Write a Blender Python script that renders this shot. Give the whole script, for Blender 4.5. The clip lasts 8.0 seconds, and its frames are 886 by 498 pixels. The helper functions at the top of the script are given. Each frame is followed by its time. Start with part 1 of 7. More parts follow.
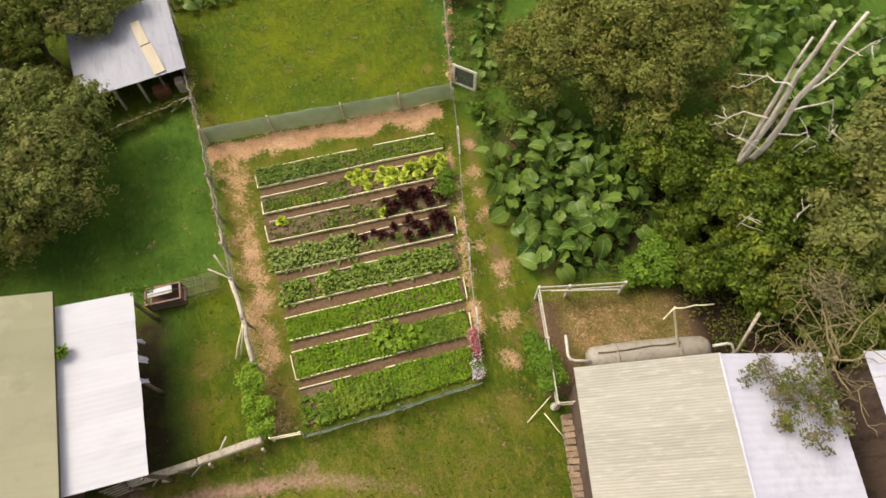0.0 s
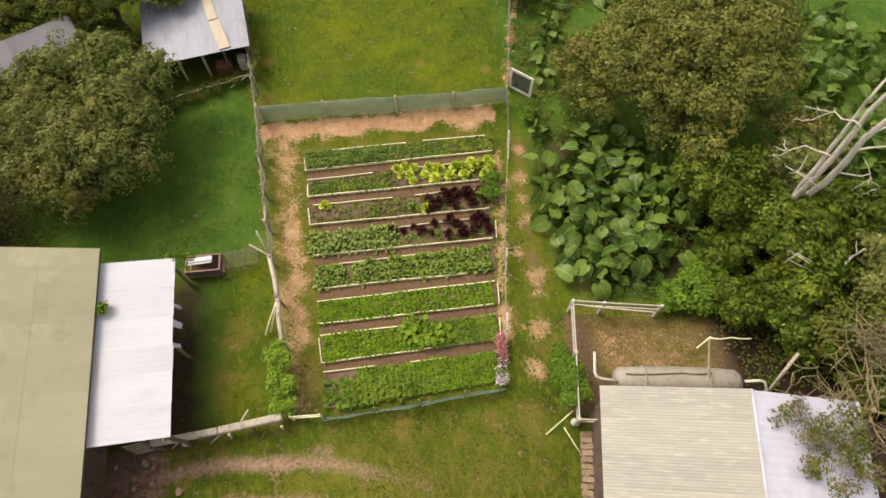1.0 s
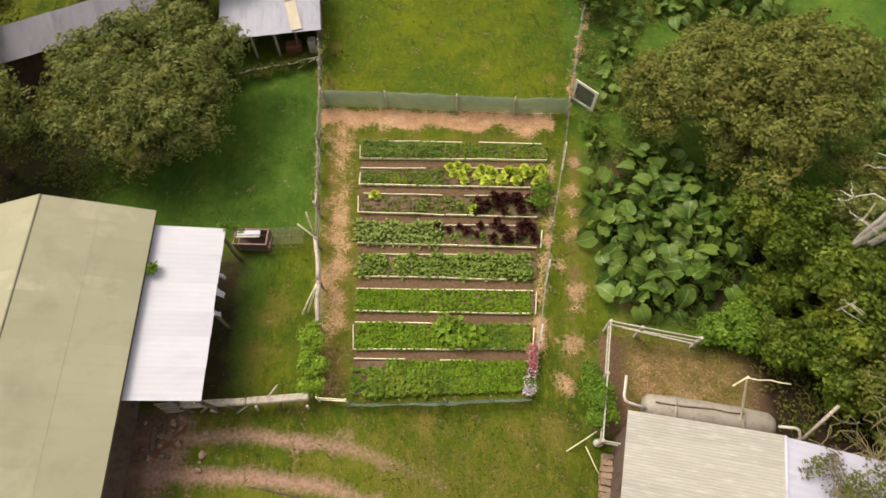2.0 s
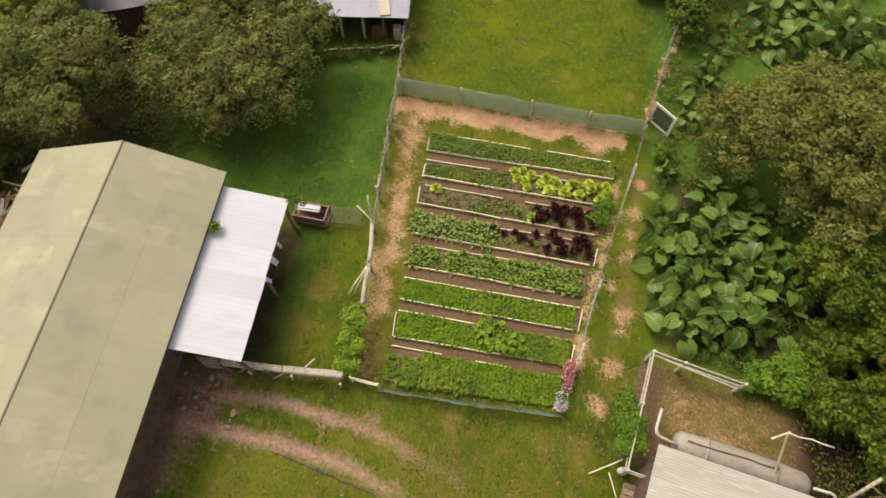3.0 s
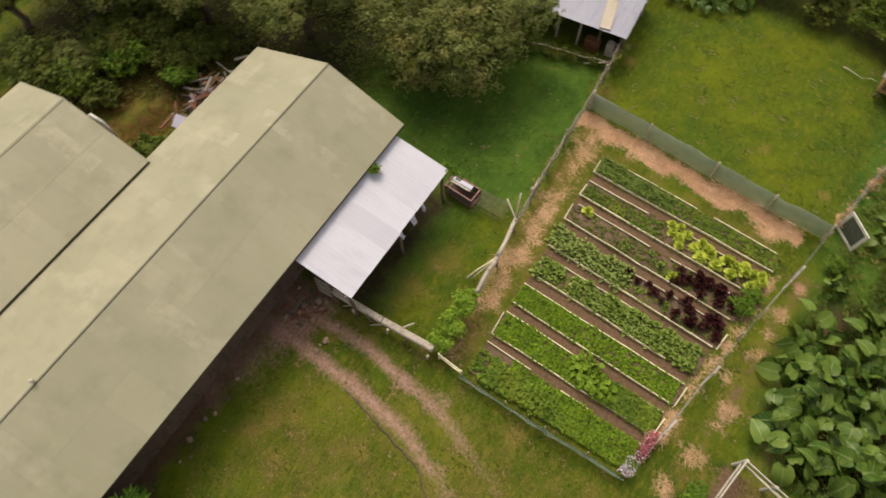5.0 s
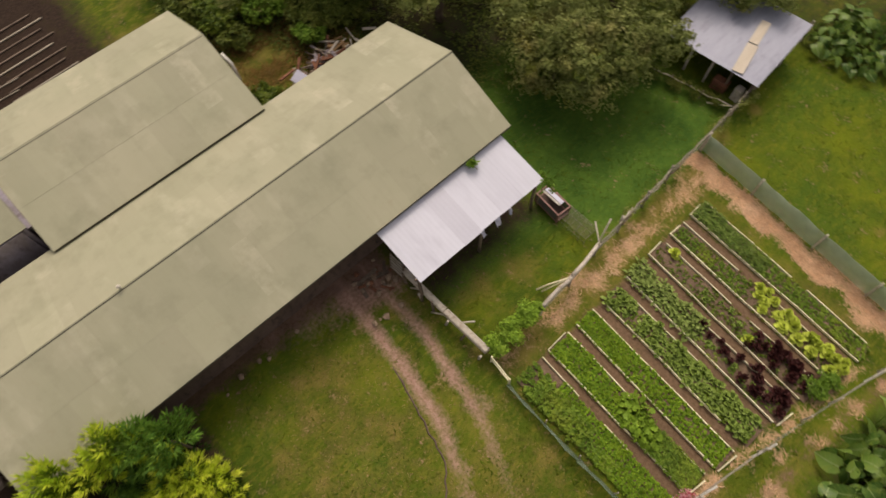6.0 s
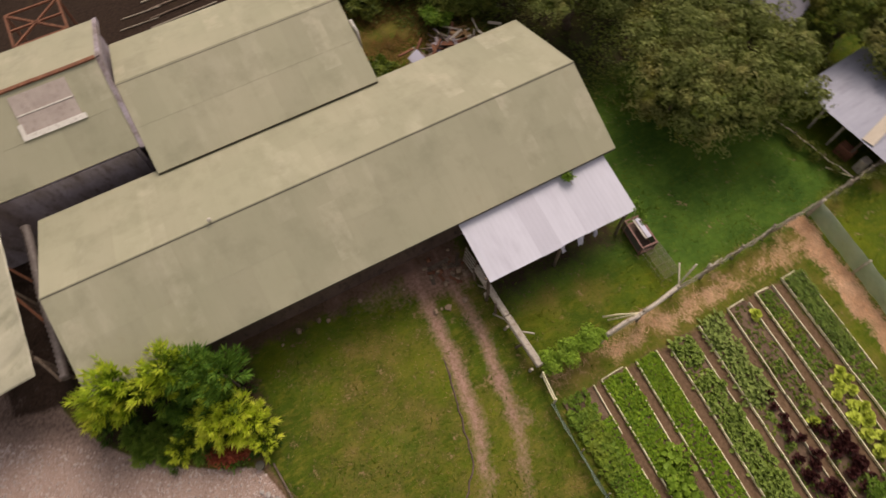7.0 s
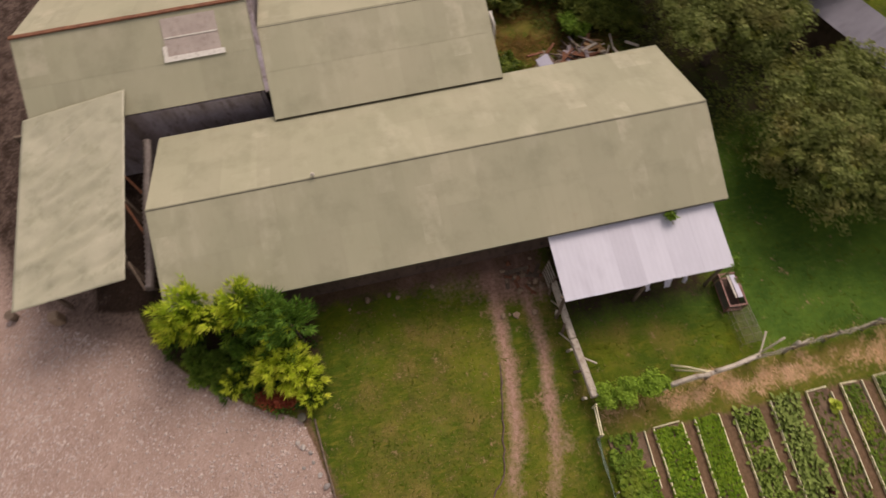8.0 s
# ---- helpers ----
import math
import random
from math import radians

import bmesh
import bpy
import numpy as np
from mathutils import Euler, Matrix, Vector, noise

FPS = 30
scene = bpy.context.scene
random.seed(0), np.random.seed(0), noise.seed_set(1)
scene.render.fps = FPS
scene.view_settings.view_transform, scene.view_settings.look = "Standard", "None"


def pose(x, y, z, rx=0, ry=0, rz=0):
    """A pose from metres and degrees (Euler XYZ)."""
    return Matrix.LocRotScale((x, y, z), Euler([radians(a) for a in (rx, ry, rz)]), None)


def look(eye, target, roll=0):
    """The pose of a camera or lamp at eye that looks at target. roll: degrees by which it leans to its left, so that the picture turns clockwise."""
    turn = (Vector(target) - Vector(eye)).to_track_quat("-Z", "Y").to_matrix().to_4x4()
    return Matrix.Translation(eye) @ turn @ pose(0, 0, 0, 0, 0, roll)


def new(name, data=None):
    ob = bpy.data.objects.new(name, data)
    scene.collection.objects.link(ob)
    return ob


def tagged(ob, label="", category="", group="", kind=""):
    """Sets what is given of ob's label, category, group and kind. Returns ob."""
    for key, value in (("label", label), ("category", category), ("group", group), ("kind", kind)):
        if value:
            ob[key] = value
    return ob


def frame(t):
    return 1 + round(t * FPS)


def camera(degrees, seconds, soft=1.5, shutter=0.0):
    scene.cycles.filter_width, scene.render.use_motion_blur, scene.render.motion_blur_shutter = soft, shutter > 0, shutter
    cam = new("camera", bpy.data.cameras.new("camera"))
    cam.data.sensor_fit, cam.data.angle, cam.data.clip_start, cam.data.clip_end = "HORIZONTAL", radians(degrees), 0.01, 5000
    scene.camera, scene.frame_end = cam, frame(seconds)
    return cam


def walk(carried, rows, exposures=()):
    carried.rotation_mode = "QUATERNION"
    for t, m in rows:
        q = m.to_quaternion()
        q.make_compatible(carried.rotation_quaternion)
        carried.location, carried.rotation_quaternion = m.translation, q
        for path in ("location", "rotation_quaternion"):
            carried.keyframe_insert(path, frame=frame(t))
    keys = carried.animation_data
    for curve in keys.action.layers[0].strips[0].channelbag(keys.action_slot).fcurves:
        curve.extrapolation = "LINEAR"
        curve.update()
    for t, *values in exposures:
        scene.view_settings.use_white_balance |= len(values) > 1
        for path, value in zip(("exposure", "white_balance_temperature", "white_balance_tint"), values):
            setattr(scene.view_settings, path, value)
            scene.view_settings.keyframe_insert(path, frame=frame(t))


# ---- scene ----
cam = camera(71.3, 8.0, soft=1.5, shutter=0.5)
# seconds, x, y, z, heading, tilt, roll about the view axis
ROWS = [
    (0.0, 0.0, 0.0, 19.0, -14.4, -65.11, -2.53),
    (0.5, -0.075, -0.013, 18.952, -10.85, -64.92, -2.41),
    (1.0, -0.165, -0.007, 18.983, -7.22, -64.85, -2.46),
    (1.5, -0.272, 0.033, 19.025, -3.57, -64.87, -2.45),
    (3.0, -0.626, 0.077, 19.13, 10.63, -64.92, -2.54),
    (3.5, -0.748, 0.067, 19.164, 15.98, -64.93, -2.59),
    (4.0, -0.889, 0.035, 19.16, 22.17, -64.87, -2.59),
    (4.5, -1.036, -0.02, 19.174, 28.4, -64.84, -2.64),
    (6.0, -1.417, -0.247, 19.324, 50.25, -64.95, -2.84),
    (6.5, -1.513, -0.384, 19.364, 57.39, -64.93, -2.75),
    (7.0, -1.638, -0.556, 19.33, 64.35, -64.94, -2.51),
    (7.5, -1.765, -0.727, 19.309, 71.88, -65.04, -2.44),
    (8.0, -1.883, -0.93, 19.341, 79.63, -65.17, -2.35),
]
walk(cam, [(t, pose(x, y, z, 90 + tilt, 0, heading) @ pose(0, 0, 0, 0, 0, roll)) for t, x, y, z, heading, tilt, roll in ROWS],
     exposures=[(0.0, 0.42, 7500, 10), (1.5, 0.40, 7500, 11), (3.5, 0.28, 7500, 12), (4.5, 0.17, 7450, 13), (6.5, -0.12, 7450, 18), (8.0, -0.20, 7400, 23)])

# ---- light: a hazy sky with a wide soft sun low in the west ----
SUN_UP, SUN_FROM = 55.0, 315.0  # degrees: elevation, compass bearing (y is north)
world = bpy.data.worlds.new("sky")
scene.world = world
world.use_nodes = True
wn = world.node_tree
sky = wn.nodes.new("ShaderNodeTexSky")
sky.sky_type, sky.sun_disc = "NISHITA", False
sky.sun_elevation, sky.sun_rotation = radians(SUN_UP), radians(SUN_FROM)
sky.air_density, sky.dust_density, sky.ozone_density = 1.0, 4.0, 0.6
haze = wn.nodes.new("ShaderNodeHueSaturation")
haze.inputs["Saturation"].default_value = 0.3
wn.links.new(sky.outputs[0], haze.inputs["Color"])
wn.links.new(haze.outputs[0], wn.nodes["Background"].inputs[0])
wn.nodes["Background"].inputs[1].default_value = 0.158
sun_data = bpy.data.lights.new("sun", "SUN")
sun_data.energy, sun_data.angle, sun_data.color = 1.2, radians(24), (1.0, 0.94, 0.85)
sun = new("sun", sun_data)
az, el = radians(SUN_FROM), radians(SUN_UP)
sun.matrix_world = look((math.sin(az) * math.cos(el) * 60, math.cos(az) * math.cos(el) * 60, math.sin(el) * 60), (0, 0, 0))

# ---- materials ----


def nodes_of(name):
    m = bpy.data.materials.new(name)
    m.use_nodes = True
    nt = m.node_tree
    return m, nt, nt.nodes["Principled BSDF"]


def add(nt, kind, **values):
    n = nt.nodes.new(kind)
    for key, value in values.items():
        n.inputs[key].default_value = value
    return n


def noise_of(nt, coord, scale, detail=4.0, rough=0.6):
    n = add(nt, "ShaderNodeTexNoise", Scale=scale, Detail=detail, Roughness=rough)
    nt.links.new(coord, n.inputs["Vector"])
    return n.outputs["Fac"]


def ramp(nt, fac, lo, hi):
    n = add(nt, "ShaderNodeMapRange")
    n.inputs["From Min"].default_value, n.inputs["From Max"].default_value = lo, hi
    nt.links.new(fac, n.inputs["Value"])
    return n.outputs[0]


def blend(nt, fac, a, b, mode="MIX"):
    n = nt.nodes.new("ShaderNodeMix")
    n.data_type, n.blend_type = "RGBA", mode
    for socket, value in ((n.inputs[0], fac), (n.inputs[6], a), (n.inputs[7], b)):
        if hasattr(value, "is_linked"):
            nt.links.new(value, socket)
        else:
            socket.default_value = (*value, 1) if isinstance(value, tuple) else value
    return n.outputs[2]


def times(nt, a, b, how="MULTIPLY"):
    n = nt.nodes.new("ShaderNodeMath")
    n.operation = how
    for socket, value in ((n.inputs[0], a), (n.inputs[1], b)):
        if hasattr(value, "is_linked"):
            nt.links.new(value, socket)
        else:
            socket.default_value = value
    return n.outputs[0]


def surface(name, a, b, c=None, big=0.8, fine=14.0, stretch=(1, 1, 1), rough=0.8, metal=0.0, bump=0.25, spread=0.25, each=0.0, depth=0.02):
    """Two or three colours in large patches, fine grain, and relief; each: how much pieces differ."""
    m, nt, bsdf = nodes_of(name)
    tc = add(nt, "ShaderNodeTexCoord")
    mp = add(nt, "ShaderNodeMapping", Scale=stretch)
    if each:
        which = add(nt, "ShaderNodeObjectInfo")
        shift = nt.nodes.new("ShaderNodeVectorMath")
        nt.links.new(tc.outputs["Object"], shift.inputs[0])
        nt.links.new(times(nt, which.outputs["Random"], 61.0), shift.inputs[1])
        nt.links.new(shift.outputs[0], mp.inputs[0])
    else:
        nt.links.new(tc.outputs["Object"], mp.inputs[0])
    large = ramp(nt, noise_of(nt, mp.outputs[0], big), 0.32, 0.68)
    small = noise_of(nt, mp.outputs[0], fine, 5.0, 0.7)
    col = blend(nt, large, a, b)
    if c:
        col = blend(nt, ramp(nt, noise_of(nt, mp.outputs[0], big * 3.7), 0.52, 0.72), col, c)
    val = ramp(nt, small, 0.25, 0.75)
    grey = add(nt, "ShaderNodeMapRange")
    nt.links.new(val, grey.inputs[0])
    grey.inputs[3].default_value, grey.inputs[4].default_value = 1 - spread, 1 + spread
    fac = grey.outputs[0]
    if each:
        info = add(nt, "ShaderNodeObjectInfo")
        vary = add(nt, "ShaderNodeMapRange")
        nt.links.new(info.outputs["Random"], vary.inputs[0])
        vary.inputs[3].default_value, vary.inputs[4].default_value = 1 - each, 1 + each
        fac = times(nt, fac, vary.outputs[0])
    hs = add(nt, "ShaderNodeHueSaturation")
    nt.links.new(col, hs.inputs["Color"])
    nt.links.new(fac, hs.inputs["Value"])
    nt.links.new(hs.outputs[0], bsdf.inputs["Base Color"])
    bsdf.inputs["Roughness"].default_value, bsdf.inputs["Metallic"].default_value = rough, metal
    bp = add(nt, "ShaderNodeBump", Strength=bump, Distance=depth)
    nt.links.new(small, bp.inputs["Height"])
    nt.links.new(bp.outputs[0], bsdf.inputs["Normal"])
    return m


def foliage(name, a, b, c, gloss=0.45, clear=0.3, patch=0.7):
    """Leaves: each leaf its own green, light passing through."""
    m, nt, bsdf = nodes_of(name)
    geo = add(nt, "ShaderNodeNewGeometry")
    tc = add(nt, "ShaderNodeTexCoord")
    col = blend(nt, geo.outputs["Random Per Island"], a, b)
    col = blend(nt, ramp(nt, noise_of(nt, tc.outputs["Object"], patch), 0.5, 0.7), col, c)
    hs = add(nt, "ShaderNodeHueSaturation")
    tone = add(nt, "ShaderNodeMapRange")
    nt.links.new(noise_of(nt, tc.outputs["Object"], 2.6, 5.0, 0.75), tone.inputs[0])
    tone.inputs[1].default_value, tone.inputs[2].default_value = 0.3, 0.7
    tone.inputs[3].default_value, tone.inputs[4].default_value = 0.66, 1.36
    nt.links.new(col, hs.inputs["Color"])
    nt.links.new(tone.outputs[0], hs.inputs["Value"])
    nt.links.new(hs.outputs[0], bsdf.inputs["Base Color"])
    bsdf.inputs["Roughness"].default_value = gloss
    bsdf.inputs["Specular IOR Level"].default_value = 0.13
    tl = add(nt, "ShaderNodeBsdfTranslucent")
    nt.links.new(hs.outputs[0], tl.inputs["Color"])
    mix = add(nt, "ShaderNodeMixShader", Fac=clear)
    nt.links.new(bsdf.outputs[0], mix.inputs[1])
    nt.links.new(tl.outputs[0], mix.inputs[2])
    nt.links.new(mix.outputs[0], nt.nodes["Material Output"].inputs[0])
    return m


def ground_material():
    """Lawn, straw, soil, gravel, wild growth, mud and painted shade by the sheet's own masks, broken up by noise."""
    m, nt, bsdf = nodes_of("ground_cover")
    tc = add(nt, "ShaderNodeTexCoord")
    at = tc.outputs["Object"]
    n1, n2, n3, n4 = (noise_of(nt, at, s, 6.0, 0.65) for s in (0.35, 1.7, 9.0, 38.0))

    def mask(key, soft=0.25, wild=1.6):
        a = add(nt, "ShaderNodeAttribute")
        a.attribute_name = key
        broken = times(nt, a.outputs["Fac"], times(nt, times(nt, times(nt, n2, n3, "ADD"), 1.0, "SUBTRACT"), wild), "ADD")
        return ramp(nt, broken, 0.5 - soft, 0.5 + soft)

    lie = add(nt, "ShaderNodeMapping", Scale=(2.6, 0.9, 1.0), Rotation=(0, 0, 0.5))
    nt.links.new(at, lie.inputs[0])
    tuft = noise_of(nt, lie.outputs[0], 2.4, 5.0, 0.7)
    grass = blend(nt, ramp(nt, n1, 0.35, 0.65), (0.052, 0.090, 0.009), (0.096, 0.124, 0.013))
    grass = blend(nt, times(nt, ramp(nt, tuft, 0.48, 0.66), 0.85), grass, (0.185, 0.165, 0.028))
    grass = blend(nt, times(nt, ramp(nt, n2, 0.49, 0.62), 0.85), grass, (0.030, 0.060, 0.008))
    grass = blend(nt, times(nt, ramp(nt, n3, 0.50, 0.72), 0.4), grass, (0.034, 0.060, 0.008))
    lush = blend(nt, ramp(nt, n1, 0.38, 0.62), (0.068, 0.118, 0.014), (0.128, 0.165, 0.012))
    lush = blend(nt, times(nt, ramp(nt, tuft, 0.50, 0.68), 0.6), lush, (0.182, 0.186, 0.016))
    lush = blend(nt, times(nt, ramp(nt, n2, 0.52, 0.66), 0.55), lush, (0.050, 0.100, 0.010))
    col = blend(nt, mask("lush", 0.4, 0.6), grass, lush)
    # Rank grass: a cooler green, also darkened to paint in tree shade.
    rank_shade = blend(nt, ramp(nt, n1, 0.40, 0.62), (0.046, 0.106, 0.018), (0.096, 0.178, 0.026))
    rank_shade = blend(nt, times(nt, ramp(nt, tuft, 0.50, 0.70), 0.6), rank_shade, (0.118, 0.200, 0.030))
    col = blend(nt, mask("rank_shade", 0.4, 0.5), col, rank_shade)
    dry = blend(nt, ramp(nt, n3, 0.35, 0.65), (0.250, 0.188, 0.056), (0.165, 0.138, 0.030))
    col = blend(nt, times(nt, mask("dry", 0.30, 1.25), 0.8), col, dry)
    straw = blend(nt, ramp(nt, n3, 0.35, 0.65), (0.64, 0.395, 0.25), (0.39, 0.235, 0.118))
    straw = blend(nt, ramp(nt, n4, 0.4, 0.7), straw, (0.71, 0.475, 0.30))
    col = blend(nt, mask("straw"), col, straw)
    soil = blend(nt, ramp(nt, n3, 0.35, 0.65), (0.125, 0.078, 0.046), (0.20, 0.13, 0.082))
    col = blend(nt, mask("soil", 0.25, 1.0), col, soil)
    clay = blend(nt, ramp(nt, n3, 0.35, 0.65), (0.325, 0.188, 0.143), (0.44, 0.282, 0.223))
    col = blend(nt, times(nt, mask("clay", 0.36, 0.9), 0.92), col, clay)
    gravel = blend(nt, ramp(nt, n2, 0.35, 0.65), (0.285, 0.190, 0.152), (0.395, 0.278, 0.232))
    gravel = blend(nt, times(nt, ramp(nt, n1, 0.45, 0.7), 0.7), gravel, (0.21, 0.135, 0.112))
    gravel = blend(nt, ramp(nt, n4, 0.42, 0.75), gravel, (0.53, 0.43, 0.372))
    gravel = blend(nt, ramp(nt, n3, 0.55, 0.8), gravel, (0.15, 0.105, 0.09))
    col = blend(nt, mask("gravel", 0.12, 0.8), col, gravel)
    # Near-black brown for mud and for shade painted under plants and roofs.
    mud_shade = blend(nt, ramp(nt, n3, 0.35, 0.65), (0.022, 0.015, 0.011), (0.052, 0.034, 0.025))
    col = blend(nt, mask("mud_shade", 0.4, 0.8), col, mud_shade)
    hs = add(nt, "ShaderNodeHueSaturation")
    tone = add(nt, "ShaderNodeMapRange")
    nt.links.new(n4, tone.inputs[0])
    tone.inputs[1].default_value, tone.inputs[2].default_value = 0.25, 0.75
    tone.inputs[3].default_value, tone.inputs[4].default_value = 0.78, 1.22
    nt.links.new(col, hs.inputs["Color"])
    nt.links.new(tone.outputs[0], hs.inputs["Value"])
    nt.links.new(hs.outputs[0], bsdf.inputs["Base Color"])
    bsdf.inputs["Roughness"].default_value = 0.95
    bsdf.inputs["Specular IOR Level"].default_value = 0.06
    bp = add(nt, "ShaderNodeBump", Strength=0.4, Distance=0.05)
    nt.links.new(times(nt, n4, n3, "ADD"), bp.inputs["Height"])
    nt.links.new(bp.outputs[0], bsdf.inputs["Normal"])
    return m


def netting(name, colour, open_part):
    """Woven shade net: part of the light passes through."""
    m, nt, bsdf = nodes_of(name)
    tc = add(nt, "ShaderNodeTexCoord")
    n = noise_of(nt, tc.outputs["Object"], 3.0)
    nt.links.new(blend(nt, n, colour, tuple(0.6 * c for c in colour)), bsdf.inputs["Base Color"])
    bsdf.inputs["Roughness"].default_value = 0.7
    tr = add(nt, "ShaderNodeBsdfTransparent")
    mix = add(nt, "ShaderNodeMixShader", Fac=open_part)
    nt.links.new(bsdf.outputs[0], mix.inputs[1])
    nt.links.new(tr.outputs[0], mix.inputs[2])
    nt.links.new(mix.outputs[0], nt.nodes["Material Output"].inputs[0])
    return m


def roof_material():
    """Faded paint on sheet metal: broad cloudy fading, rubbed pale spots, streaks of grime down the slope."""
    m, nt, bsdf = nodes_of("painted_roof_sheet")
    geo = add(nt, "ShaderNodeNewGeometry")
    at = geo.outputs["Position"]
    run = add(nt, "ShaderNodeMapping", Scale=(0.55, 1.15, 0.5))
    nt.links.new(at, run.inputs[0])
    col = blend(nt, ramp(nt, noise_of(nt, at, 0.33, 5.0), 0.3, 0.7), (0.332, 0.326, 0.218), (0.384, 0.364, 0.252))
    col = blend(nt, times(nt, ramp(nt, noise_of(nt, run.outputs[0], 0.75, 4.0, 0.6), 0.58, 0.74), 0.6), col, (0.46, 0.43, 0.31))
    col = blend(nt, times(nt, ramp(nt, noise_of(nt, at, 0.85, 6.0, 0.65), 0.50, 0.70), 0.6), col, (0.262, 0.262, 0.172))
    col = blend(nt, times(nt, ramp(nt, noise_of(nt, at, 2.3, 5.0, 0.7), 0.62, 0.78), 0.35), col, (0.30, 0.25, 0.155))
    streak = add(nt, "ShaderNodeMapping", Scale=(0.35, 5.0, 0.35))
    nt.links.new(at, streak.inputs[0])
    col = blend(nt, times(nt, ramp(nt, noise_of(nt, streak.outputs[0], 1.0, 4.0, 0.7), 0.50, 0.72), 0.14), col, (0.255, 0.250, 0.165))
    sep = add(nt, "ShaderNodeSeparateXYZ")
    nt.links.new(at, sep.inputs[0])
    cell = add(nt, "ShaderNodeCombineXYZ")
    nt.links.new(times(nt, times(nt, sep.outputs[0], 0.62), 0.0, "FLOOR"), cell.inputs[0])
    nt.links.new(times(nt, times(nt, sep.outputs[1], 1.7), 0.0, "FLOOR"), cell.inputs[1])
    lot = nt.nodes.new("ShaderNodeTexWhiteNoise")
    nt.links.new(cell.outputs[0], lot.inputs["Vector"])
    worn = times(nt, ramp(nt, lot.outputs["Value"], 0.80, 0.95), ramp(nt, noise_of(nt, at, 1.6, 5.0, 0.7), 0.42, 0.66))
    col = blend(nt, times(nt, worn, 0.6), col, (0.50, 0.46, 0.335))
    info = add(nt, "ShaderNodeObjectInfo")
    vary = add(nt, "ShaderNodeMapRange")
    nt.links.new(info.outputs["Random"], vary.inputs[0])
    vary.inputs[3].default_value, vary.inputs[4].default_value = 0.955, 1.04
    hs = add(nt, "ShaderNodeHueSaturation")
    nt.links.new(col, hs.inputs["Color"])
    nt.links.new(vary.outputs[0], hs.inputs["Value"])
    nt.links.new(hs.outputs[0], bsdf.inputs["Base Color"])
    bsdf.inputs["Roughness"].default_value = 0.65
    bsdf.inputs["Specular IOR Level"].default_value = 0.3
    bp = add(nt, "ShaderNodeBump", Strength=0.15, Distance=0.03)
    nt.links.new(noise_of(nt, at, 1.4, 3.0), bp.inputs["Height"])
    nt.links.new(bp.outputs[0], bsdf.inputs["Normal"])
    return m


def broad_leaf_material():
    """Broad leaves: each its own green, paler rib and veins, light passing through."""
    m, nt, bsdf = nodes_of("broad_leaf")
    info = add(nt, "ShaderNodeObjectInfo")
    tc = add(nt, "ShaderNodeTexCoord")
    sep = add(nt, "ShaderNodeSeparateXYZ")
    nt.links.new(tc.outputs["Object"], sep.inputs[0])
    off = times(nt, sep.outputs[0], 0.0, "ABSOLUTE")
    col = blend(nt, info.outputs["Random"], (0.036, 0.098, 0.013), (0.165, 0.265, 0.048))
    col = blend(nt, ramp(nt, noise_of(nt, tc.outputs["Object"], 3.0), 0.5, 0.75), col, (0.21, 0.27, 0.04))
    side = times(nt, times(nt, times(nt, sep.outputs[1], 34.0), times(nt, off, -26.0), "ADD"), 0.0, "SINE")
    col = blend(nt, times(nt, ramp(nt, side, 0.75, 1.0), 0.22), col, (0.24, 0.32, 0.11))
    col = blend(nt, times(nt, ramp(nt, off, 0.038, 0.010), 0.75), col, (0.28, 0.36, 0.14))
    nt.links.new(col, bsdf.inputs["Base Color"])
    bsdf.inputs["Roughness"].default_value = 0.36
    bsdf.inputs["Specular IOR Level"].default_value = 0.24
    tl = add(nt, "ShaderNodeBsdfTranslucent")
    nt.links.new(col, tl.inputs["Color"])
    mix = add(nt, "ShaderNodeMixShader", Fac=0.22)
    nt.links.new(bsdf.outputs[0], mix.inputs[1])
    nt.links.new(tl.outputs[0], mix.inputs[2])
    nt.links.new(mix.outputs[0], nt.nodes["Material Output"].inputs[0])
    return m


M_GROUND = ground_material()
M_ROOF = roof_material()
M_SEAM = surface("dark_roof_flashing", (0.07, 0.065, 0.045), (0.11, 0.10, 0.07), rough=0.7, bump=0.1)
M_WHITE = surface("white_roof_sheet", (0.555, 0.56, 0.63), (0.595, 0.60, 0.67), (0.52, 0.52, 0.59), big=0.5, fine=4, stretch=(1, 0.3, 1), rough=0.7, bump=0.03, spread=0.03, each=0.01)
M_CLEAR = surface("milky_roof_sheet", (0.49, 0.49, 0.56), (0.53, 0.53, 0.60), rough=0.35, big=0.7, bump=0.02, spread=0.04)
M_CREAM = surface("cream_corrugated_sheet", (0.345, 0.33, 0.285), (0.40, 0.385, 0.335), (0.46, 0.445, 0.40), big=0.9, fine=5, stretch=(3.0, 0.6, 1), rough=0.6, bump=0.03, spread=0.05, each=0.05)
M_PORCH = surface("crumpled_cream_sheet", (0.355, 0.345, 0.24), (0.44, 0.42, 0.305), (0.30, 0.295, 0.20), big=0.6, fine=5, rough=0.42, bump=0.1, spread=0.05, depth=0.03)
M_LILAC = surface("pale_lilac_roof_sheet", (0.52, 0.52, 0.63), (0.59, 0.59, 0.70), (0.45, 0.44, 0.53), big=0.4, fine=5, rough=0.5, bump=0.03, spread=0.05, each=0.03)
M_ZINC = surface("grey_zinc_sheet", (0.265, 0.28, 0.345), (0.335, 0.345, 0.415), (0.225, 0.23, 0.28), big=0.6, fine=6, stretch=(1.5, 0.4, 1), rough=0.55, metal=0.1, bump=0.03, spread=0.06, each=0.06)
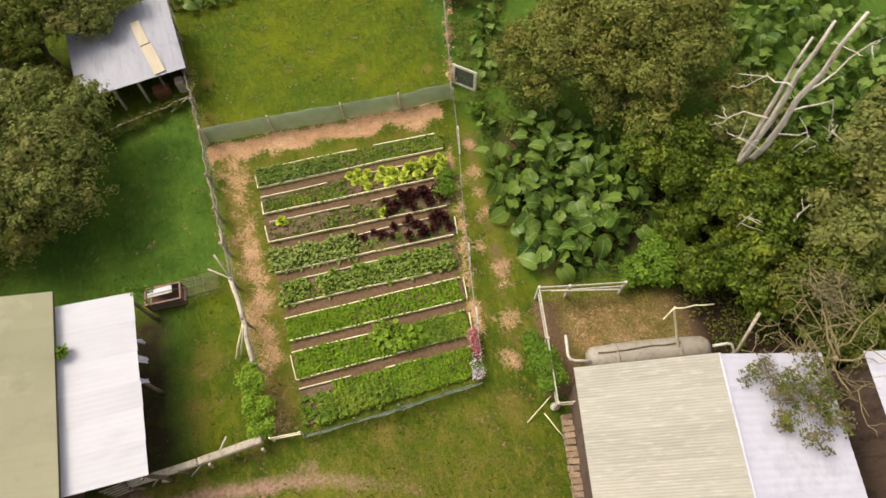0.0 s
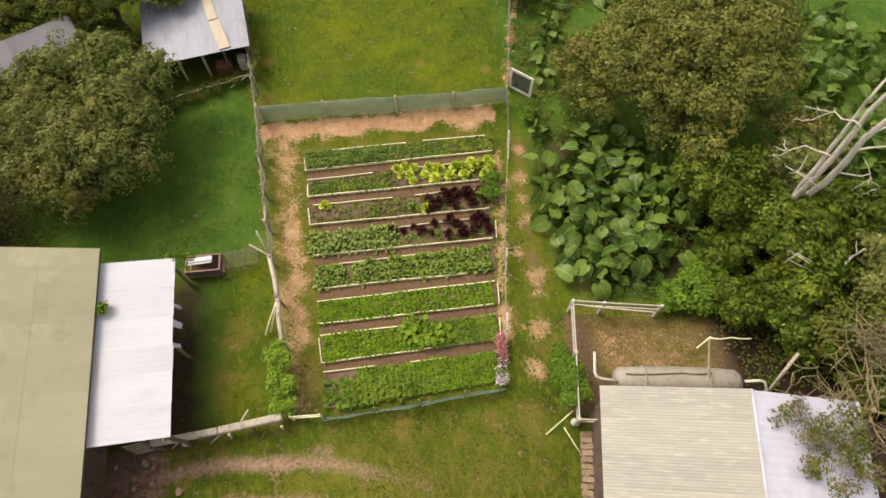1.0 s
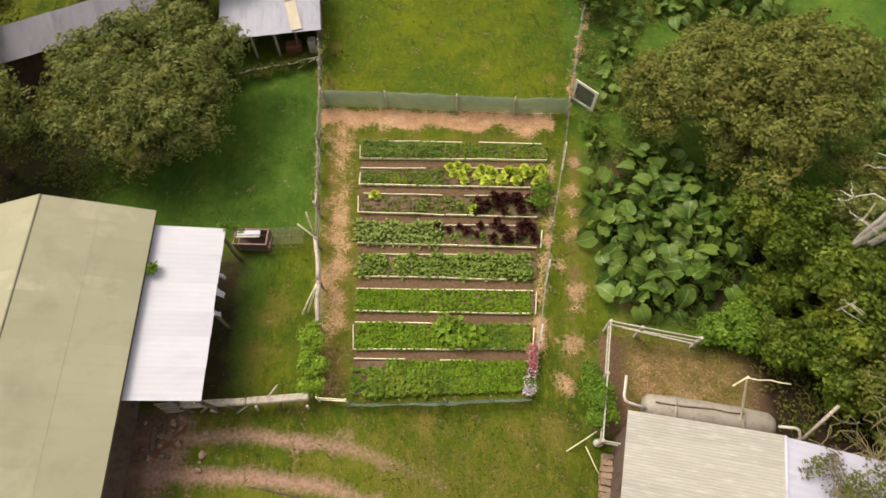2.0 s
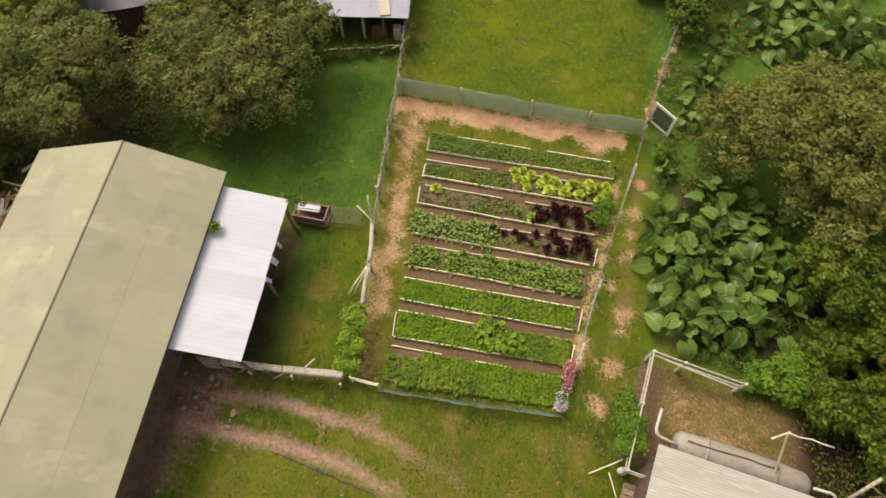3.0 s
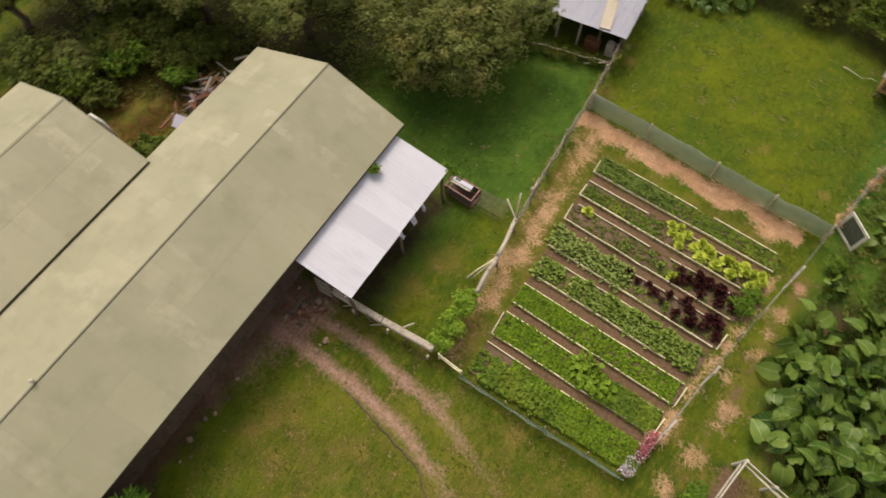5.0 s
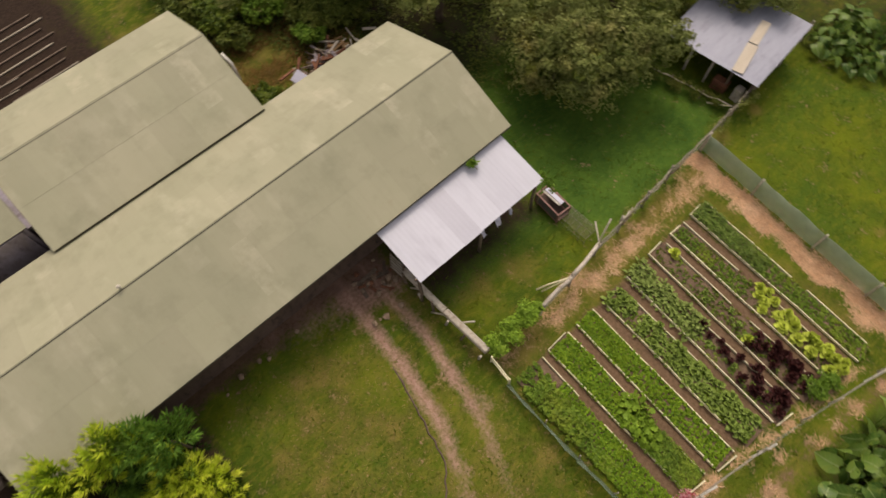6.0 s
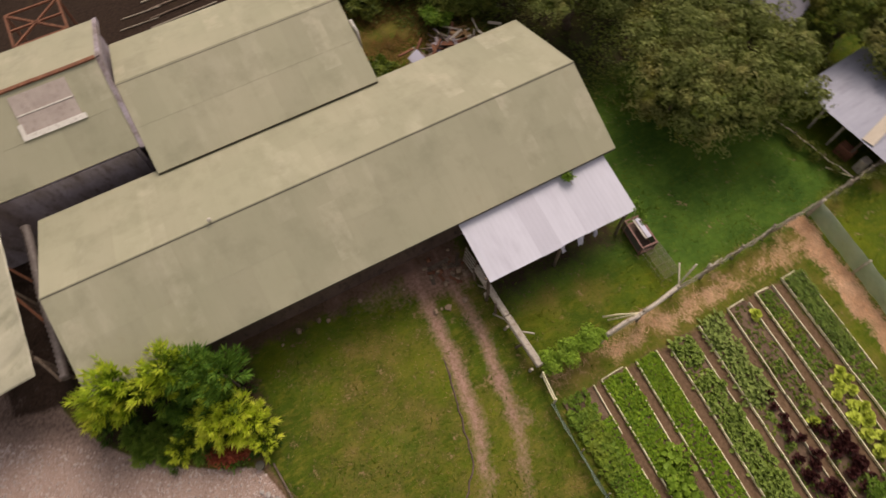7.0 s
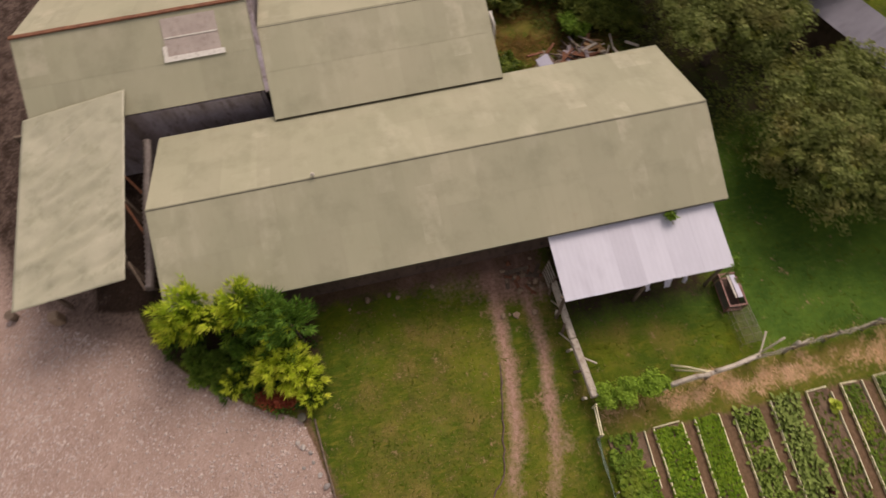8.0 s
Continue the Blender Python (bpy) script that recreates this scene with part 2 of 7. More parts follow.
M_ZINC_OLD = surface("dull_zinc_sheet", (0.115, 0.112, 0.138), (0.15, 0.147, 0.178), (0.09, 0.086, 0.105), big=0.6, fine=6, stretch=(1.5, 0.4, 1), rough=0.7, metal=0.05, bump=0.03, spread=0.06, each=0.06)
M_RUST = surface("rusty_iron", (0.17, 0.062, 0.032), (0.24, 0.10, 0.05), (0.09, 0.04, 0.025), big=3, fine=20, rough=0.85, bump=0.3)
M_PLANK = surface("fresh_pale_plank", (0.50, 0.43, 0.33), (0.58, 0.51, 0.41), big=2, fine=18, stretch=(4, 0.6, 1), rough=0.7, spread=0.12, each=0.06)
M_BOARD = surface("pale_bed_board", (0.76, 0.70, 0.46), (0.86, 0.80, 0.56), (0.55, 0.46, 0.27), big=1.5, fine=22, rough=0.75, spread=0.2, each=0.12)
M_LOG = surface("bleached_log", (0.42, 0.37, 0.30), (0.55, 0.49, 0.41), (0.26, 0.20, 0.15), big=2, fine=25, rough=0.85, spread=0.25, each=0.1, bump=0.5)
M_OLDWOOD = surface("weathered_dark_wood", (0.12, 0.085, 0.06), (0.20, 0.15, 0.11), (0.07, 0.05, 0.035), big=2, fine=25, rough=0.9, spread=0.25, each=0.15, bump=0.5)
M_GREYWALL = surface("grey_weathered_wall", (0.22, 0.18, 0.17), (0.40, 0.355, 0.40), (0.13, 0.095, 0.085), big=1.2, fine=12, stretch=(1, 1, 0.4), rough=0.85, spread=0.2)
M_DARKWALL = surface("dark_brown_wall", (0.095, 0.062, 0.048), (0.145, 0.096, 0.074), (0.05, 0.034, 0.026), big=1.2, fine=12, stretch=(1, 1, 0.4), rough=0.9, spread=0.2)
M_OLDPAINT = surface("worn_white_paint", (0.50, 0.46, 0.39), (0.60, 0.565, 0.49), (0.33, 0.28, 0.22), big=3, fine=20, rough=0.7, spread=0.15, each=0.08)
M_PAINT = surface("old_white_paint", (0.66, 0.63, 0.55), (0.76, 0.73, 0.66), (0.45, 0.40, 0.33), big=3, fine=20, rough=0.6, spread=0.12)
M_SOIL = surface("bed_soil", (0.13, 0.082, 0.05), (0.20, 0.135, 0.088), (0.09, 0.055, 0.035), big=1.6, fine=22, rough=0.95, bump=0.8, spread=0.35, depth=0.04)
M_TUSSOCK = foliage("brown_tussock", (0.26, 0.14, 0.045), (0.17, 0.12, 0.03), (0.30, 0.19, 0.06), gloss=0.7, clear=0.2)
M_HAY = foliage("dry_grass_blade", (0.29, 0.215, 0.085), (0.20, 0.165, 0.05), (0.34, 0.25, 0.11), gloss=0.7, clear=0.2)
M_STRAW = foliage("dry_straw", (0.68, 0.425, 0.265), (0.45, 0.265, 0.135), (0.78, 0.545, 0.36), gloss=0.7, clear=0.15)
M_BLADE = foliage("grass_blade", (0.055, 0.100, 0.006), (0.110, 0.148, 0.010), (0.150, 0.158, 0.014), gloss=0.55, clear=0.3)
M_GREYWOOD = surface("grey_fence_wood", (0.26, 0.225, 0.165), (0.35, 0.31, 0.24), (0.18, 0.15, 0.11), big=2, fine=25, rough=0.9, spread=0.25, each=0.15, bump=0.5)
M_BARK = surface("tree_bark", (0.13, 0.09, 0.065), (0.20, 0.15, 0.11), (0.09, 0.065, 0.05), big=3, fine=18, rough=0.95, bump=0.7, spread=0.3)
M_DEAD = surface("bleached_dead_wood", (0.58, 0.53, 0.46), (0.74, 0.69, 0.62), (0.30, 0.18, 0.12), big=1.8, fine=14, stretch=(2, 2, 0.3), rough=0.85, bump=0.4, spread=0.2)
M_TWIG = surface("dry_twig", (0.26, 0.21, 0.10), (0.34, 0.28, 0.15), (0.16, 0.125, 0.065), big=2, fine=14, rough=0.9, spread=0.2)
M_TREE = foliage("grey_green_leaf", (0.165, 0.205, 0.055), (0.265, 0.295, 0.090), (0.295, 0.270, 0.092))
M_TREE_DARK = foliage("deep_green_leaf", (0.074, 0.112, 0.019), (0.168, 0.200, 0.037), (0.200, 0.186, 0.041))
M_OLIVE = foliage("olive_brown_leaf", (0.165, 0.20, 0.046), (0.275, 0.285, 0.076), (0.295, 0.25, 0.072), patch=0.5)
M_DRYLEAF = foliage("grey_brown_leaf", (0.15, 0.14, 0.07), (0.24, 0.21, 0.12), (0.22, 0.17, 0.10), patch=1.2)
M_SHRUB = foliage("glossy_shrub_leaf", (0.042, 0.088, 0.011), (0.180, 0.240, 0.034), (0.265, 0.310, 0.042), gloss=0.32)
M_FRESH = foliage("fresh_green_leaf", (0.10, 0.20, 0.022), (0.18, 0.30, 0.036), (0.25, 0.34, 0.042))
M_CLIMB = foliage("yellow_green_climber", (0.17, 0.30, 0.03), (0.28, 0.42, 0.05), (0.34, 0.46, 0.06))
M_BIGLEAF = broad_leaf_material()
M_GOLD = foliage("golden_conifer", (0.52, 0.66, 0.06), (0.74, 0.82, 0.09), (0.95, 0.93, 0.18), clear=0.45, patch=2.4)
M_LIME = foliage("yellow_green_conifer", (0.27, 0.42, 0.033), (0.50, 0.62, 0.052), (0.86, 0.87, 0.11), clear=0.45, patch=2.4)
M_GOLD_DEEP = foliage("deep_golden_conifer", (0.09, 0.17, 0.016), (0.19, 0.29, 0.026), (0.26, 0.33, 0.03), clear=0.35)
M_CONIFER = foliage("green_conifer", (0.07, 0.17, 0.026), (0.155, 0.285, 0.038), (0.27, 0.37, 0.035))
M_GROUNDCOVER = foliage("groundcover_leaf", (0.13, 0.235, 0.035), (0.24, 0.35, 0.055), (0.31, 0.39, 0.065))
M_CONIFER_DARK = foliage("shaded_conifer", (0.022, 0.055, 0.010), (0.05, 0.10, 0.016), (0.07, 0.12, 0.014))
M_LETTUCE = foliage("yellow_green_lettuce", (0.44, 0.56, 0.065), (0.62, 0.70, 0.115), (0.52, 0.64, 0.085), gloss=0.4)
M_REDLEAF = foliage("dark_red_lettuce", (0.048, 0.014, 0.013), (0.085, 0.028, 0.025), (0.050, 0.036, 0.015), gloss=0.4)
M_CHARD = foliage("leafy_vegetable", (0.17, 0.27, 0.045), (0.30, 0.40, 0.09), (0.38, 0.46, 0.15), gloss=0.4)
M_PALE = foliage("pale_vegetable_leaf", (0.15, 0.25, 0.04), (0.37, 0.45, 0.14), (0.13, 0.22, 0.03), gloss=0.45)
M_ROWS = foliage("young_row_crop", (0.105, 0.215, 0.017), (0.225, 0.345, 0.026), (0.185, 0.285, 0.020), gloss=0.5, patch=1.6)
M_LEEK = foliage("blue_green_leek", (0.115, 0.195, 0.036), (0.20, 0.275, 0.058), (0.165, 0.235, 0.036), gloss=0.45)
M_DEEPCROP = foliage("dark_row_crop", (0.105, 0.195, 0.024), (0.19, 0.28, 0.036), (0.26, 0.32, 0.038), gloss=0.5)
M_PETAL = foliage("pink_red_petal", (0.42, 0.05, 0.07), (0.62, 0.34, 0.36), (0.48, 0.09, 0.12), gloss=0.6)
M_WHITEPETAL = foliage("pale_lilac_petal", (0.62, 0.52, 0.60), (0.80, 0.76, 0.80), (0.55, 0.30, 0.38), gloss=0.6)
M_RUSSET = foliage("russet_flower", (0.30, 0.07, 0.03), (0.22, 0.05, 0.03), (0.36, 0.12, 0.05), gloss=0.6)
M_NET = netting("green_shade_net", (0.54, 0.64, 0.50), 0.52)
M_NET_THIN = netting("thin_green_net", (0.24, 0.33, 0.25), 0.62)
M_WIRE = surface("galvanised_wire", (0.30, 0.29, 0.27), (0.36, 0.35, 0.32), rough=0.6, metal=0.4)
M_MESHDARK = netting("dark_wire_mesh", (0.13, 0.135, 0.12), 0.3)
M_RUNMESH = netting("fine_rusty_netting", (0.22, 0.17, 0.12), 0.78)
M_TANK = surface("dusty_grey_plastic", (0.32, 0.285, 0.24), (0.39, 0.355, 0.30), (0.24, 0.21, 0.17), big=1.6, fine=9, rough=0.6, bump=0.1, spread=0.1)
M_PIPE = surface("aged_white_pipe", (0.62, 0.58, 0.52), (0.72, 0.69, 0.63), (0.45, 0.33, 0.25), big=3, fine=10, rough=0.5, spread=0.08)
M_BRICK = surface("pale_clay_brick", (0.26, 0.18, 0.12), (0.34, 0.25, 0.175), (0.17, 0.115, 0.075), big=4, fine=20, rough=0.9, each=0.25)
M_PEBBLE = surface("pale_pebble", (0.40, 0.315, 0.28), (0.55, 0.46, 0.42), (0.28, 0.21, 0.18), big=5, fine=16, rough=0.9)
M_COOP = surface("orange_brown_board", (0.40, 0.235, 0.105), (0.48, 0.30, 0.145), (0.26, 0.14, 0.06), big=2, fine=14, stretch=(1, 1, 4), rough=0.8, spread=0.15)
M_HOSE = surface("dusty_brown_hose", (0.10, 0.08, 0.07), (0.15, 0.125, 0.11), (0.19, 0.165, 0.15), big=2, rough=0.6)
M_COOPROOF = surface("grey_weathered_board", (0.27, 0.225, 0.19), (0.34, 0.29, 0.25), (0.20, 0.16, 0.13), big=1.6, fine=12, rough=0.85, spread=0.1)
M_STONE = surface("grey_stone", (0.30, 0.27, 0.25), (0.42, 0.39, 0.36), (0.2, 0.17, 0.15), big=3, fine=16, rough=0.9, each=0.25)
M_SKYLIGHT = surface("cloudy_rooflight_plastic", (0.40, 0.335, 0.29), (0.46, 0.395, 0.345), (0.33, 0.27, 0.23), big=1.5, fine=6, rough=0.3, bump=0.03, spread=0.06)
M_RED = surface("faded_red_plastic", (0.21, 0.095, 0.075), (0.28, 0.14, 0.115), (0.14, 0.06, 0.045), big=4, rough=0.6, spread=0.12)

# ---- building helpers ----
rng = np.random.default_rng(7)


def link(name, bm, material, parent=None, label=""):
    me = bpy.data.meshes.new(name)
    bm.to_mesh(me)
    bm.free()
    me.materials.append(material)
    ob = new(name, me)
    ob.parent = parent
    if label:
        ob["label"] = label
    return ob


def part(name, bm, material, parent, label=""):
    return link(name, bm, material, parent, label)


def sheet_object(name, verts, faces, material, parent=None, label="", smooth=False):
    me = bpy.data.meshes.new(name)
    me.from_pydata(verts, [], faces)
    me.materials.append(material)
    if smooth:
        me.polygons.foreach_set("use_smooth", [True] * len(me.polygons))
    me.update()
    ob = new(name, me)
    ob.parent = parent
    if label:
        ob["label"] = label
    return ob


def thing(name, at, label, category, group="", turn=0.0, kind=""):
    ob = new(name)
    ob.matrix_world = pose(at[0], at[1], at[2] if len(at) > 2 else 0.0, 0, 0, turn)
    ob.empty_display_size = 0.2
    return tagged(ob, label, category, group, kind)


def box(bm, centre, size, turn=(0, 0, 0), bevel=0.0):
    m = pose(*centre, *turn) @ Matrix.Diagonal((*size, 1))
    made = bmesh.ops.create_cube(bm, size=1.0, matrix=m)
    if bevel:
        edges = {e for v in made["verts"] for e in v.link_edges}
        bmesh.ops.bevel(bm, geom=list(edges), offset=bevel, segments=1, affect="EDGES", profile=0.5)


def bar(bm, a, b, wide, high=None, bevel=0.0):
    """A squared bar from a to b."""
    a, b = Vector(a), Vector(b)
    d = b - a
    q = d.to_track_quat("X", "Z").to_matrix().to_4x4()
    m = Matrix.Translation((a + b) / 2) @ q @ Matrix.Diagonal((d.length, wide, high or wide, 1))
    made = bmesh.ops.create_cube(bm, size=1.0, matrix=m)
    if bevel:
        edges = {e for v in made["verts"] for e in v.link_edges}
        bmesh.ops.bevel(bm, geom=list(edges), offset=bevel, segments=1, affect="EDGES", profile=0.5)


def tube(bm, points, radii, sides=7, caps=True):
    """A round limb through the points."""
    pts = [Vector(p) for p in points]
    rings = []
    for i, p in enumerate(pts):
        d = (pts[min(i + 1, len(pts) - 1)] - pts[max(i - 1, 0)]).normalized()
        side = d.cross(Vector((0.31, 0.17, 0.93)))
        side = side.normalized() if side.length > 1e-3 else Vector((1, 0, 0))
        up = d.cross(side)
        r = radii[min(i, len(radii) - 1)]
        rings.append([bm.verts.new(p + side * (r * math.cos(2 * math.pi * k / sides)) + up * (r * math.sin(2 * math.pi * k / sides))) for k in range(sides)])
    for lo, hi in zip(rings, rings[1:]):
        for k in range(sides):
            bm.faces.new((lo[k], lo[(k + 1) % sides], hi[(k + 1) % sides], hi[k])).smooth = True
    if caps:
        bm.faces.new(rings[0][::-1])
        bm.faces.new(rings[-1])


def crooked(a, b, n, sway, seed=0):
    """Points from a to b with a natural sway."""
    r = random.Random(seed)
    a, b = Vector(a), Vector(b)
    out = []
    for i in range(n + 1):
        f = i / n
        w = sway * math.sin(math.pi * f) ** 0.5 if 0 < i < n else 0
        out.append(a.lerp(b, f) + Vector((r.uniform(-w, w), r.uniform(-w, w), r.uniform(-w, w) * 0.5)))
    return out


def leaf_cloud(points, normals, length, width, droop=0.3, fold=0.25, r=None):
    """Verts and faces of many folded leaves, one at each point, growing along its normal."""
    r = r or rng
    n = len(points)
    nrm = normals + r.normal(0, 0.38, (n, 3))
    nrm /= np.linalg.norm(nrm, axis=1, keepdims=True) + 1e-9
    side = np.cross(nrm, r.normal(0, 1, (n, 3)))
    side /= np.linalg.norm(side, axis=1, keepdims=True) + 1e-9
    along = np.cross(side, nrm)
    along = along + nrm * r.uniform(-0.2, 0.5, (n, 1))
    along[:, 2] -= droop * r.uniform(0, 1, n)
    along /= np.linalg.norm(along, axis=1, keepdims=True) + 1e-9
    L = length * r.uniform(0.6, 1.35, (n, 1))
    W = width * r.uniform(0.7, 1.3, (n, 1)) * 0.5
    base = points - along * L * 0.5
    mid = points + nrm * (W * -fold)
    tip = points + along * L * 0.5
    v = np.stack([base, mid + side * W + nrm * W * fold * 2, tip, mid - side * W + nrm * W * fold * 2], axis=1).reshape(-1, 3)
    i = np.arange(n) * 4
    f = np.concatenate([np.stack([i, i + 1, i + 2], 1), np.stack([i, i + 2, i + 3], 1)])
    return v, f


def blob_points(lobes, count, r=None, shell=0.55, cut=None, per=22, clump=0.26):
    """Points and outward normals in a crown made of lobes (x, y, z, rx, ry, rz), clumped into sprays with gaps."""
    r = r or rng
    lobes = np.array(lobes, float)
    weight = (lobes[:, 3] * lobes[:, 4] * lobes[:, 5]) ** (2 / 3)
    pts, nrm = [], []
    sprays = max(4, count // per)
    which = r.choice(len(lobes), sprays, p=weight / weight.sum())
    d = r.normal(0, 1, (sprays, 3))
    d[:, 2] = np.where(d[:, 2] < -0.55, -d[:, 2], d[:, 2])
    d /= np.linalg.norm(d, axis=1, keepdims=True)
    rad = (shell + (1 - shell) * r.uniform(0, 1, sprays) ** 0.6) * (1 + (0.10 if per < 40 else 0.15) * r.normal(0, 1, sprays))
    c = lobes[which, :3] + d * rad[:, None] * lobes[which, 3:]
    spread = np.minimum(0.16 * np.mean(lobes[which, 3:], axis=1) + 0.05, clump) * r.uniform(0.6, 1.35, sprays)
    off = np.clip(r.normal(0, 1, (sprays * per, 3)), -1.4, 1.4)
    if per >= 40:
        off[:, 2] = 1.3 - 0.75 * (off[:, 0] ** 2 + off[:, 1] ** 2) - 0.9 * np.abs(off[:, 2])
    p = np.repeat(c, per, axis=0) + off * np.repeat(spread, per)[:, None] * np.array([1, 1, 0.55])
    n = np.repeat(d, per, axis=0) + np.array([0, 0, 0.55])
    if per >= 40:
        n = 0.6 * n + off * np.array([0.8, 0.8, 0.2])
    keep = p[:, 2] > 0.05
    if cut is not None:
        keep &= cut(p)
    return p[keep], n[keep]


def crown(name, lobes, count, length, width, material, parent=None, label="", shell=0.55, seed=0, droop=0.3, cut=None, per=22, clump=0.26):
    r = np.random.default_rng(seed + 100)
    p, n = blob_points(lobes, count, r, shell, cut, per, clump)
    v, f = leaf_cloud(p, n, length, width, droop, r=r)
    return sheet_object(name, v.tolist(), f.tolist(), material, parent, label)


def tree(name, at, lobes, trunk_top, trunk_r, count, length, width, material, label, category="tree", seed=1, bark=None, lean=(0, 0), inner=None, shell=0.5, per=22, clump=0.26):
    """A tapered trunk, limbs out to each lobe, and a crown of small leaves; lobes are relative to at."""
    bark = bark or M_BARK
    ob = thing(name, at, label, category)
    r = random.Random(seed)
    bm = bmesh.new()
    top = Vector((lean[0], lean[1], trunk_top))
    pts = crooked((0, 0, -0.05), top, 5, 0.09, seed)
    tube(bm, pts, [trunk_r * f for f in (1.35, 1.0, 0.92, 0.85, 0.78, 0.7)], 9)
    part("trunk", bm, bark, ob)
    for i, l in enumerate(lobes):
        bm = bmesh.new()
        end = Vector(l[:3])
        start = pts[3 + (i % 3)]
        limb = crooked(start, end, 4, 0.18, seed * 31 + i)
        tube(bm, limb, [trunk_r * f for f in (0.5, 0.4, 0.3, 0.2, 0.08)], 6)
        for k in range(3):
            a = limb[2 + k % 2]
            d = Vector((r.uniform(-1, 1), r.uniform(-1, 1), r.uniform(0.0, 0.8))).normalized() * (0.75 * max(l[3], 0.4))
            tube(bm, crooked(a, a + d, 3, 0.08, seed * 7 + k + i), [trunk_r * f for f in (0.2, 0.14, 0.1, 0.04)], 5)
        part("limb", bm, bark, ob)
    crown("crown", lobes, count, length, width, material, ob, shell=shell, seed=seed, per=per, clump=clump)
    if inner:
        # Inner leaves are mostly darker: shade in the crown's depths put into colour.
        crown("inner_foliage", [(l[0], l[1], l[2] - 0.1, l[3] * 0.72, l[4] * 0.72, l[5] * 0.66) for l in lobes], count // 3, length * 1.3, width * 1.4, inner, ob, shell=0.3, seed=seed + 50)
    return ob


def lobes_round(n, r, height, seed, size=0.55, flat=0.75, squash=(1, 1)):
    """Lobes of an uneven round crown: a core, a ring of boughs, and small outlying sprays."""
    q = random.Random(seed)
    out = [(0, 0, height, r * 0.55 * squash[0], r * 0.55 * squash[1], r * 0.62 * flat)]
    for i in range(n):
        a = 2 * math.pi * (i + q.uniform(-0.35, 0.35)) / n
        d = r * q.uniform(0.42, 0.70)
        s = r * size * q.uniform(0.5, 0.85)
        out.append((math.cos(a) * d * squash[0], math.sin(a) * d * squash[1], height + q.uniform(-0.45, 0.35) * r * flat, s, s, s * flat))
    for i in range(n):
        a = q.uniform(0, 2 * math.pi)
        d = r * q.uniform(0.15, 1.0)
        s = r * q.uniform(0.14, 0.26)
        top = height + r * flat * (0.55 - 0.75 * (d / r) ** 1.5) + q.uniform(-0.15, 0.12) * r
        out.append((math.cos(a) * d * squash[0], math.sin(a) * d * squash[1], max(top, 0.3 * height), s, s, s * 0.7))
    return out


def corrugated(a_len, b_len, pitch, high, thick=0.006, samples=6):
    """A wavy sheet in its own plane: waves along x (0..a_len), ridges run along y (0..b_len)."""
    bm = bmesh.new()
    n = max(2, int(round(a_len / pitch * samples)))
    cols = []
    for i in range(n + 1):
        x = a_len * i / n
        z = high * 0.5 * math.sin(2 * math.pi * x / pitch)
        cols.append([bm.verts.new((x, y, z)) for y in (0.0, b_len)])
    for p, q in zip(cols, cols[1:]):
        bm.faces.new((p[0], q[0], q[1], p[1]))
    ext = bmesh.ops.extrude_face_region(bm, geom=bm.faces[:])
    for v in ext["geom"]:
        if isinstance(v, bmesh.types.BMVert):
            v.co.z -= thick
    bmesh.ops.recalc_face_normals(bm, faces=bm.faces[:])
    return bm


def mesh_of(name, bm, material):
    me = bpy.data.meshes.new(name)
    bm.to_mesh(me)
    bm.free()
    me.materials.append(material)
    return me


def child(name, me, parent, m, label=""):
    ob = new(name, me)
    ob.parent = parent
    ob.matrix_local = m
    if label:
        ob["label"] = label
    return ob


# ---- ground: one sheet ----
def soft_band(d, half, soft):
    return np.clip((half + soft - d) / (2 * soft) + 0.0, 0, 1)


def near_line(X, Y, pts):
    best = np.full(X.shape, 1e9)
    for (ax, ay), (bx, by) in zip(pts, pts[1:]):
        vx, vy = bx - ax, by - ay
        f = np.clip(((X - ax) * vx + (Y - ay) * vy) / (vx * vx + vy * vy), 0, 1)
        best = np.minimum(best, np.hypot(X - ax - f * vx, Y - ay - f * vy))
    return best


def inside(X, Y, poly, soft=0.3):
    """1 within a polygon, fading over soft metres at its edge."""
    hit = np.zeros(X.shape, bool)
    for (ax, ay), (bx, by) in zip(poly, poly[1:] + poly[:1]):
        if ay != by:
            hit ^= ((ay > Y) != (by > Y)) & (X < (bx - ax) * (Y - ay) / (by - ay) + ax)
    d = near_line(X, Y, poly + poly[:1])
    return np.clip(0.5 + np.where(hit, d, -d) / (2 * soft), 0, 1)


def spots(X, Y, pts):
    out = np.zeros(X.shape)
    for x, y, r in pts:
        out = np.maximum(out, np.clip(1.25 - np.hypot(X - x, Y - y) / r, 0, 1))
    return out


LATTICE = np.random.default_rng(31).random((128, 128))


def mottle(X, Y, size, shift=0):
    """Smooth random patches of that size, 0 to 1."""
    u, v = X / size + 17.3 + shift * 5.7, Y / size + 41.9 + shift * 3.1
    i, j = np.floor(u).astype(int), np.floor(v).astype(int)
    f, g = u - i, v - j
    f, g = f * f * (3 - 2 * f), g * g * (3 - 2 * g)
    a, b, c, d = (LATTICE[(i + p) % 128, (j + q) % 128] for p, q in ((0, 0), (1, 0), (0, 1), (1, 1)))
    return (a * (1 - f) + b * f) * (1 - g) + (c * (1 - f) + d * f) * g


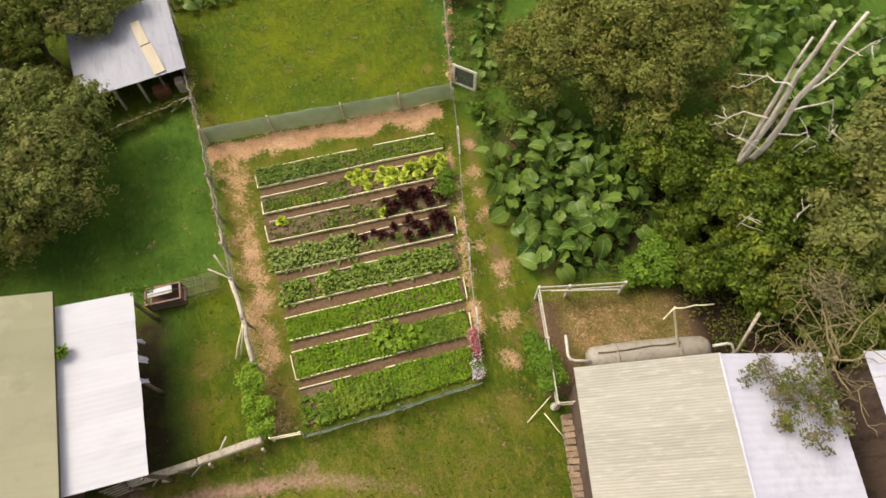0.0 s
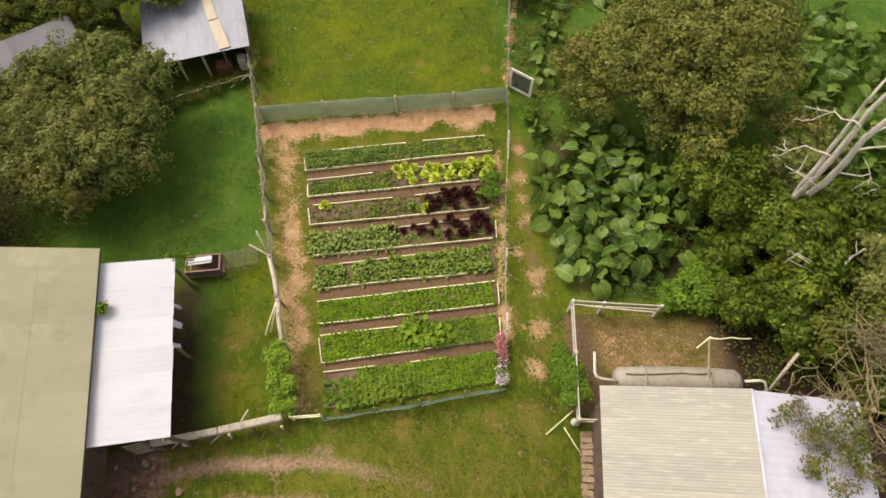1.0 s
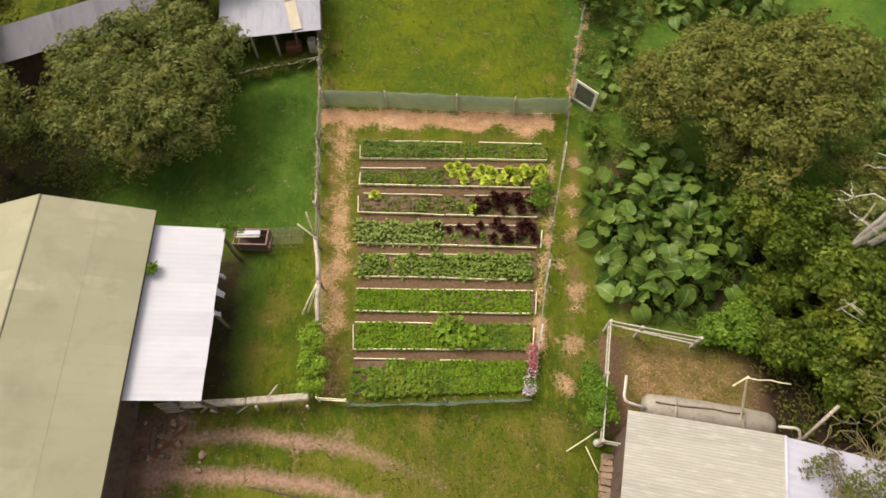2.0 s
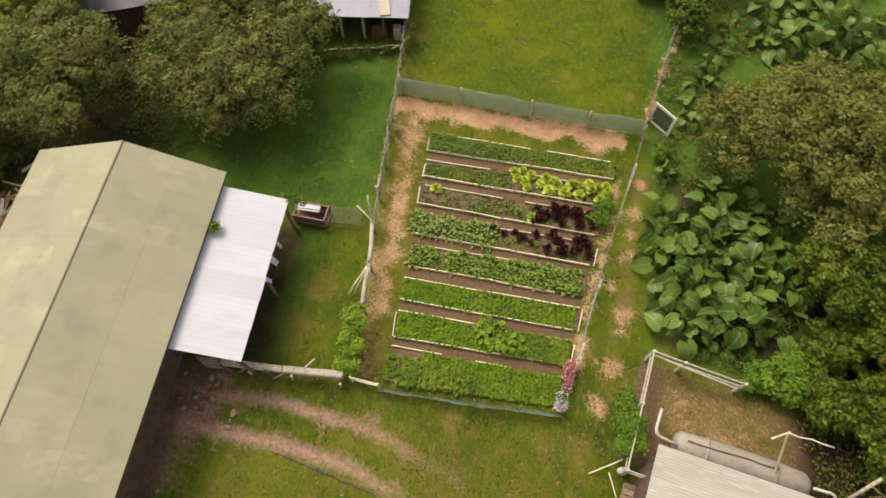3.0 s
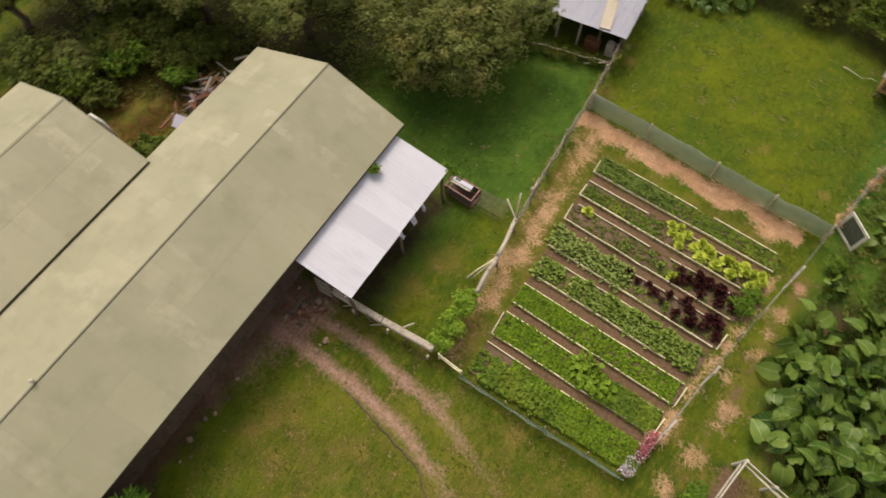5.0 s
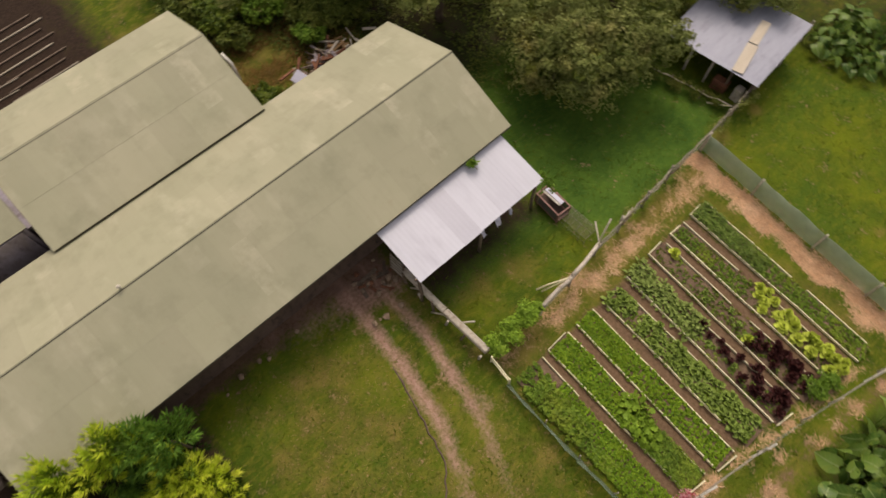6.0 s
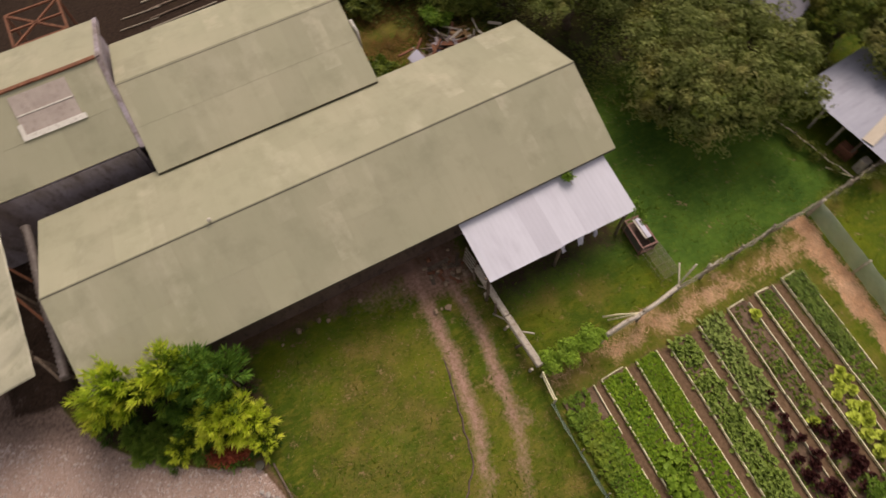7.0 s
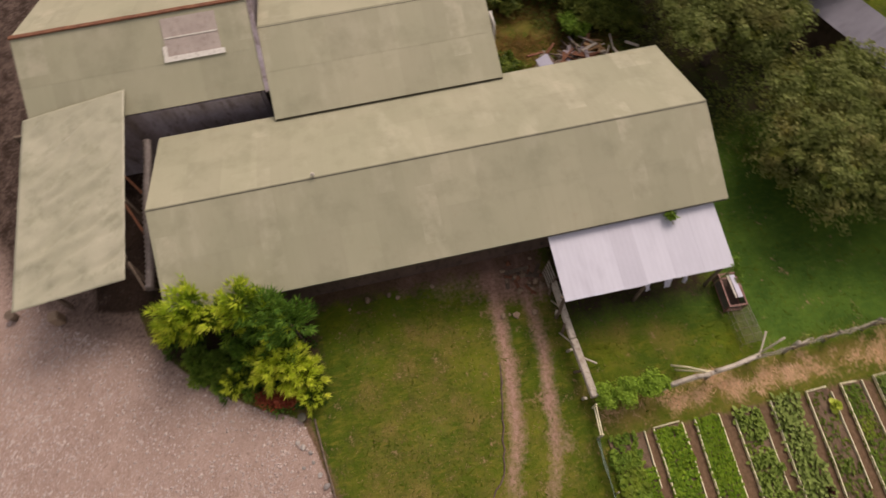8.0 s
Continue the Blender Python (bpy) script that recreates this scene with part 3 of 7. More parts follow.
TRACK_A = [(-10.2, 2.15), (-9.3, 2.0), (-7.8, 1.93), (-6.4, 1.82), (-5.27, 1.7), (-4.27, 1.58), (-3.35, 1.28), (-2.44, 1.0), (-1.8, 0.55), (-1.0, -0.3), (-0.4, -1.4), (0.0, -3.0)]
TRACK_B = [(-9.9, 3.0), (-8.67, 2.96), (-7.5, 3.07), (-6.4, 3.04), (-5.3, 2.84), (-4.3, 2.75), (-3.5, 2.6), (-2.75, 2.34), (-2.05, 2.06), (-1.2, 1.72), (0.2, 0.7), (1.3, -1.2)]
GRAVEL = [(-10.9, -9.7), (-9.9, -9.45), (-8.77, -8.7), (-8.0, -7.95), (-7.32, -7.15), (-6.85, -6.35), (-6.45, -5.7), (-6.05, -4.8), (-4.9, -4.45), (-3.9, -4.2), (-2.4, -4.0), (1.5, -5.0), (8.0, -9.0), (8.0, -40), (-60, -40), (-60, -12.3), (-18, -12.3), (-18, -8.6)]
PEN = [(4.45, 5.85), (9.6, 4.7), (8.9, 1.6), (3.7, 2.9)]
PLOT = [(-4.0, 13.9), (3.6, 13.5), (2.0, 4.0), (-3.7, 4.0)]


def right_end(y):
    return 1.92 + (y - 4.0) * 0.165


BEDS = [  # far edge at the west and east end, near edge at the west and east end
    (13.50, 13.10, 12.74, 12.41), (12.31, 12.05, 11.62, 11.25), (11.25, 10.88, 10.49, 10.07), (9.98, 9.74, 9.31, 8.92),
    (8.89, 8.62, 8.08, 7.74), (7.64, 7.35, 6.86, 6.57), (6.46, 6.20, 5.57, 5.41), (5.26, 5.01, 4.12, 4.10)]
WEST = -3.4


def ground_masks(X, Y):
    spill = 0.5 * mottle(X, Y, 0.9, 11) + 0.35 * mottle(X, Y, 0.4, 12) - 0.42
    straw = np.maximum(soft_band(np.abs(Y - (14.66 - 0.075 * (X + 4.4)) + 0.5 * spill), 0.40 + 0.35 * spill, 0.3) * (X > -5.0) * (X < 3.9 + spill),
                       0.55 * soft_band(np.abs(X + 4.15 + 0.6 * spill), 0.42 + 0.4 * spill, 0.40) * (Y > 6.2) * (Y < 14.6))
    straw = np.maximum(straw, 0.42 * soft_band(np.abs(X + 4.2), 0.3, 0.25) * (Y > 4.1) * (Y < 6.4))
    lane = near_line(X, Y, [(3.5, 12.2), (3.15, 9.6), (2.65, 7.4), (2.45, 5.4)])
    straw = np.maximum(straw, 0.62 * soft_band(lane, 0.2, 0.25))
    straw = np.maximum(straw, 0.54 * spots(X, Y, [(4.15, 11.1, 0.45), (3.95, 9.4, 0.4), (3.8, 7.2, 0.55), (3.75, 6.7, 0.4), (3.45, 5.55, 0.5), (3.1, 4.3, 0.5), (4.0, 10.3, 0.35), (4.3, 12.3, 0.3), (3.5, 8.3, 0.3)]))
    straw = np.maximum(straw, 0.46 * inside(X, Y, [(5.1, 5.6), (8.7, 4.8), (8.4, 3.0), (5.1, 3.6)], 0.35))
    soil = 0.9 * inside(X, Y, [(-3.4, 12.75), (3.2, 12.4), (1.95, 4.3), (-3.4, 4.4)], 0.15)
    soil = np.maximum(soil, 0.85 * inside(X, Y, [(-10.8, 1.2), (-9.0, 1.4), (-8.2, 2.0), (-8.3, 3.9), (-10.8, 3.9)], 0.5))
    soil = np.maximum(soil, 0.9 * inside(X, Y, [(-11, -7.9), (-9.5, -5.5), (-9.5, 3.5), (-11, 3.5)], 0.3))
    soil = np.maximum(soil, 0.9 * inside(X, Y, [(4.9, 10.9), (6.2, 12.9), (6.0, 10.0)], 0.3))
    pen_edge = inside(X, Y, PEN, 0.2)
    pen_in = inside(X, Y, [(5.05, 5.7), (8.9, 4.9), (8.6, 2.9), (5.1, 3.4)], 0.25)
    soil = np.maximum(soil, pen_edge * (1 - 0.8 * pen_in))
    soil = np.maximum(soil, 0.8 * inside(X, Y, [(8.2, 5.0), (12.5, 4.5), (12.5, 0.5), (8.5, 1.5)], 0.5))
    soil = np.maximum(soil, 0.75 * inside(X, Y, [(-11.5, -9.2), (-6.3, -4.9), (-7.2, -4.0), (-9.4, -4.0), (-11, -7)], 0.3))
    soil = np.maximum(soil, 0.8 * inside(X, Y, [(-40, -12), (-21.2, -12), (-21.2, -1.5), (-24.5, 0.8), (-40, 0.8)], 0.8))
    soil = np.maximum(soil, 0.95 * soft_band(near_line(X, Y, [(-6.2, -4.75), (-5.3, -4.55), (-4.2, -4.25), (-2.4, -4.0)]), 0.16, 0.2))
    lane = near_line(X, Y, [(4.3, 12.6), (4.0, 10.0), (3.85, 7.5), (3.3, 4.6)])
    soil = np.maximum(soil, 0.42 * soft_band(lane, 0.3, 0.3) * (0.5 + 0.9 * mottle(X, Y, 0.6, 9)))
    clay = np.maximum(soft_band(near_line(X, Y, TRACK_A), 0.2, 0.2), soft_band(near_line(X, Y, TRACK_B), 0.17, 0.2))
    clay = clay * np.clip((0.4 - X) / 5.2, 0.0, 0.95)
    clay = np.maximum(clay, 0.5 * spots(X, Y, [(-3.6, 2.95, 0.4), (-3.9, 2.7, 0.4)]))
    clay = np.maximum(clay, 0.62 * spots(X, Y, [(-9.0, 3.2, 0.7), (-9.4, 2.5, 0.6), (-8.5, 3.4, 0.5), (-8.7, 2.6, 0.5), (-9.5, 3.4, 0.6)]))
    clay = np.maximum(clay, 0.5 * inside(X, Y, [(-10.6, -1.5), (-9.4, -1.0), (-8.6, 1.6), (-8.4, 3.6), (-10.6, 3.7)], 0.4) * (0.6 + 0.7 * mottle(X, Y, 0.5, 14)))
    gravel = inside(X, Y, GRAVEL, 0.12)
    dry = 0.44 * inside(X, Y, [(-4.0, 3.8), (2.5, 3.6), (3.6, 0.5), (2.5, -4), (-3.5, -4), (-9, -3), (-9, 1)], 0.9)
    dry = np.maximum(dry, 0.9 * pen_in)
    dry = np.maximum(dry, 0.5 * soft_band(lane, 0.4, 0.3))
    dry = np.maximum(dry, 1.0 * soft_band(np.abs(X + 4.2), 0.5, 0.25) * (Y > 4.2) * (Y < 14.6))
    dry = np.maximum(dry, 0.5 * inside(X, Y, [(-4.0, 14.3), (3.5, 13.7), (1.9, 4), (-4, 4)], 0.3))
    dry = np.maximum(dry, 0.8 * spots(X, Y, [(-7.6, -0.4, 0.6), (-7.9, -0.9, 0.5), (-7.2, 0.1, 0.5), (-7.0, 0.4, 0.35), (-3.0, -1.6, 0.8), (-1.2, 3.2, 0.5), (-6.6, -2.6, 0.5), (-4.9, 0.2, 0.6), (-2.2, -3.0, 0.7), (-8.2, -0.1, 0.4), (-6.9, -1.2, 0.4), (-6.0, 7.0, 0.9), (-6.4, 5.6, 0.7), (-20.0, 6.4, 1.8), (-19.5, 4.8, 1.4), (0.5, 2.6, 0.6), (1.6, 2.9, 0.6), (2.6, 2.8, 0.7), (-0.5, 2.9, 0.4), (-5.3, -2.2, 0.6), (-4.6, 18.2, 0.4), (1.4, 17.0, 0.3), (-4.8, 16.3, 0.6), (3.9, 16.2, 0.3)]))
    dry = np.maximum(dry, 0.1 * inside(X, Y, [(-4.6, 24), (4.4, 24), (4.3, 14.8), (-4.8, 15.4)], 0.4))
    lush = np.maximum(inside(X, Y, [(-16, 17.5), (-5.3, 17.5), (-5.0, 9.6), (-9, 9.4), (-16, 9.6)], 0.7), inside(X, Y, [(4.6, 24), (24, 24), (24, 4), (9, 5.5), (4.4, 6.2), (4.2, 12)], 0.7))
    lush = np.maximum(lush, 0.6 * inside(X, Y, [(-9, 9.2), (-4.9, 9.2), (-4.7, 4.2), (-9, 4.2)], 0.5))
    m1, m2, m3 = mottle(X, Y, 1.5), mottle(X, Y, 0.55, 1), mottle(X, Y, 0.28, 2)
    straw = straw * (0.45 + 0.5 * m2 + 0.5 * m3)
    open_lawn = np.clip(1 - inside(X, Y, [(-16, 17.5), (-5.3, 17.5), (-5.0, 9.6), (-16, 9.6)], 0.7), 0, 1)
    dry = np.clip(np.maximum(dry * (0.5 + 0.8 * m2), open_lawn * (0.9 * m1 + 0.75 * m2 + 0.30 * m3 - 0.92 - 0.5 * inside(X, Y, [(-9.6, -4.5), (-7.6, -3.9), (-7.8, -1.5), (-8.4, 1.2), (-9.6, 1.2)], 0.7)) * np.clip(1.25 - 0.065 * np.maximum(Y - 2, 0), 0.28, 1)), 0, 1)
    lush = np.maximum(lush, 0.8 * inside(X, Y, [(-4.6, 24), (4.4, 24), (4.3, 14.8), (-4.8, 15.4)], 0.4))
    lush = np.maximum(lush, inside(X, Y, [(-28, 13.0), (-20.5, 14.2), (-18.5, 17.5), (-28, 24)], 0.5))
    lush = np.maximum(lush, 0.9 * spots(X, Y, [(-6.3, 0.9, 1.0), (-5.6, 1.1, 0.7), (-7.4, -2.4, 0.9), (-4.8, -0.9, 0.8), (-8.0, 1.0, 0.8), (-7.2, 2.45, 0.35), (-5.6, 2.35, 0.35), (-4.2, 2.1, 0.4)]))
    lush = np.maximum(lush, inside(X, Y, [(-9.5, -4.3), (-7.4, -3.9), (-7.6, -1.5), (-8.3, 1.2), (-9.5, 1.2)], 0.7))
    lush = np.clip(np.maximum(lush, (1.5 * mottle(X, Y, 2.3, 3) - 0.45) * np.clip(0.45 + 0.1 * (Y - 4), 0.45, 1)), 0, 1) * (0.6 + 0.6 * m2)
    # Shade painted dark beneath the shrubs and broad leaves, and by the huts.
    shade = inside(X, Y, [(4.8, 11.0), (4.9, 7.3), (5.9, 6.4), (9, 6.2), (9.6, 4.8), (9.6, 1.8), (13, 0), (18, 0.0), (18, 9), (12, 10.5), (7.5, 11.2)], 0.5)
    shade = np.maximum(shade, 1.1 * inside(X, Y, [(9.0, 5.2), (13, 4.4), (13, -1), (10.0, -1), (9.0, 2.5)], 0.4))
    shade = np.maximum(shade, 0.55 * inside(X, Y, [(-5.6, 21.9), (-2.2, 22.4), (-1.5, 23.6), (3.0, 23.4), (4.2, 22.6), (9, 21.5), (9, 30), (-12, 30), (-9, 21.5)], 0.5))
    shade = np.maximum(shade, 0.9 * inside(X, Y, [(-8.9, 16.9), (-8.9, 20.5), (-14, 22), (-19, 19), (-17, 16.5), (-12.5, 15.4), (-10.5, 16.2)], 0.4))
    mud_shade = np.maximum(0.85 * shade, 0.95 * inside(X, Y, [(-60, -12), (-21.0, -12), (-21.0, -0.6), (-23.6, 1.6), (-60, 3.0)], 0.9))
    mud_shade = np.maximum(mud_shade, 0.52 * inside(X, Y, [(4.6, 12.4), (5.3, 13.0), (7.2, 12.6), (7.4, 10.6), (4.7, 10.6), (4.5, 8.6)], 0.5))
    # Ground darkened under the grove's trees.
    mud_shade = np.maximum(mud_shade, 0.75 * inside(X, Y, [(-25, 9.6), (-15.6, 9.7), (-13.5, 10.6), (-12.8, 15), (-17.5, 17.5), (-20, 14.2), (-26, 12.8)], 0.8))
    mud_shade = np.maximum(mud_shade, 0.8 * inside(X, Y, [(-11, -9.5), (-8.8, -8.9), (-6.3, -5.5), (-6.6, -4.4), (-7.0, -4.0), (-9.4, -4.0), (-11, -7)], 0.3))
    mud_shade = np.maximum(mud_shade, 0.95 * inside(X, Y, [(-17.5, -11.6), (-10.9, -11.2), (-10.2, -8.6), (-10.2, -8.0), (-17.5, -8.0)], 0.25))
    mud_shade = np.maximum(mud_shade, 0.60 * inside(X, Y, [(-14, -13.0), (-10.8, -12.4), (-9.9, -11.0), (-9.3, -9.8), (-8.2, -8.5), (-8.5, -8.0), (-9.9, -9.0), (-14, -9.0)], 0.7))
    mud_shade = np.maximum(mud_shade, 0.8 * inside(X, Y, [(-30, -20), (-17, -16), (-12.2, -13.8), (-11.2, -12.3), (-30, -11.8)], 0.5))
    mud_shade = np.maximum(mud_shade, 0.4 * inside(X, Y, [(-10.8, -8.0), (-9.45, -4.5), (-9.45, 3.9), (-10.8, 3.9)], 0.2))
    # Shade beneath the lean-to's roof, painted into the ground.
    mud_shade = np.maximum(mud_shade, 0.8 * inside(X, Y, [(-10.8, 3.9), (-7.1, 3.9), (-7.1, 9.1), (-10.8, 9.1)], 0.4))
    mud_shade = np.maximum(mud_shade, 0.5 * spots(X, Y, [(-9.7, 3.6, 0.5), (-9.5, -0.5, 0.6), (-9.5, -2.3, 0.6)]))
    mud_shade = np.maximum(mud_shade, 0.75 * inside(X, Y, [(-27, 10), (-20.5, 9.5), (-18.3, 8.9), (-18.3, 7.4), (-21.2, 7.2), (-21.6, 4.6), (-23, 3.6), (-27, 6)], 0.6))
    # Long grass west and east, with the shade of trees painted in.
    rank_shade = inside(X, Y, [(-16, 17.6), (-5.4, 17.4), (-4.95, 15.5), (-4.9, 10.0), (-6.0, 9.5), (-9, 9.4), (-16, 9.6)], 0.6) * (0.75 + 0.5 * mottle(X, Y, 1.9, 6))
    rank_shade = np.maximum(rank_shade, 0.95 * inside(X, Y, [(4.75, 24), (24, 24), (24, 4), (9, 5.5), (4.8, 6.4), (4.5, 9), (4.6, 12), (4.6, 14)], 0.4))
    rank_shade = np.maximum(rank_shade, 0.75 * inside(X, Y, [(-7.9, 9.2), (-6.2, 9.2), (-6.4, 6.5), (-6.6, 4.2), (-7.9, 4.2)], 0.5))
    return {"rank_shade": rank_shade, "mud_shade": mud_shade, "straw": straw, "soil": soil, "clay": clay, "gravel": gravel, "dry": dry, "lush": lush}


def ground_height(X, Y):
    return 0.025 * np.sin(1.3 * X + 0.4 * Y) * np.cos(0.9 * Y - 0.3 * X) + 0.012 * np.sin(4.1 * X + 1.0) * np.sin(3.7 * Y)


def build_ground():
    step = 0.125
    far = np.array([60.0, 130.0, 400.0, 1200.0, 3000.0])
    xs = np.concatenate([-far[::-1], np.arange(-32, 25 + step, step), far])
    ys = np.concatenate([-far[::-1], np.arange(-17, 28 + step, step), far])
    X, Y = np.meshgrid(xs, ys)
    masks = ground_masks(X, Y)
    flat = np.clip(masks["soil"] + inside(X, Y, PLOT, 0.4), 0, 1)
    calm = np.clip(1 - (np.maximum(np.abs(X), np.abs(Y)) - 30) / 20, 0, 1)
    Z = ground_height(X, Y) * (1 - flat) * calm - 0.05 * masks["clay"] - 0.02 * masks["gravel"]
    verts = np.stack([X, Y, Z], -1).reshape(-1, 3)
    nx = len(xs)
    i = (np.arange(len(ys) - 1)[:, None] * nx + np.arange(nx - 1)[None]).ravel()
    faces = np.stack([i, i + 1, i + nx + 1, i + nx], 1)
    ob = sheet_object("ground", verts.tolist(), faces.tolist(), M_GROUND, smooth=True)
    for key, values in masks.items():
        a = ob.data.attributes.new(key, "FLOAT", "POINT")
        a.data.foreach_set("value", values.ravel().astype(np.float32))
    tagged(ob, "mown green lawn with straw, bare soil and gravel", "ground", kind="structure")


build_ground()


def roof_of_panels(ob, x_ridge, z_ridge, x_eave, z_eave, y0, y1, count, split, material, thick=0.05, seed=0):
    """One slope: two courses of sheets, the upper lapping over the lower."""
    q = random.Random(seed)
    run, rise = x_eave - x_ridge, z_eave - z_ridge
    slope_len = math.hypot(run, rise)
    ang = math.degrees(math.atan2(-rise, abs(run)))
    wide = (y1 - y0) / count
    side = 1 if run > 0 else -1
    for course in range(2):
        f0, f1 = ((0.0, split) if course == 0 else (split - 0.03, 1.0))
        bm = bmesh.new()
        L = (f1 - f0) * slope_len
        box(bm, (L / 2, wide / 2, -thick / 2), (L, wide, thick))
        me = mesh_of("roof_panel", bm, material)
        for i in range(count):
            lift = (0.005 if course == 0 else 0.0) + q.uniform(0, 0.0015)
            if side > 0:
                m = pose(x_ridge + run * f0, y0 + wide * i, z_ridge + rise * f0 + lift, 0, ang, 0)
            else:
                m = pose(x_ridge + run * f0, y0 + wide * (i + 1), z_ridge + rise * f0 + lift, 0, 0, 180) @ pose(0, 0, 0, 0, ang, 0)
            child("roof_panel", me, ob, m)


def gable_shed(name, label, x_w, x_ridge, x_e, z_w, z_ridge, z_e, y0, y1, count, split, wall_mat, over=0.4, seed=0, gable_over=0.3):
    """A long shed: four walls with gables, two slopes of sheets, a ridge cap and barge boards."""
    ob = thing(name, (0, 0, 0), label, "shed")
    wx0, wx1, wy0, wy1 = x_w + over, x_e - over, y0 + gable_over, y1 - gable_over

    def under(x):
        f = (x - x_ridge) / ((x_e if x > x_ridge else x_w) - x_ridge)
        return z_ridge + f * ((z_e if x > x_ridge else z_w) - z_ridge) - 0.07

    for y in (wy0, wy1):
        bm = bmesh.new()
        ring = [(wx0, 0), (wx1, 0), (wx1, under(wx1)), (x_ridge, under(x_ridge)), (wx0, under(wx0))]
        lo = [bm.verts.new((x, y - 0.06, z)) for x, z in ring]
        hi = [bm.verts.new((x, y + 0.06, z)) for x, z in ring]
        bm.faces.new(lo)
        bm.faces.new(hi[::-1])
        for k in range(5):
            bm.faces.new((lo[k], hi[k], hi[(k + 1) % 5], lo[(k + 1) % 5]))
        bmesh.ops.recalc_face_normals(bm, faces=bm.faces[:])
        part("gable_wall", bm, wall_mat, ob)
    for x in (wx0, wx1):
        bm = bmesh.new()
        box(bm, (x, (wy0 + wy1) / 2, (under(x) - 0.03) / 2), (0.12, wy1 - wy0 - 0.13, under(x) - 0.03))
        part("side_wall", bm, wall_mat, ob)
    roof_of_panels(ob, x_ridge, z_ridge, x_e, z_e, y0, y1, count, split, M_ROOF, seed=seed)
    roof_of_panels(ob, x_ridge, z_ridge, x_w, z_w, y0, y1, count, split, M_ROOF, seed=seed + 1)
    return ob


# ---- the long shed, its western neighbour and the house ----
shed = gable_shed("long_shed", "long low shed with faded green-beige sheet roof", -15.5, -12.1, -9.22, 2.62, 3.78, 2.6, -7.75, 9.4, 16, 0.52, M_DARKWALL, over=0.8, seed=3)
bm = bmesh.new()
box(bm, (-12.085, 0.825, 3.787), (0.03, 17.16, 0.008), (0, 22.3, 0))
box(bm, (-12.115, 0.825, 3.787), (0.03, 17.16, 0.008), (0, -18.8, 0))
part("ridge_cap", bm, M_ROOF, shed)
# Thin dark strip stands in for the ridge cap's shadowed edge.
bm = bmesh.new()
box(bm, (-12.052, 0.825, 3.770), (0.018, 17.14, 0.016), (0, 22.3, 0))
part("ridge_seam", bm, M_SEAM, shed, "dark shadowed edge of the ridge cap")
for x, z in ((-9.235, 2.57), (-15.49, 2.6)):
    bm = bmesh.new()
    box(bm, (x, 0.825, z - 0.045), (0.03, 17.1, 0.05))
    part("fascia_board", bm, M_SEAM, shed)
bm = bmesh.new()
bmesh.ops.create_uvsphere(bm, u_segments=10, v_segments=6, radius=0.065, matrix=Matrix.Translation((-12.1, -2.85, 3.93)))
tube(bm, [(-12.1, -2.85, 3.76), (-12.1, -2.85, 3.95)], [0.035], 7)
part("vent_cap", bm, M_OLDPAINT, shed, "small pale vent cap")

west_shed = gable_shed("wide_shed", "wide shed with stained green-beige sheet roof", -21.35, -18.2, -15.2, 2.75, 3.95, 2.83, -3.9, 3.8, 7, 0.5, M_DARKWALL, seed=9)
bm = bmesh.new()
box(bm, (-18.172, -0.075, 3.953), (0.05, 7.66, 0.008), (0, 23.1, 0))
box(bm, (-18.228, -0.075, 3.953), (0.05, 7.66, 0.008), (0, -20.9, 0))
part("ridge_cap", bm, M_ROOF, west_shed)
# Dark strip again for the shadowed edge of this ridge cap.
bm = bmesh.new()
box(bm, (-18.148, -0.075, 3.938), (0.02, 7.64, 0.016), (0, 23.1, 0))
part("ridge_seam", bm, M_SEAM, west_shed, "dark shadowed edge of the ridge cap")
bm = bmesh.new()
box(bm, (-15.22, -0.05, 2.765), (0.05, 7.68, 0.05))
part("gutter", bm, M_SEAM, west_shed, "dark gutter between the two roofs")
bm = bmesh.new()
tube(bm, [(-17.7, 3.95, 3.3), (-17.3, 4.0, 3.1), (-17.25, 4.05, 2.3)], [0.06, 0.06, 0.05], 7)
part("flue_pipe", bm, M_PAINT, west_shed, "short pale flue pipe on the gable")

house = gable_shed("house", "old house with green-beige roof, rusty ridge and a rooflight", -22.4, -18.9, -16.22, 3.1, 4.55, 3.15, -11.55, -4.05, 8, 0.54, M_GREYWALL, over=0.05, seed=15, gable_over=0.12)
for k in range(8):
    bm = bmesh.new()
    bar(bm, (-18.9, -11.57 + k * 0.94, 4.58), (-18.9, -11.57 + (k + 1) * 0.94, 4.58 + 0.01 * (k % 2)), 0.14, 0.06, 0.01)
    part("ridge_cap", bm, M_RUST, house, "rusty red ridge cap")
ROOF_TILT = 27.6  # degrees, the house's east slope


def on_house(x, lift=0.0):
    """Height of the house's east slope."""
    return 4.55 - (x + 18.9) * 0.5224 + lift


bm = bmesh.new()
box(bm, (-18.13, -6.0, on_house(-18.13, 0.03)), (1.28, 1.75, 0.03), (0, ROOF_TILT, 0))
rooflight = part("rooflight", bm, M_SKYLIGHT, house, "cloudy plastic rooflight with white edging")
for x, y, run, wide in ((-17.52, -6.0, 0.17, 1.95), (-17.68, -6.9, 0.5, 0.13), (-18.12, -6.0, 0.04, 1.7)):
    bm = bmesh.new()
    box(bm, (x, y, on_house(x, 0.055)), (run, wide, 0.03), (0, ROOF_TILT, 0))
    part("edging_strip", bm, M_PAINT, rooflight)
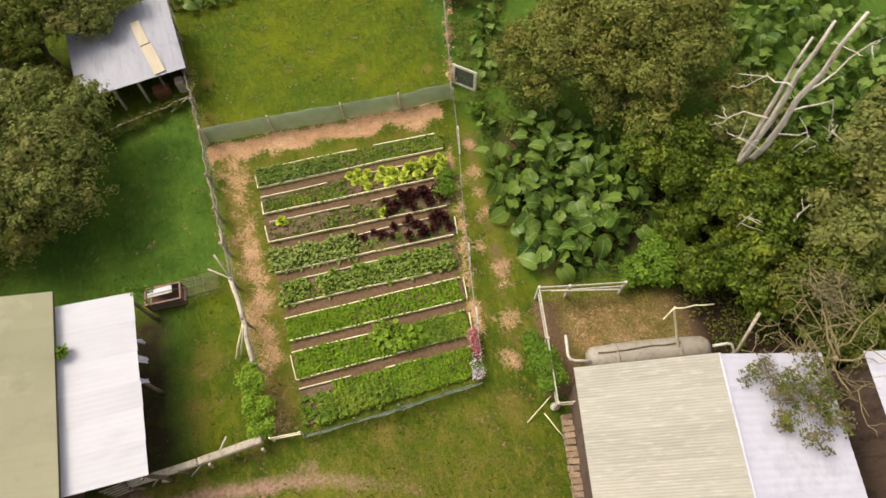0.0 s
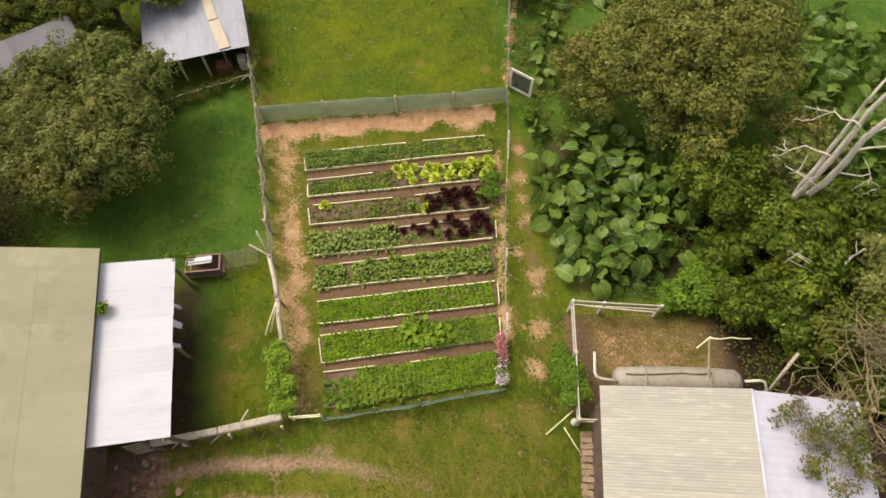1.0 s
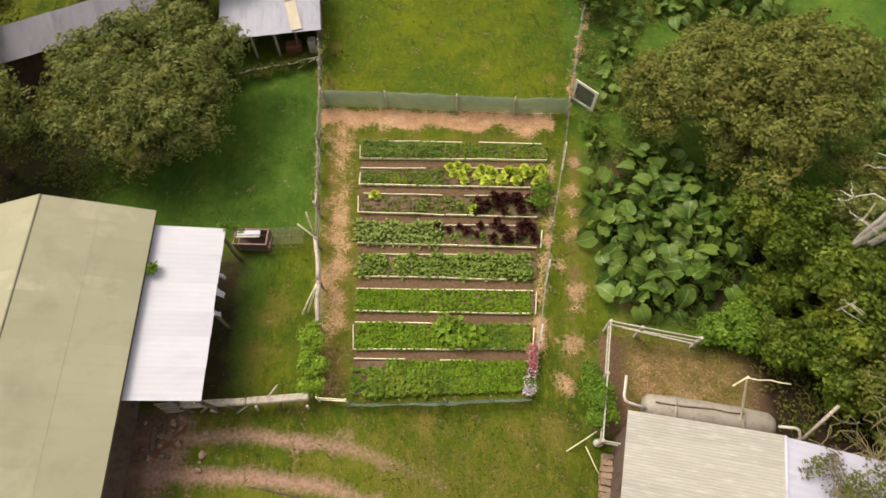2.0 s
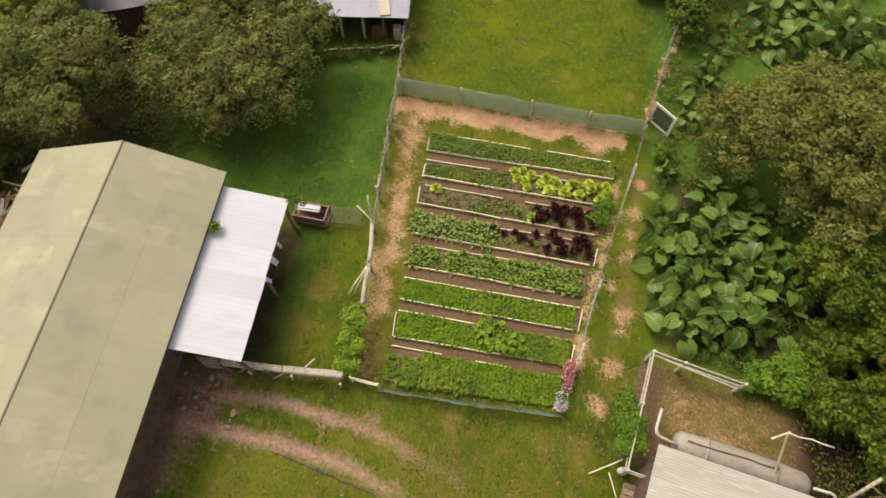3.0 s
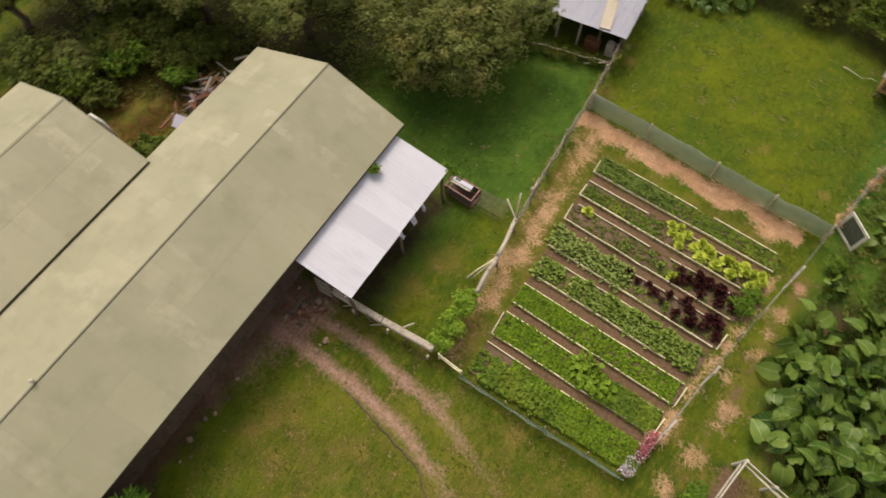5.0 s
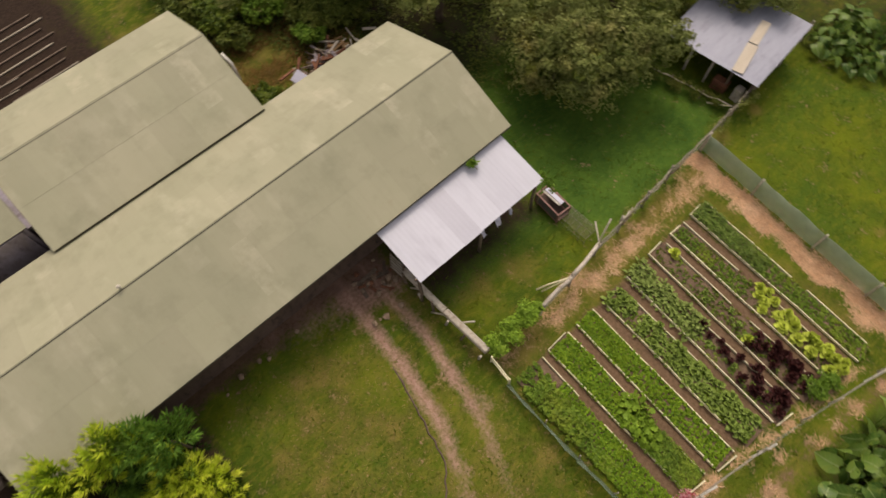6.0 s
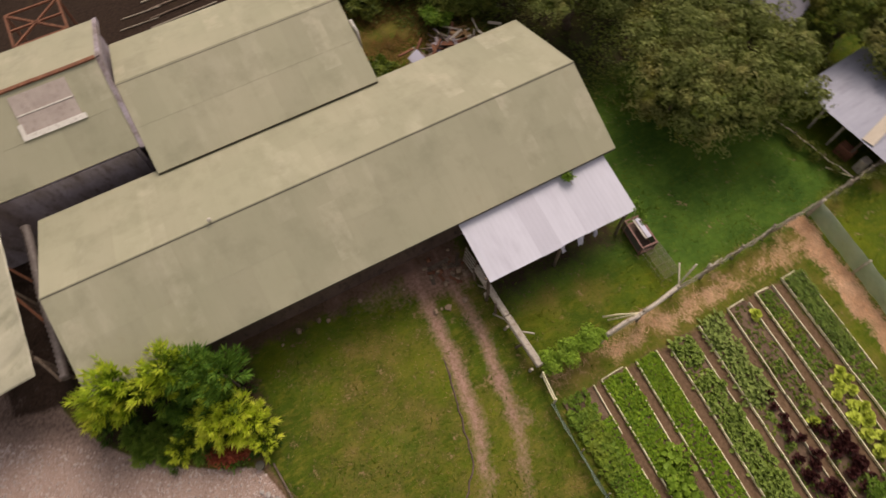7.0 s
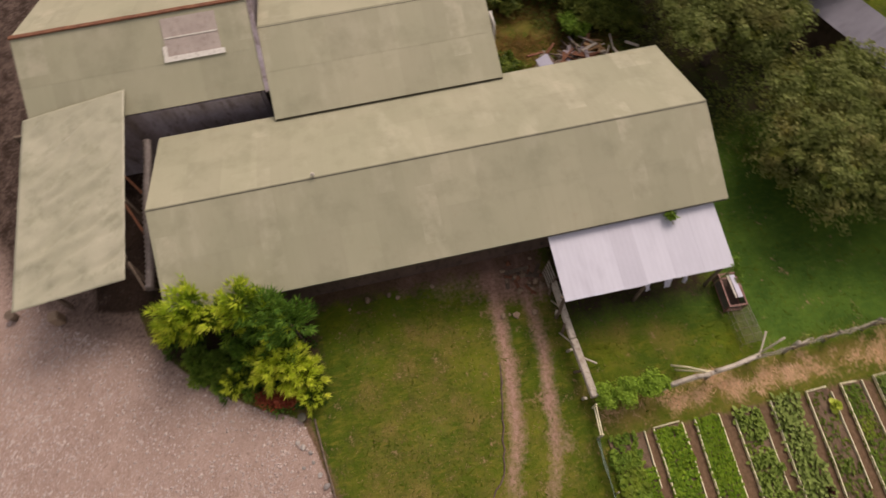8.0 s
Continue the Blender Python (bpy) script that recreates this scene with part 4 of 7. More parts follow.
for k in (-0.45, 0.45):
    bm = bmesh.new()
    box(bm, (-18.15, -6.0 + k, on_house(-18.15, 0.05)), (1.2, 0.03, 0.02), (0, ROOF_TILT, 0))
    part("glazing_bar", bm, M_SKYLIGHT, rooflight)
bm = bmesh.new()
bar(bm, (-18.9, -3.975, 4.47), (-16.2, -3.975, 3.06), 0.14, 0.2)
part("barge_board", bm, M_GREYWALL, house)
bm = bmesh.new()
bar(bm, (-18.9, -3.975, 4.47), (-22.4, -3.975, 3.02), 0.14, 0.2)
part("barge_board", bm, M_GREYWALL, house)

# porch in front of the house
porch = thing("porch", (0, 0, 0), "open porch with crumpled cream sheet roof on wooden posts", "porch")
PORCH = [Vector(p) for p in ((-10.63, -8.88, 2.60), (-10.30, -12.12, 2.60), (-16.5, -11.68, 3.45), (-16.87, -8.41, 3.62))]


def porch_point(u, v):
    """Along the slope u, across it v; the sheets are dented and lap a little."""
    p = PORCH[0].lerp(PORCH[3], u).lerp(PORCH[1].lerp(PORCH[2], u), v)
    calm = min(1.0, 0.15 + 9.0 * v * (1 - v), 0.15 + 14.0 * u * (1 - u))
    p.z += calm * 0.03 * noise.noise(Vector((4.0 * u + 1.6 * v, 4.5 * v - 3.0 * u, 0.3)))
    p.z += calm * (0.085 * noise.noise(Vector((15.0 * u + 4.5 * v, 2.2 * v - 2.6 * u, 1.7))) + 0.065 * noise.noise(Vector((33.0 * u + 11.0 * v, 5.0 * v - 4.0 * u, 4.1))))
    return p


bm = bmesh.new()
grid = [[bm.verts.new(porch_point(a / 84, b / 36)) for b in range(37)] for a in range(85)]
for a in range(84):
    for b in range(36):
        bm.faces.new((grid[a][b], grid[a][b + 1], grid[a + 1][b + 1], grid[a + 1][b])).smooth = True
sheet = part("roof_sheet", bm, M_PORCH, porch)
md = sheet.modifiers.new("thickness", "SOLIDIFY")
md.thickness = 0.012
for x, y in ((-11.4, -11.9), (-11.4, -9.05), (-13.6, -11.9), (-13.6, -9.05), (-16.0, -11.9)):
    bm = bmesh.new()
    bar(bm, (x, y, -0.05), (x, y, 2.60 + (-10.35 - x) * 0.158 - 0.15), 0.12)
    part("post", bm, M_OLDWOOD, porch)
for x in (-11.4, -13.6, -16.0):
    bm = bmesh.new()
    z = 2.60 + (-10.35 - x) * 0.158 - 0.19
    bar(bm, (x, -12.0, z), (x, -8.85, z), 0.08, 0.12)
    part("beam", bm, M_OLDWOOD, porch)
bm = bmesh.new()
box(bm, (-10.95, -12.2, 0.27), (0.34, 0.34, 0.54), (0, 0, 8), 0.04)
tagged(link("stone_block", bm, M_BRICK), "rough brown stone block beside the porch post", "block")
bm = bmesh.new()
tube(bm, [(-11.4, -13.7, 0.0), (-11.4, -13.7, 0.35)], [0.14, 0.17], 10)
tagged(link("bucket", bm, M_OLDWOOD), "small dark bucket on the gravel yard", "bucket")

# lean-to with white sheets
lean_to = thing("lean_to", (0, 0, 0), "white corrugated lean-to roof on posts against the shed", "shelter")
bm = corrugated(0.93, 2.16, 0.155, 0.0013)
me = mesh_of("roof_sheet", bm, M_WHITE)
bm = corrugated(0.74, 2.16, 0.155, 0.0013)
me_clear = mesh_of("roof_sheet", bm, M_CLEAR)
y = 3.68
for i, (w, data) in enumerate(((0.92, me), (0.92, me), (0.72, me_clear), (0.92, me), (0.92, me), (0.9, me))):
    child("roof_sheet", data, lean_to, pose(-7.27 + 0.012 * (i % 3), y, 2.0 + 0.002 * (i % 2), 0, 0, 90) @ pose(0, 0, 0, 10.5, 0, 0), "milky translucent sheet" if data is me_clear else "")
    y += w
for y in (3.75, 6.4, 8.9):
    bm = bmesh.new()
    tube(bm, crooked((-7.45, y, -0.05), (-7.45, y, 1.99), 3, 0.03, int(y * 10)), [0.06], 7)
    part("post", bm, M_OLDWOOD, lean_to)
bm = bmesh.new()
bar(bm, (-7.45, 3.6, 1.97), (-7.45, 9.05, 1.97), 0.07, 0.09)
part("beam", bm, M_OLDWOOD, lean_to)

# ---- the vegetable plot ----
def edge_y(w, e, x):
    x1 = right_end((w + e) / 2)
    return w + (e - w) * (x - WEST) / (x1 - WEST)


BOARD_RUNS = [  # per bed: stretches of the far and the near board, as fractions of its length
    ([(0.0, 0.32), (0.33, 0.55), (0.64, 0.98)], [(0.0, 0.48), (0.485, 1.0)]),
    ([(0.0, 0.36), (0.6, 0.95)], [(0.0, 0.5), (0.505, 1.0)]),
    ([(0.02, 0.46), (0.58, 0.97)], [(0.0, 0.47), (0.475, 0.97)]),
    ([(0.44, 0.98)], [(0.0, 0.55), (0.555, 0.98)]),
    ([(0.12, 0.34), (0.345, 0.64)], [(0.04, 0.45), (0.455, 0.83)]),
    ([(0.0, 0.5), (0.505, 1.0)], [(0.0, 0.52), (0.525, 0.98)]),
    ([(0.0, 0.5), (0.85, 1.0)], [(0.0, 0.55), (0.56, 1.0)]),
    ([(0.0, 0.3), (0.5, 0.69)], []),
]


def build_bed(i, far_w, far_e, near_w, near_e):
    bed = thing("garden_bed", (0, 0, 0), "raised vegetable bed edged with narrow pale boards", "garden bed", "beds of the vegetable plot")
    q = random.Random(50 + i)
    x1 = right_end((far_e + near_e) / 2)
    n, rows = 36, 6
    verts, faces = [], []
    for a in range(n + 1):
        x = WEST + (x1 - WEST) * a / n
        y0, y1 = edge_y(near_w, near_e, x) + 0.02, edge_y(far_w, far_e, x) - 0.02
        for b in range(rows + 1):
            f = b / rows
            verts.append((x, y0 + (y1 - y0) * f, 0.03 + 0.05 * math.sin(math.pi * f) + q.uniform(-0.012, 0.012)))
    for a in range(n):
        for b in range(rows):
            k = a * (rows + 1) + b
            faces.append((k, k + rows + 1, k + rows + 2, k + 1))
    sheet_object("soil", verts, faces, M_SOIL, bed, "brown tilled soil")
    for runs, w, e in ((BOARD_RUNS[i][0], far_w, far_e), (BOARD_RUNS[i][1], near_w, near_e)):
        for f0, f1 in runs:
            xa, xb = WEST + (x1 - WEST) * f0, WEST + (x1 - WEST) * f1
            steps = max(2, int((xb - xa) / 0.9))
            bm = bmesh.new()
            pts = []
            for k in range(steps + 1):
                x = xa + (xb - xa) * k / steps
                pts.append((x, edge_y(w, e, x) + q.uniform(-0.018, 0.018), 0.065 + q.uniform(-0.012, 0.012)))
            for a, b in zip(pts, pts[1:]):
                bar(bm, a, b, 0.034, 0.11, 0.006)
            part("side_board", bm, M_BOARD, bed)
    for x, on in ((WEST - 0.03, i in (0, 1, 2, 6)), (x1 + 0.02, i in (3, 5, 6))):
        if on:
            bm = bmesh.new()
            ya, yb = edge_y(near_w, near_e, x), edge_y(far_w, far_e, x)
            lean = 0.10 if x > 0 else q.uniform(-0.04, 0.04)
            bar(bm, (x, ya, 0.05), (x + lean, ya + (yb - ya) * q.uniform(0.75, 1.0), 0.06), 0.035, 0.08, 0.005)
            part("end_board", bm, M_BOARD, bed)
    return bed


for i, b in enumerate(BEDS):
    build_bed(i, *b)


def bed_spot(i, fx, fy):
    fw, fe, nw, ne = BEDS[i]
    x1 = right_end((fe + ne) / 2)
    x = WEST + (x1 - WEST) * fx
    y0, y1 = edge_y(nw, ne, x), edge_y(fw, fe, x)
    return x, y0 + (y1 - y0) * fy, 0.055


def rosette(leaves, r0, r1, wide, rise, seed, cup=0.35, frill=0.0):
    """A head of leaves: verts and faces of broad leaves round a centre, each a bent strip."""
    q = random.Random(seed)
    verts, faces = [], []
    verts.append((0, 0, 0.02))
    for k in range(leaves):
        a = 2.4 * k + q.uniform(-0.2, 0.2)
        age = (k + 1) / leaves
        L = r0 + (r1 - r0) * age
        up = rise * (1.15 - age) + q.uniform(-0.02, 0.02)
        ca, sa = math.cos(a), math.sin(a)
        base = len(verts)
        for f, w in ((0.45, 0.9), (0.8, 1.0), (1.0, 0.45)):
            d = L * f
            z = up * (f ** 0.6) * 1.6 - 0.5 * age * L * max(0, f - 0.55) + 0.02
            for s in (-1, 0, 1):
                lift = cup * wide * w * 0.5 if s else 0
                jig = q.uniform(-frill, frill)
                verts.append((ca * d - sa * s * wide * w * 0.5 + jig, sa * d + ca * s * wide * w * 0.5 - jig, z + lift + abs(jig)))
        for s in range(2):
            faces.append((0, base + s, base + s + 1))
        for j in range(2):
            for s in range(2):
                p = base + j * 3 + s
                faces.append((p, p + 1, p + 4, p + 3))
    return verts, faces


def vegetable(name, shapes, spots_at, label, category, group, material, scale=(0.85, 1.2), seed=0):
    """Plants that can be counted: a few shapes, each plant an object of its own."""
    q = random.Random(seed)
    meshes = []
    for s in shapes:
        v, f = rosette(*s[:5], seed=s[5], frill=s[6])
        me = bpy.data.meshes.new(name)
        me.from_pydata(v, [], f)
        me.polygons.foreach_set("use_smooth", [True] * len(me.polygons))
        me.materials.append(material)
        meshes.append(me)
    for x, y, z in spots_at:
        ob = new(name, q.choice(meshes))
        k = q.uniform(*scale)
        ob.matrix_world = pose(x, y, z, q.uniform(-8, 8), q.uniform(-8, 8), q.uniform(0, 360)) @ Matrix.Diagonal((k, k, k * q.uniform(0.85, 1.15), 1))
        tagged(ob, label, category, group)


LETTUCE_AT = [(-0.19, 12.2), (0.13, 12.29), (0.24, 11.9), (0.33, 11.62), (0.98, 12.1), (1.23, 12.0), (1.38, 11.87), (0.8, 11.82), (1.13, 11.6), (1.66, 11.6), (2.04, 11.98), (2.22, 11.88), (2.18, 11.55), (2.52, 12.07), (2.58, 11.8), (2.83, 11.9), (3.1, 12.02), (3.17, 11.8), (2.93, 11.45), (0.61, 10.42), (0.45, 12.15), (-0.05, 11.98), (1.9, 11.9), (3.05, 11.62), (-2.85, 11.12)]
vegetable("lettuce", [(13, 0.05, 0.20, 0.17, 0.12, 1, 0.012), (12, 0.05, 0.22, 0.18, 0.10, 2, 0.015), (14, 0.04, 0.19, 0.16, 0.13, 3, 0.012)],
          [(x, y, 0.06) for x, y in LETTUCE_AT], "bright yellow-green lettuce head in bed soil", "lettuce", "green lettuces", M_LETTUCE, scale=(1.0, 1.35), seed=5)
q = random.Random(77)
red = [(1.3 + 1.75 * q.random(), 10.25 + 0.72 * q.random(), 0.06) for _ in range(22)]
red += [(0.55 + 2.2 * q.random(), 9.2 + 0.58 * q.random(), 0.06) for _ in range(19)]
red += [(-0.65, 9.8, 0.06), (-0.3, 9.68, 0.06), (0.1, 9.75, 0.06), (0.35, 9.6, 0.06), (0.8, 10.75, 0.06), (0.95, 10.45, 0.06), (1.1, 10.6, 0.06), (0.75, 10.35, 0.06)]
vegetable("red_lettuce", [(11, 0.05, 0.21, 0.13, 0.16, 4, 0.02), (10, 0.05, 0.19, 0.12, 0.19, 5, 0.022), (12, 0.05, 0.23, 0.12, 0.14, 6, 0.02)],
          red, "dark purple-red frilly lettuce in bed soil", "lettuce", "red lettuces", M_REDLEAF, scale=(0.8, 1.3), seed=6)
leafy = [bed_spot(4, 0.02 + 0.96 * (k + q.uniform(-0.35, 0.35)) / 26, f + q.uniform(-0.1, 0.1)) for k in range(26) for f in (0.22, 0.52, 0.82) if not (0.13 < (k / 26) < 0.2 or (0.35 < k / 26 < 0.4 and f > 0.6))]
vegetable("chard", [(10, 0.06, 0.25, 0.12, 0.13, 7, 0.015), (9, 0.06, 0.28, 0.11, 0.12, 8, 0.012), (11, 0.06, 0.24, 0.13, 0.14, 9, 0.015)],
          leafy, "leafy green chard plant growing in the bed", "chard", "chard row", M_CHARD, scale=(0.7, 1.15), seed=7)
pale = [bed_spot(3, 0.01 + 0.43 * (k + q.uniform(-0.3, 0.3)) / 12, f + q.uniform(-0.1, 0.1)) for k in range(13) for f in (0.2, 0.58, 0.95)]
vegetable("broad_bean", [(10, 0.10, 0.33, 0.085, 0.15, 10, 0.016), (9, 0.10, 0.36, 0.08, 0.14, 11, 0.016), (11, 0.09, 0.31, 0.09, 0.16, 12, 0.016)],
          pale, "grey-green leafy vegetable plant with pale leaf edges", "vegetable plant", "pale leafy row", M_PALE, scale=(0.75, 1.2), seed=8)
few = [bed_spot(3, 0.46 + 0.5 * (k + q.uniform(-0.4, 0.4)) / 9, 0.2 + 0.5 * q.random()) for k in range(9)]
few += [bed_spot(2, 0.3 + 0.65 * q.random(), 0.15 + 0.7 * q.random()) for k in range(16)]
vegetable("cabbage_seedling", [(8, 0.04, 0.14, 0.08, 0.12, 13, 0.01), (7, 0.04, 0.12, 0.08, 0.1, 14, 0.01)],
          few, "small green cabbage seedling in bare soil", "seedling", "seedlings", M_CHARD, scale=(0.7, 1.3), seed=9)


def row_crop(name, i, fx0, fx1, fy0, fy1, dx, dy, size, wide, leaves, material, label, category, rise=1.0, seed=0, fill=1.0):
    """Small plants sown in rows across a bed, too many to count."""
    r = np.random.default_rng(seed)
    fw, fe, nw, ne = BEDS[i]
    x1 = right_end((fe + ne) / 2)
    xs = np.arange(WEST + (x1 - WEST) * fx0, WEST + (x1 - WEST) * fx1, dx)
    pts = []
    for x in xs:
        y0, y1 = edge_y(nw, ne, x), edge_y(fw, fe, x)
        for y in np.arange(y0 + (y1 - y0) * fy0, y0 + (y1 - y0) * fy1, dy):
            if r.random() < fill:
                pts.append((x + r.normal(0, dx * 0.13), y + r.normal(0, dy * 0.22), 0.07))
    p = np.repeat(np.array(pts), leaves, axis=0)
    d = r.normal(0, 1, (len(p), 3))
    d[:, 2] = np.abs(d[:, 2]) * 0.8 + 0.5
    d /= np.linalg.norm(d, axis=1, keepdims=True)
    p = p + d * np.array([size * 0.45, size * 0.45, size * 0.6 * rise]) * r.uniform(0.5, 1.1, (len(p), 1))
    v, f = leaf_cloud(p, d + np.array([0, 0, 0.8]), size, wide, 0.2, r=r)
    tagged(sheet_object(name, v.tolist(), f.tolist(), material), label, category, kind="stuff")


row_crop("leek_rows", 0, 0.01, 0.42, 0.12, 0.92, 0.115, 0.10, 0.22, 0.04, 9, M_LEEK, "blue-green leeks standing in rows in the bed", "leeks", 1.5, 21, 1.0)
row_crop("young_greens", 0, 0.42, 1.0, 0.1, 0.9, 0.14, 0.11, 0.16, 0.05, 8, M_DEEPCROP, "low green seedlings in the bed", "seedlings", 0.8, 22, 0.9)
row_crop("carrot_tops", 1, 0.02, 0.46, 0.1, 0.85, 0.14, 0.11, 0.15, 0.04, 8, M_DEEPCROP, "low green carrot tops in soil", "carrots", 0.8, 23, 0.95)
row_crop("sprouts", 2, 0.14, 0.74, 0.1, 0.9, 0.13, 0.11, 0.13, 0.035, 5, M_DEEPCROP, "thin green sprouts over bare soil", "seedlings", 0.6, 24, 0.55)
row_crop("weeds", 3, 0.48, 0.98, 0.05, 0.7, 0.15, 0.13, 0.14, 0.04, 5, M_DEEPCROP, "small green weeds between the lettuces", "weeds", 0.6, 25, 0.55)
row_crop("chard_undergrowth", 4, 0.02, 0.98, 0.05, 0.95, 0.16, 0.13, 0.15, 0.06, 5, M_DEEPCROP, "small green plants between the chard", "seedlings", 0.7, 35, 0.8)
row_crop("bed_weeds", 1, 0.02, 0.98, 0.0, 1.0, 0.13, 0.12, 0.13, 0.035, 5, M_BLADE, "thin grass and weeds over bed soil", "weeds", 0.5, 36, 0.6)
row_crop("bed_weeds", 2, 0.02, 0.98, 0.0, 1.0, 0.14, 0.13, 0.13, 0.035, 5, M_BLADE, "thin grass and weeds over bed soil", "weeds", 0.5, 37, 0.5)
row_crop("radish_rows", 5, 0.01, 0.32, 0.04, 0.96, 0.125, 0.075, 0.14, 0.06, 11, M_ROWS, "bright green row crop in close lines", "row crop", 0.9, 26)
row_crop("turnip_rows", 5, 0.325, 0.98, 0.05, 0.95, 0.15, 0.085, 0.14, 0.06, 11, M_ROWS, "bright green young plants in rows", "row crop", 0.9, 27, 0.95)
row_crop("spinach_rows", 6, 0.02, 0.55, 0.04, 0.97, 0.14, 0.08, 0.15, 0.065, 11, M_ROWS, "bright green spinach in close rows", "spinach", 0.9, 28, 0.95)
row_crop("beet_rows", 6, 0.62, 0.99, 0.05, 0.98, 0.12, 0.08, 0.18, 0.04, 12, M_DEEPCROP, "green feathery row crop", "row crop", 1.0, 29)
row_crop("potato_plants", 7, 0.10, 0.5, 0.0, 0.68, 0.17, 0.11, 0.19, 0.085, 12, M_DEEPCROP, "dense dark green potato plants", "potatoes", 1.2, 30)
row_crop("potato_shoots", 7, 0.0, 0.16, 0.0, 0.75, 0.17, 0.13, 0.18, 0.08, 10, M_DEEPCROP, "dark green potato shoots at the bed's end", "potatoes", 1.0, 31, 0.8)
row_crop("parsley_rows", 7, 0.2, 0.58, 0.45, 1.0, 0.13, 0.085, 0.13, 0.045, 11, M_ROWS, "thick bright green leafy crop", "row crop", 1.1, 32)
row_crop("celery_rows", 7, 0.57, 1.0, 0.02, 1.0, 0.12, 0.08, 0.13, 0.045, 12, M_ROWS, "thick bright green leafy crop", "row crop", 1.1, 33)
row_crop("lower_greens", 7, 0.48, 0.7, 0.02, 0.45, 0.14, 0.09, 0.15, 0.06, 10, M_DEEPCROP, "dense green crop", "row crop", 1.0, 34)


def broad_leaf_mesh(name, seed, lobed=False):
    """A broad heart-shaped leaf, folded along its rib and drooping, with its stalk; origin at the stalk's foot end."""
    q = random.Random(seed)
    bm = bmesh.new()
    rows = [(-0.18, 0.0), (-0.30, 0.18), (-0.18, 0.33), (0.06, 0.385), (0.32, 0.335), (0.54, 0.215), (0.69, 0.08), (0.76, 0.0)]
    if lobed:
        rows = [(-0.22, 0.0), (-0.30, 0.30), (-0.08, 0.36), (0.02, 0.48), (0.20, 0.36), (0.34, 0.42), (0.52, 0.2), (0.64, 0.0)]
    mid, left, right = [], [], []
    for y, w in rows:
        z = -0.32 * (y - 0.1) ** 2 * 2
        mid.append(bm.verts.new((0, y if y > -0.2 else -0.03, z - 0.03)))
        left.append(bm.verts.new((-w * q.uniform(0.92, 1.06), y, z + 0.24 * w + q.uniform(-0.03, 0.03) - 0.35 * w * w)))
        right.append(bm.verts.new((w * q.uniform(0.92, 1.06), y, z + 0.24 * w + q.uniform(-0.03, 0.03) - 0.35 * w * w)))
    for k in range(len(rows) - 1):
        for a, flip in ((left, False), (right, True)):
            loop = (mid[k], mid[k + 1], a[k + 1], a[k])
            bm.faces.new(loop[::-1] if flip else loop).smooth = True
    bmesh.ops.remove_doubles(bm, verts=bm.verts[:], dist=0.004)
    return bm


LEAVES = [mesh_of("leaf", broad_leaf_mesh("leaf", s), M_BIGLEAF) for s in (1, 2, 3, 4)]
LOBED = [mesh_of("leaf", broad_leaf_mesh("leaf", s, True), M_CLIMB) for s in (5, 6)]


def broad_plant(at, leaves, size, height, seed, label="clump of broad heart-shaped green leaves on stalks", category="broad-leaf plant", group="broad-leaf plants", shapes=None, name="elephant_ear"):
    q = random.Random(seed)
    ob = thing(name, at, label, category, group)
    for k in range(leaves):
        a = 2.4 * k + q.uniform(-0.4, 0.4)
        reach = size * (0.35 + 0.8 * (k / leaves) ** 0.7) * q.uniform(0.7, 1.1)
        z = height * q.uniform(0.6, 1.1) * (1.1 - 0.45 * k / leaves)
        p = Vector((math.cos(a) * reach, math.sin(a) * reach, z))
        bm = bmesh.new()
        tube(bm, [(0.02 * math.cos(a), 0.02 * math.sin(a), 0), p * 0.5 + Vector((0, 0, 0.2 * z)), p], [0.014, 0.011, 0.008], 4, False)
        part("stalk", bm, M_FRESH if shapes else M_DEEPCROP, ob)
        s = size * q.uniform(0.78, 1.15)
        m = Matrix.Translation(p) @ pose(0, 0, 0, 0, 0, math.degrees(a) - 90) @ pose(0, 0, 0, q.uniform(-72, 0), q.uniform(-42, 42), q.uniform(-50, 50)) @ Matrix.Diagonal((s, s, s, 1))
        child("leaf", q.choice(shapes or LEAVES), ob, m)
    return ob


def scatter(poly, n, gap, seed):
    q = random.Random(seed)
    xs, ys = [p[0] for p in poly], [p[1] for p in poly]
    out, tries = [], 0
    while len(out) < n and tries < 6000:
        tries += 1
        x, y = q.uniform(min(xs), max(xs)), q.uniform(min(ys), max(ys))
        ok = False
        for (ax, ay), (bx, by) in zip(poly, poly[1:] + poly[:1]):
            if (ay > y) != (by > y) and x < (bx - ax) * (y - ay) / (by - ay) + ax:
                ok = not ok
        if ok and all(math.hypot(x - a, y - b) > gap for a, b in out):
            out.append((x, y))
    return out


for k, (x, y) in enumerate(scatter([(4.75, 11.2), (4.65, 8.9), (4.75, 7.3), (5.8, 6.5), (7.6, 6.6), (9.3, 7.7), (9.5, 9.0), (8.4, 10.4), (7.0, 11.2), (6.2, 10.2)], 44, 0.58, 3)):
    q = random.Random(k)
    broad_plant((x, y, 0), q.randint(4, 7), q.uniform(0.48, 0.8), q.uniform(0.35, 1.05), 200 + k)
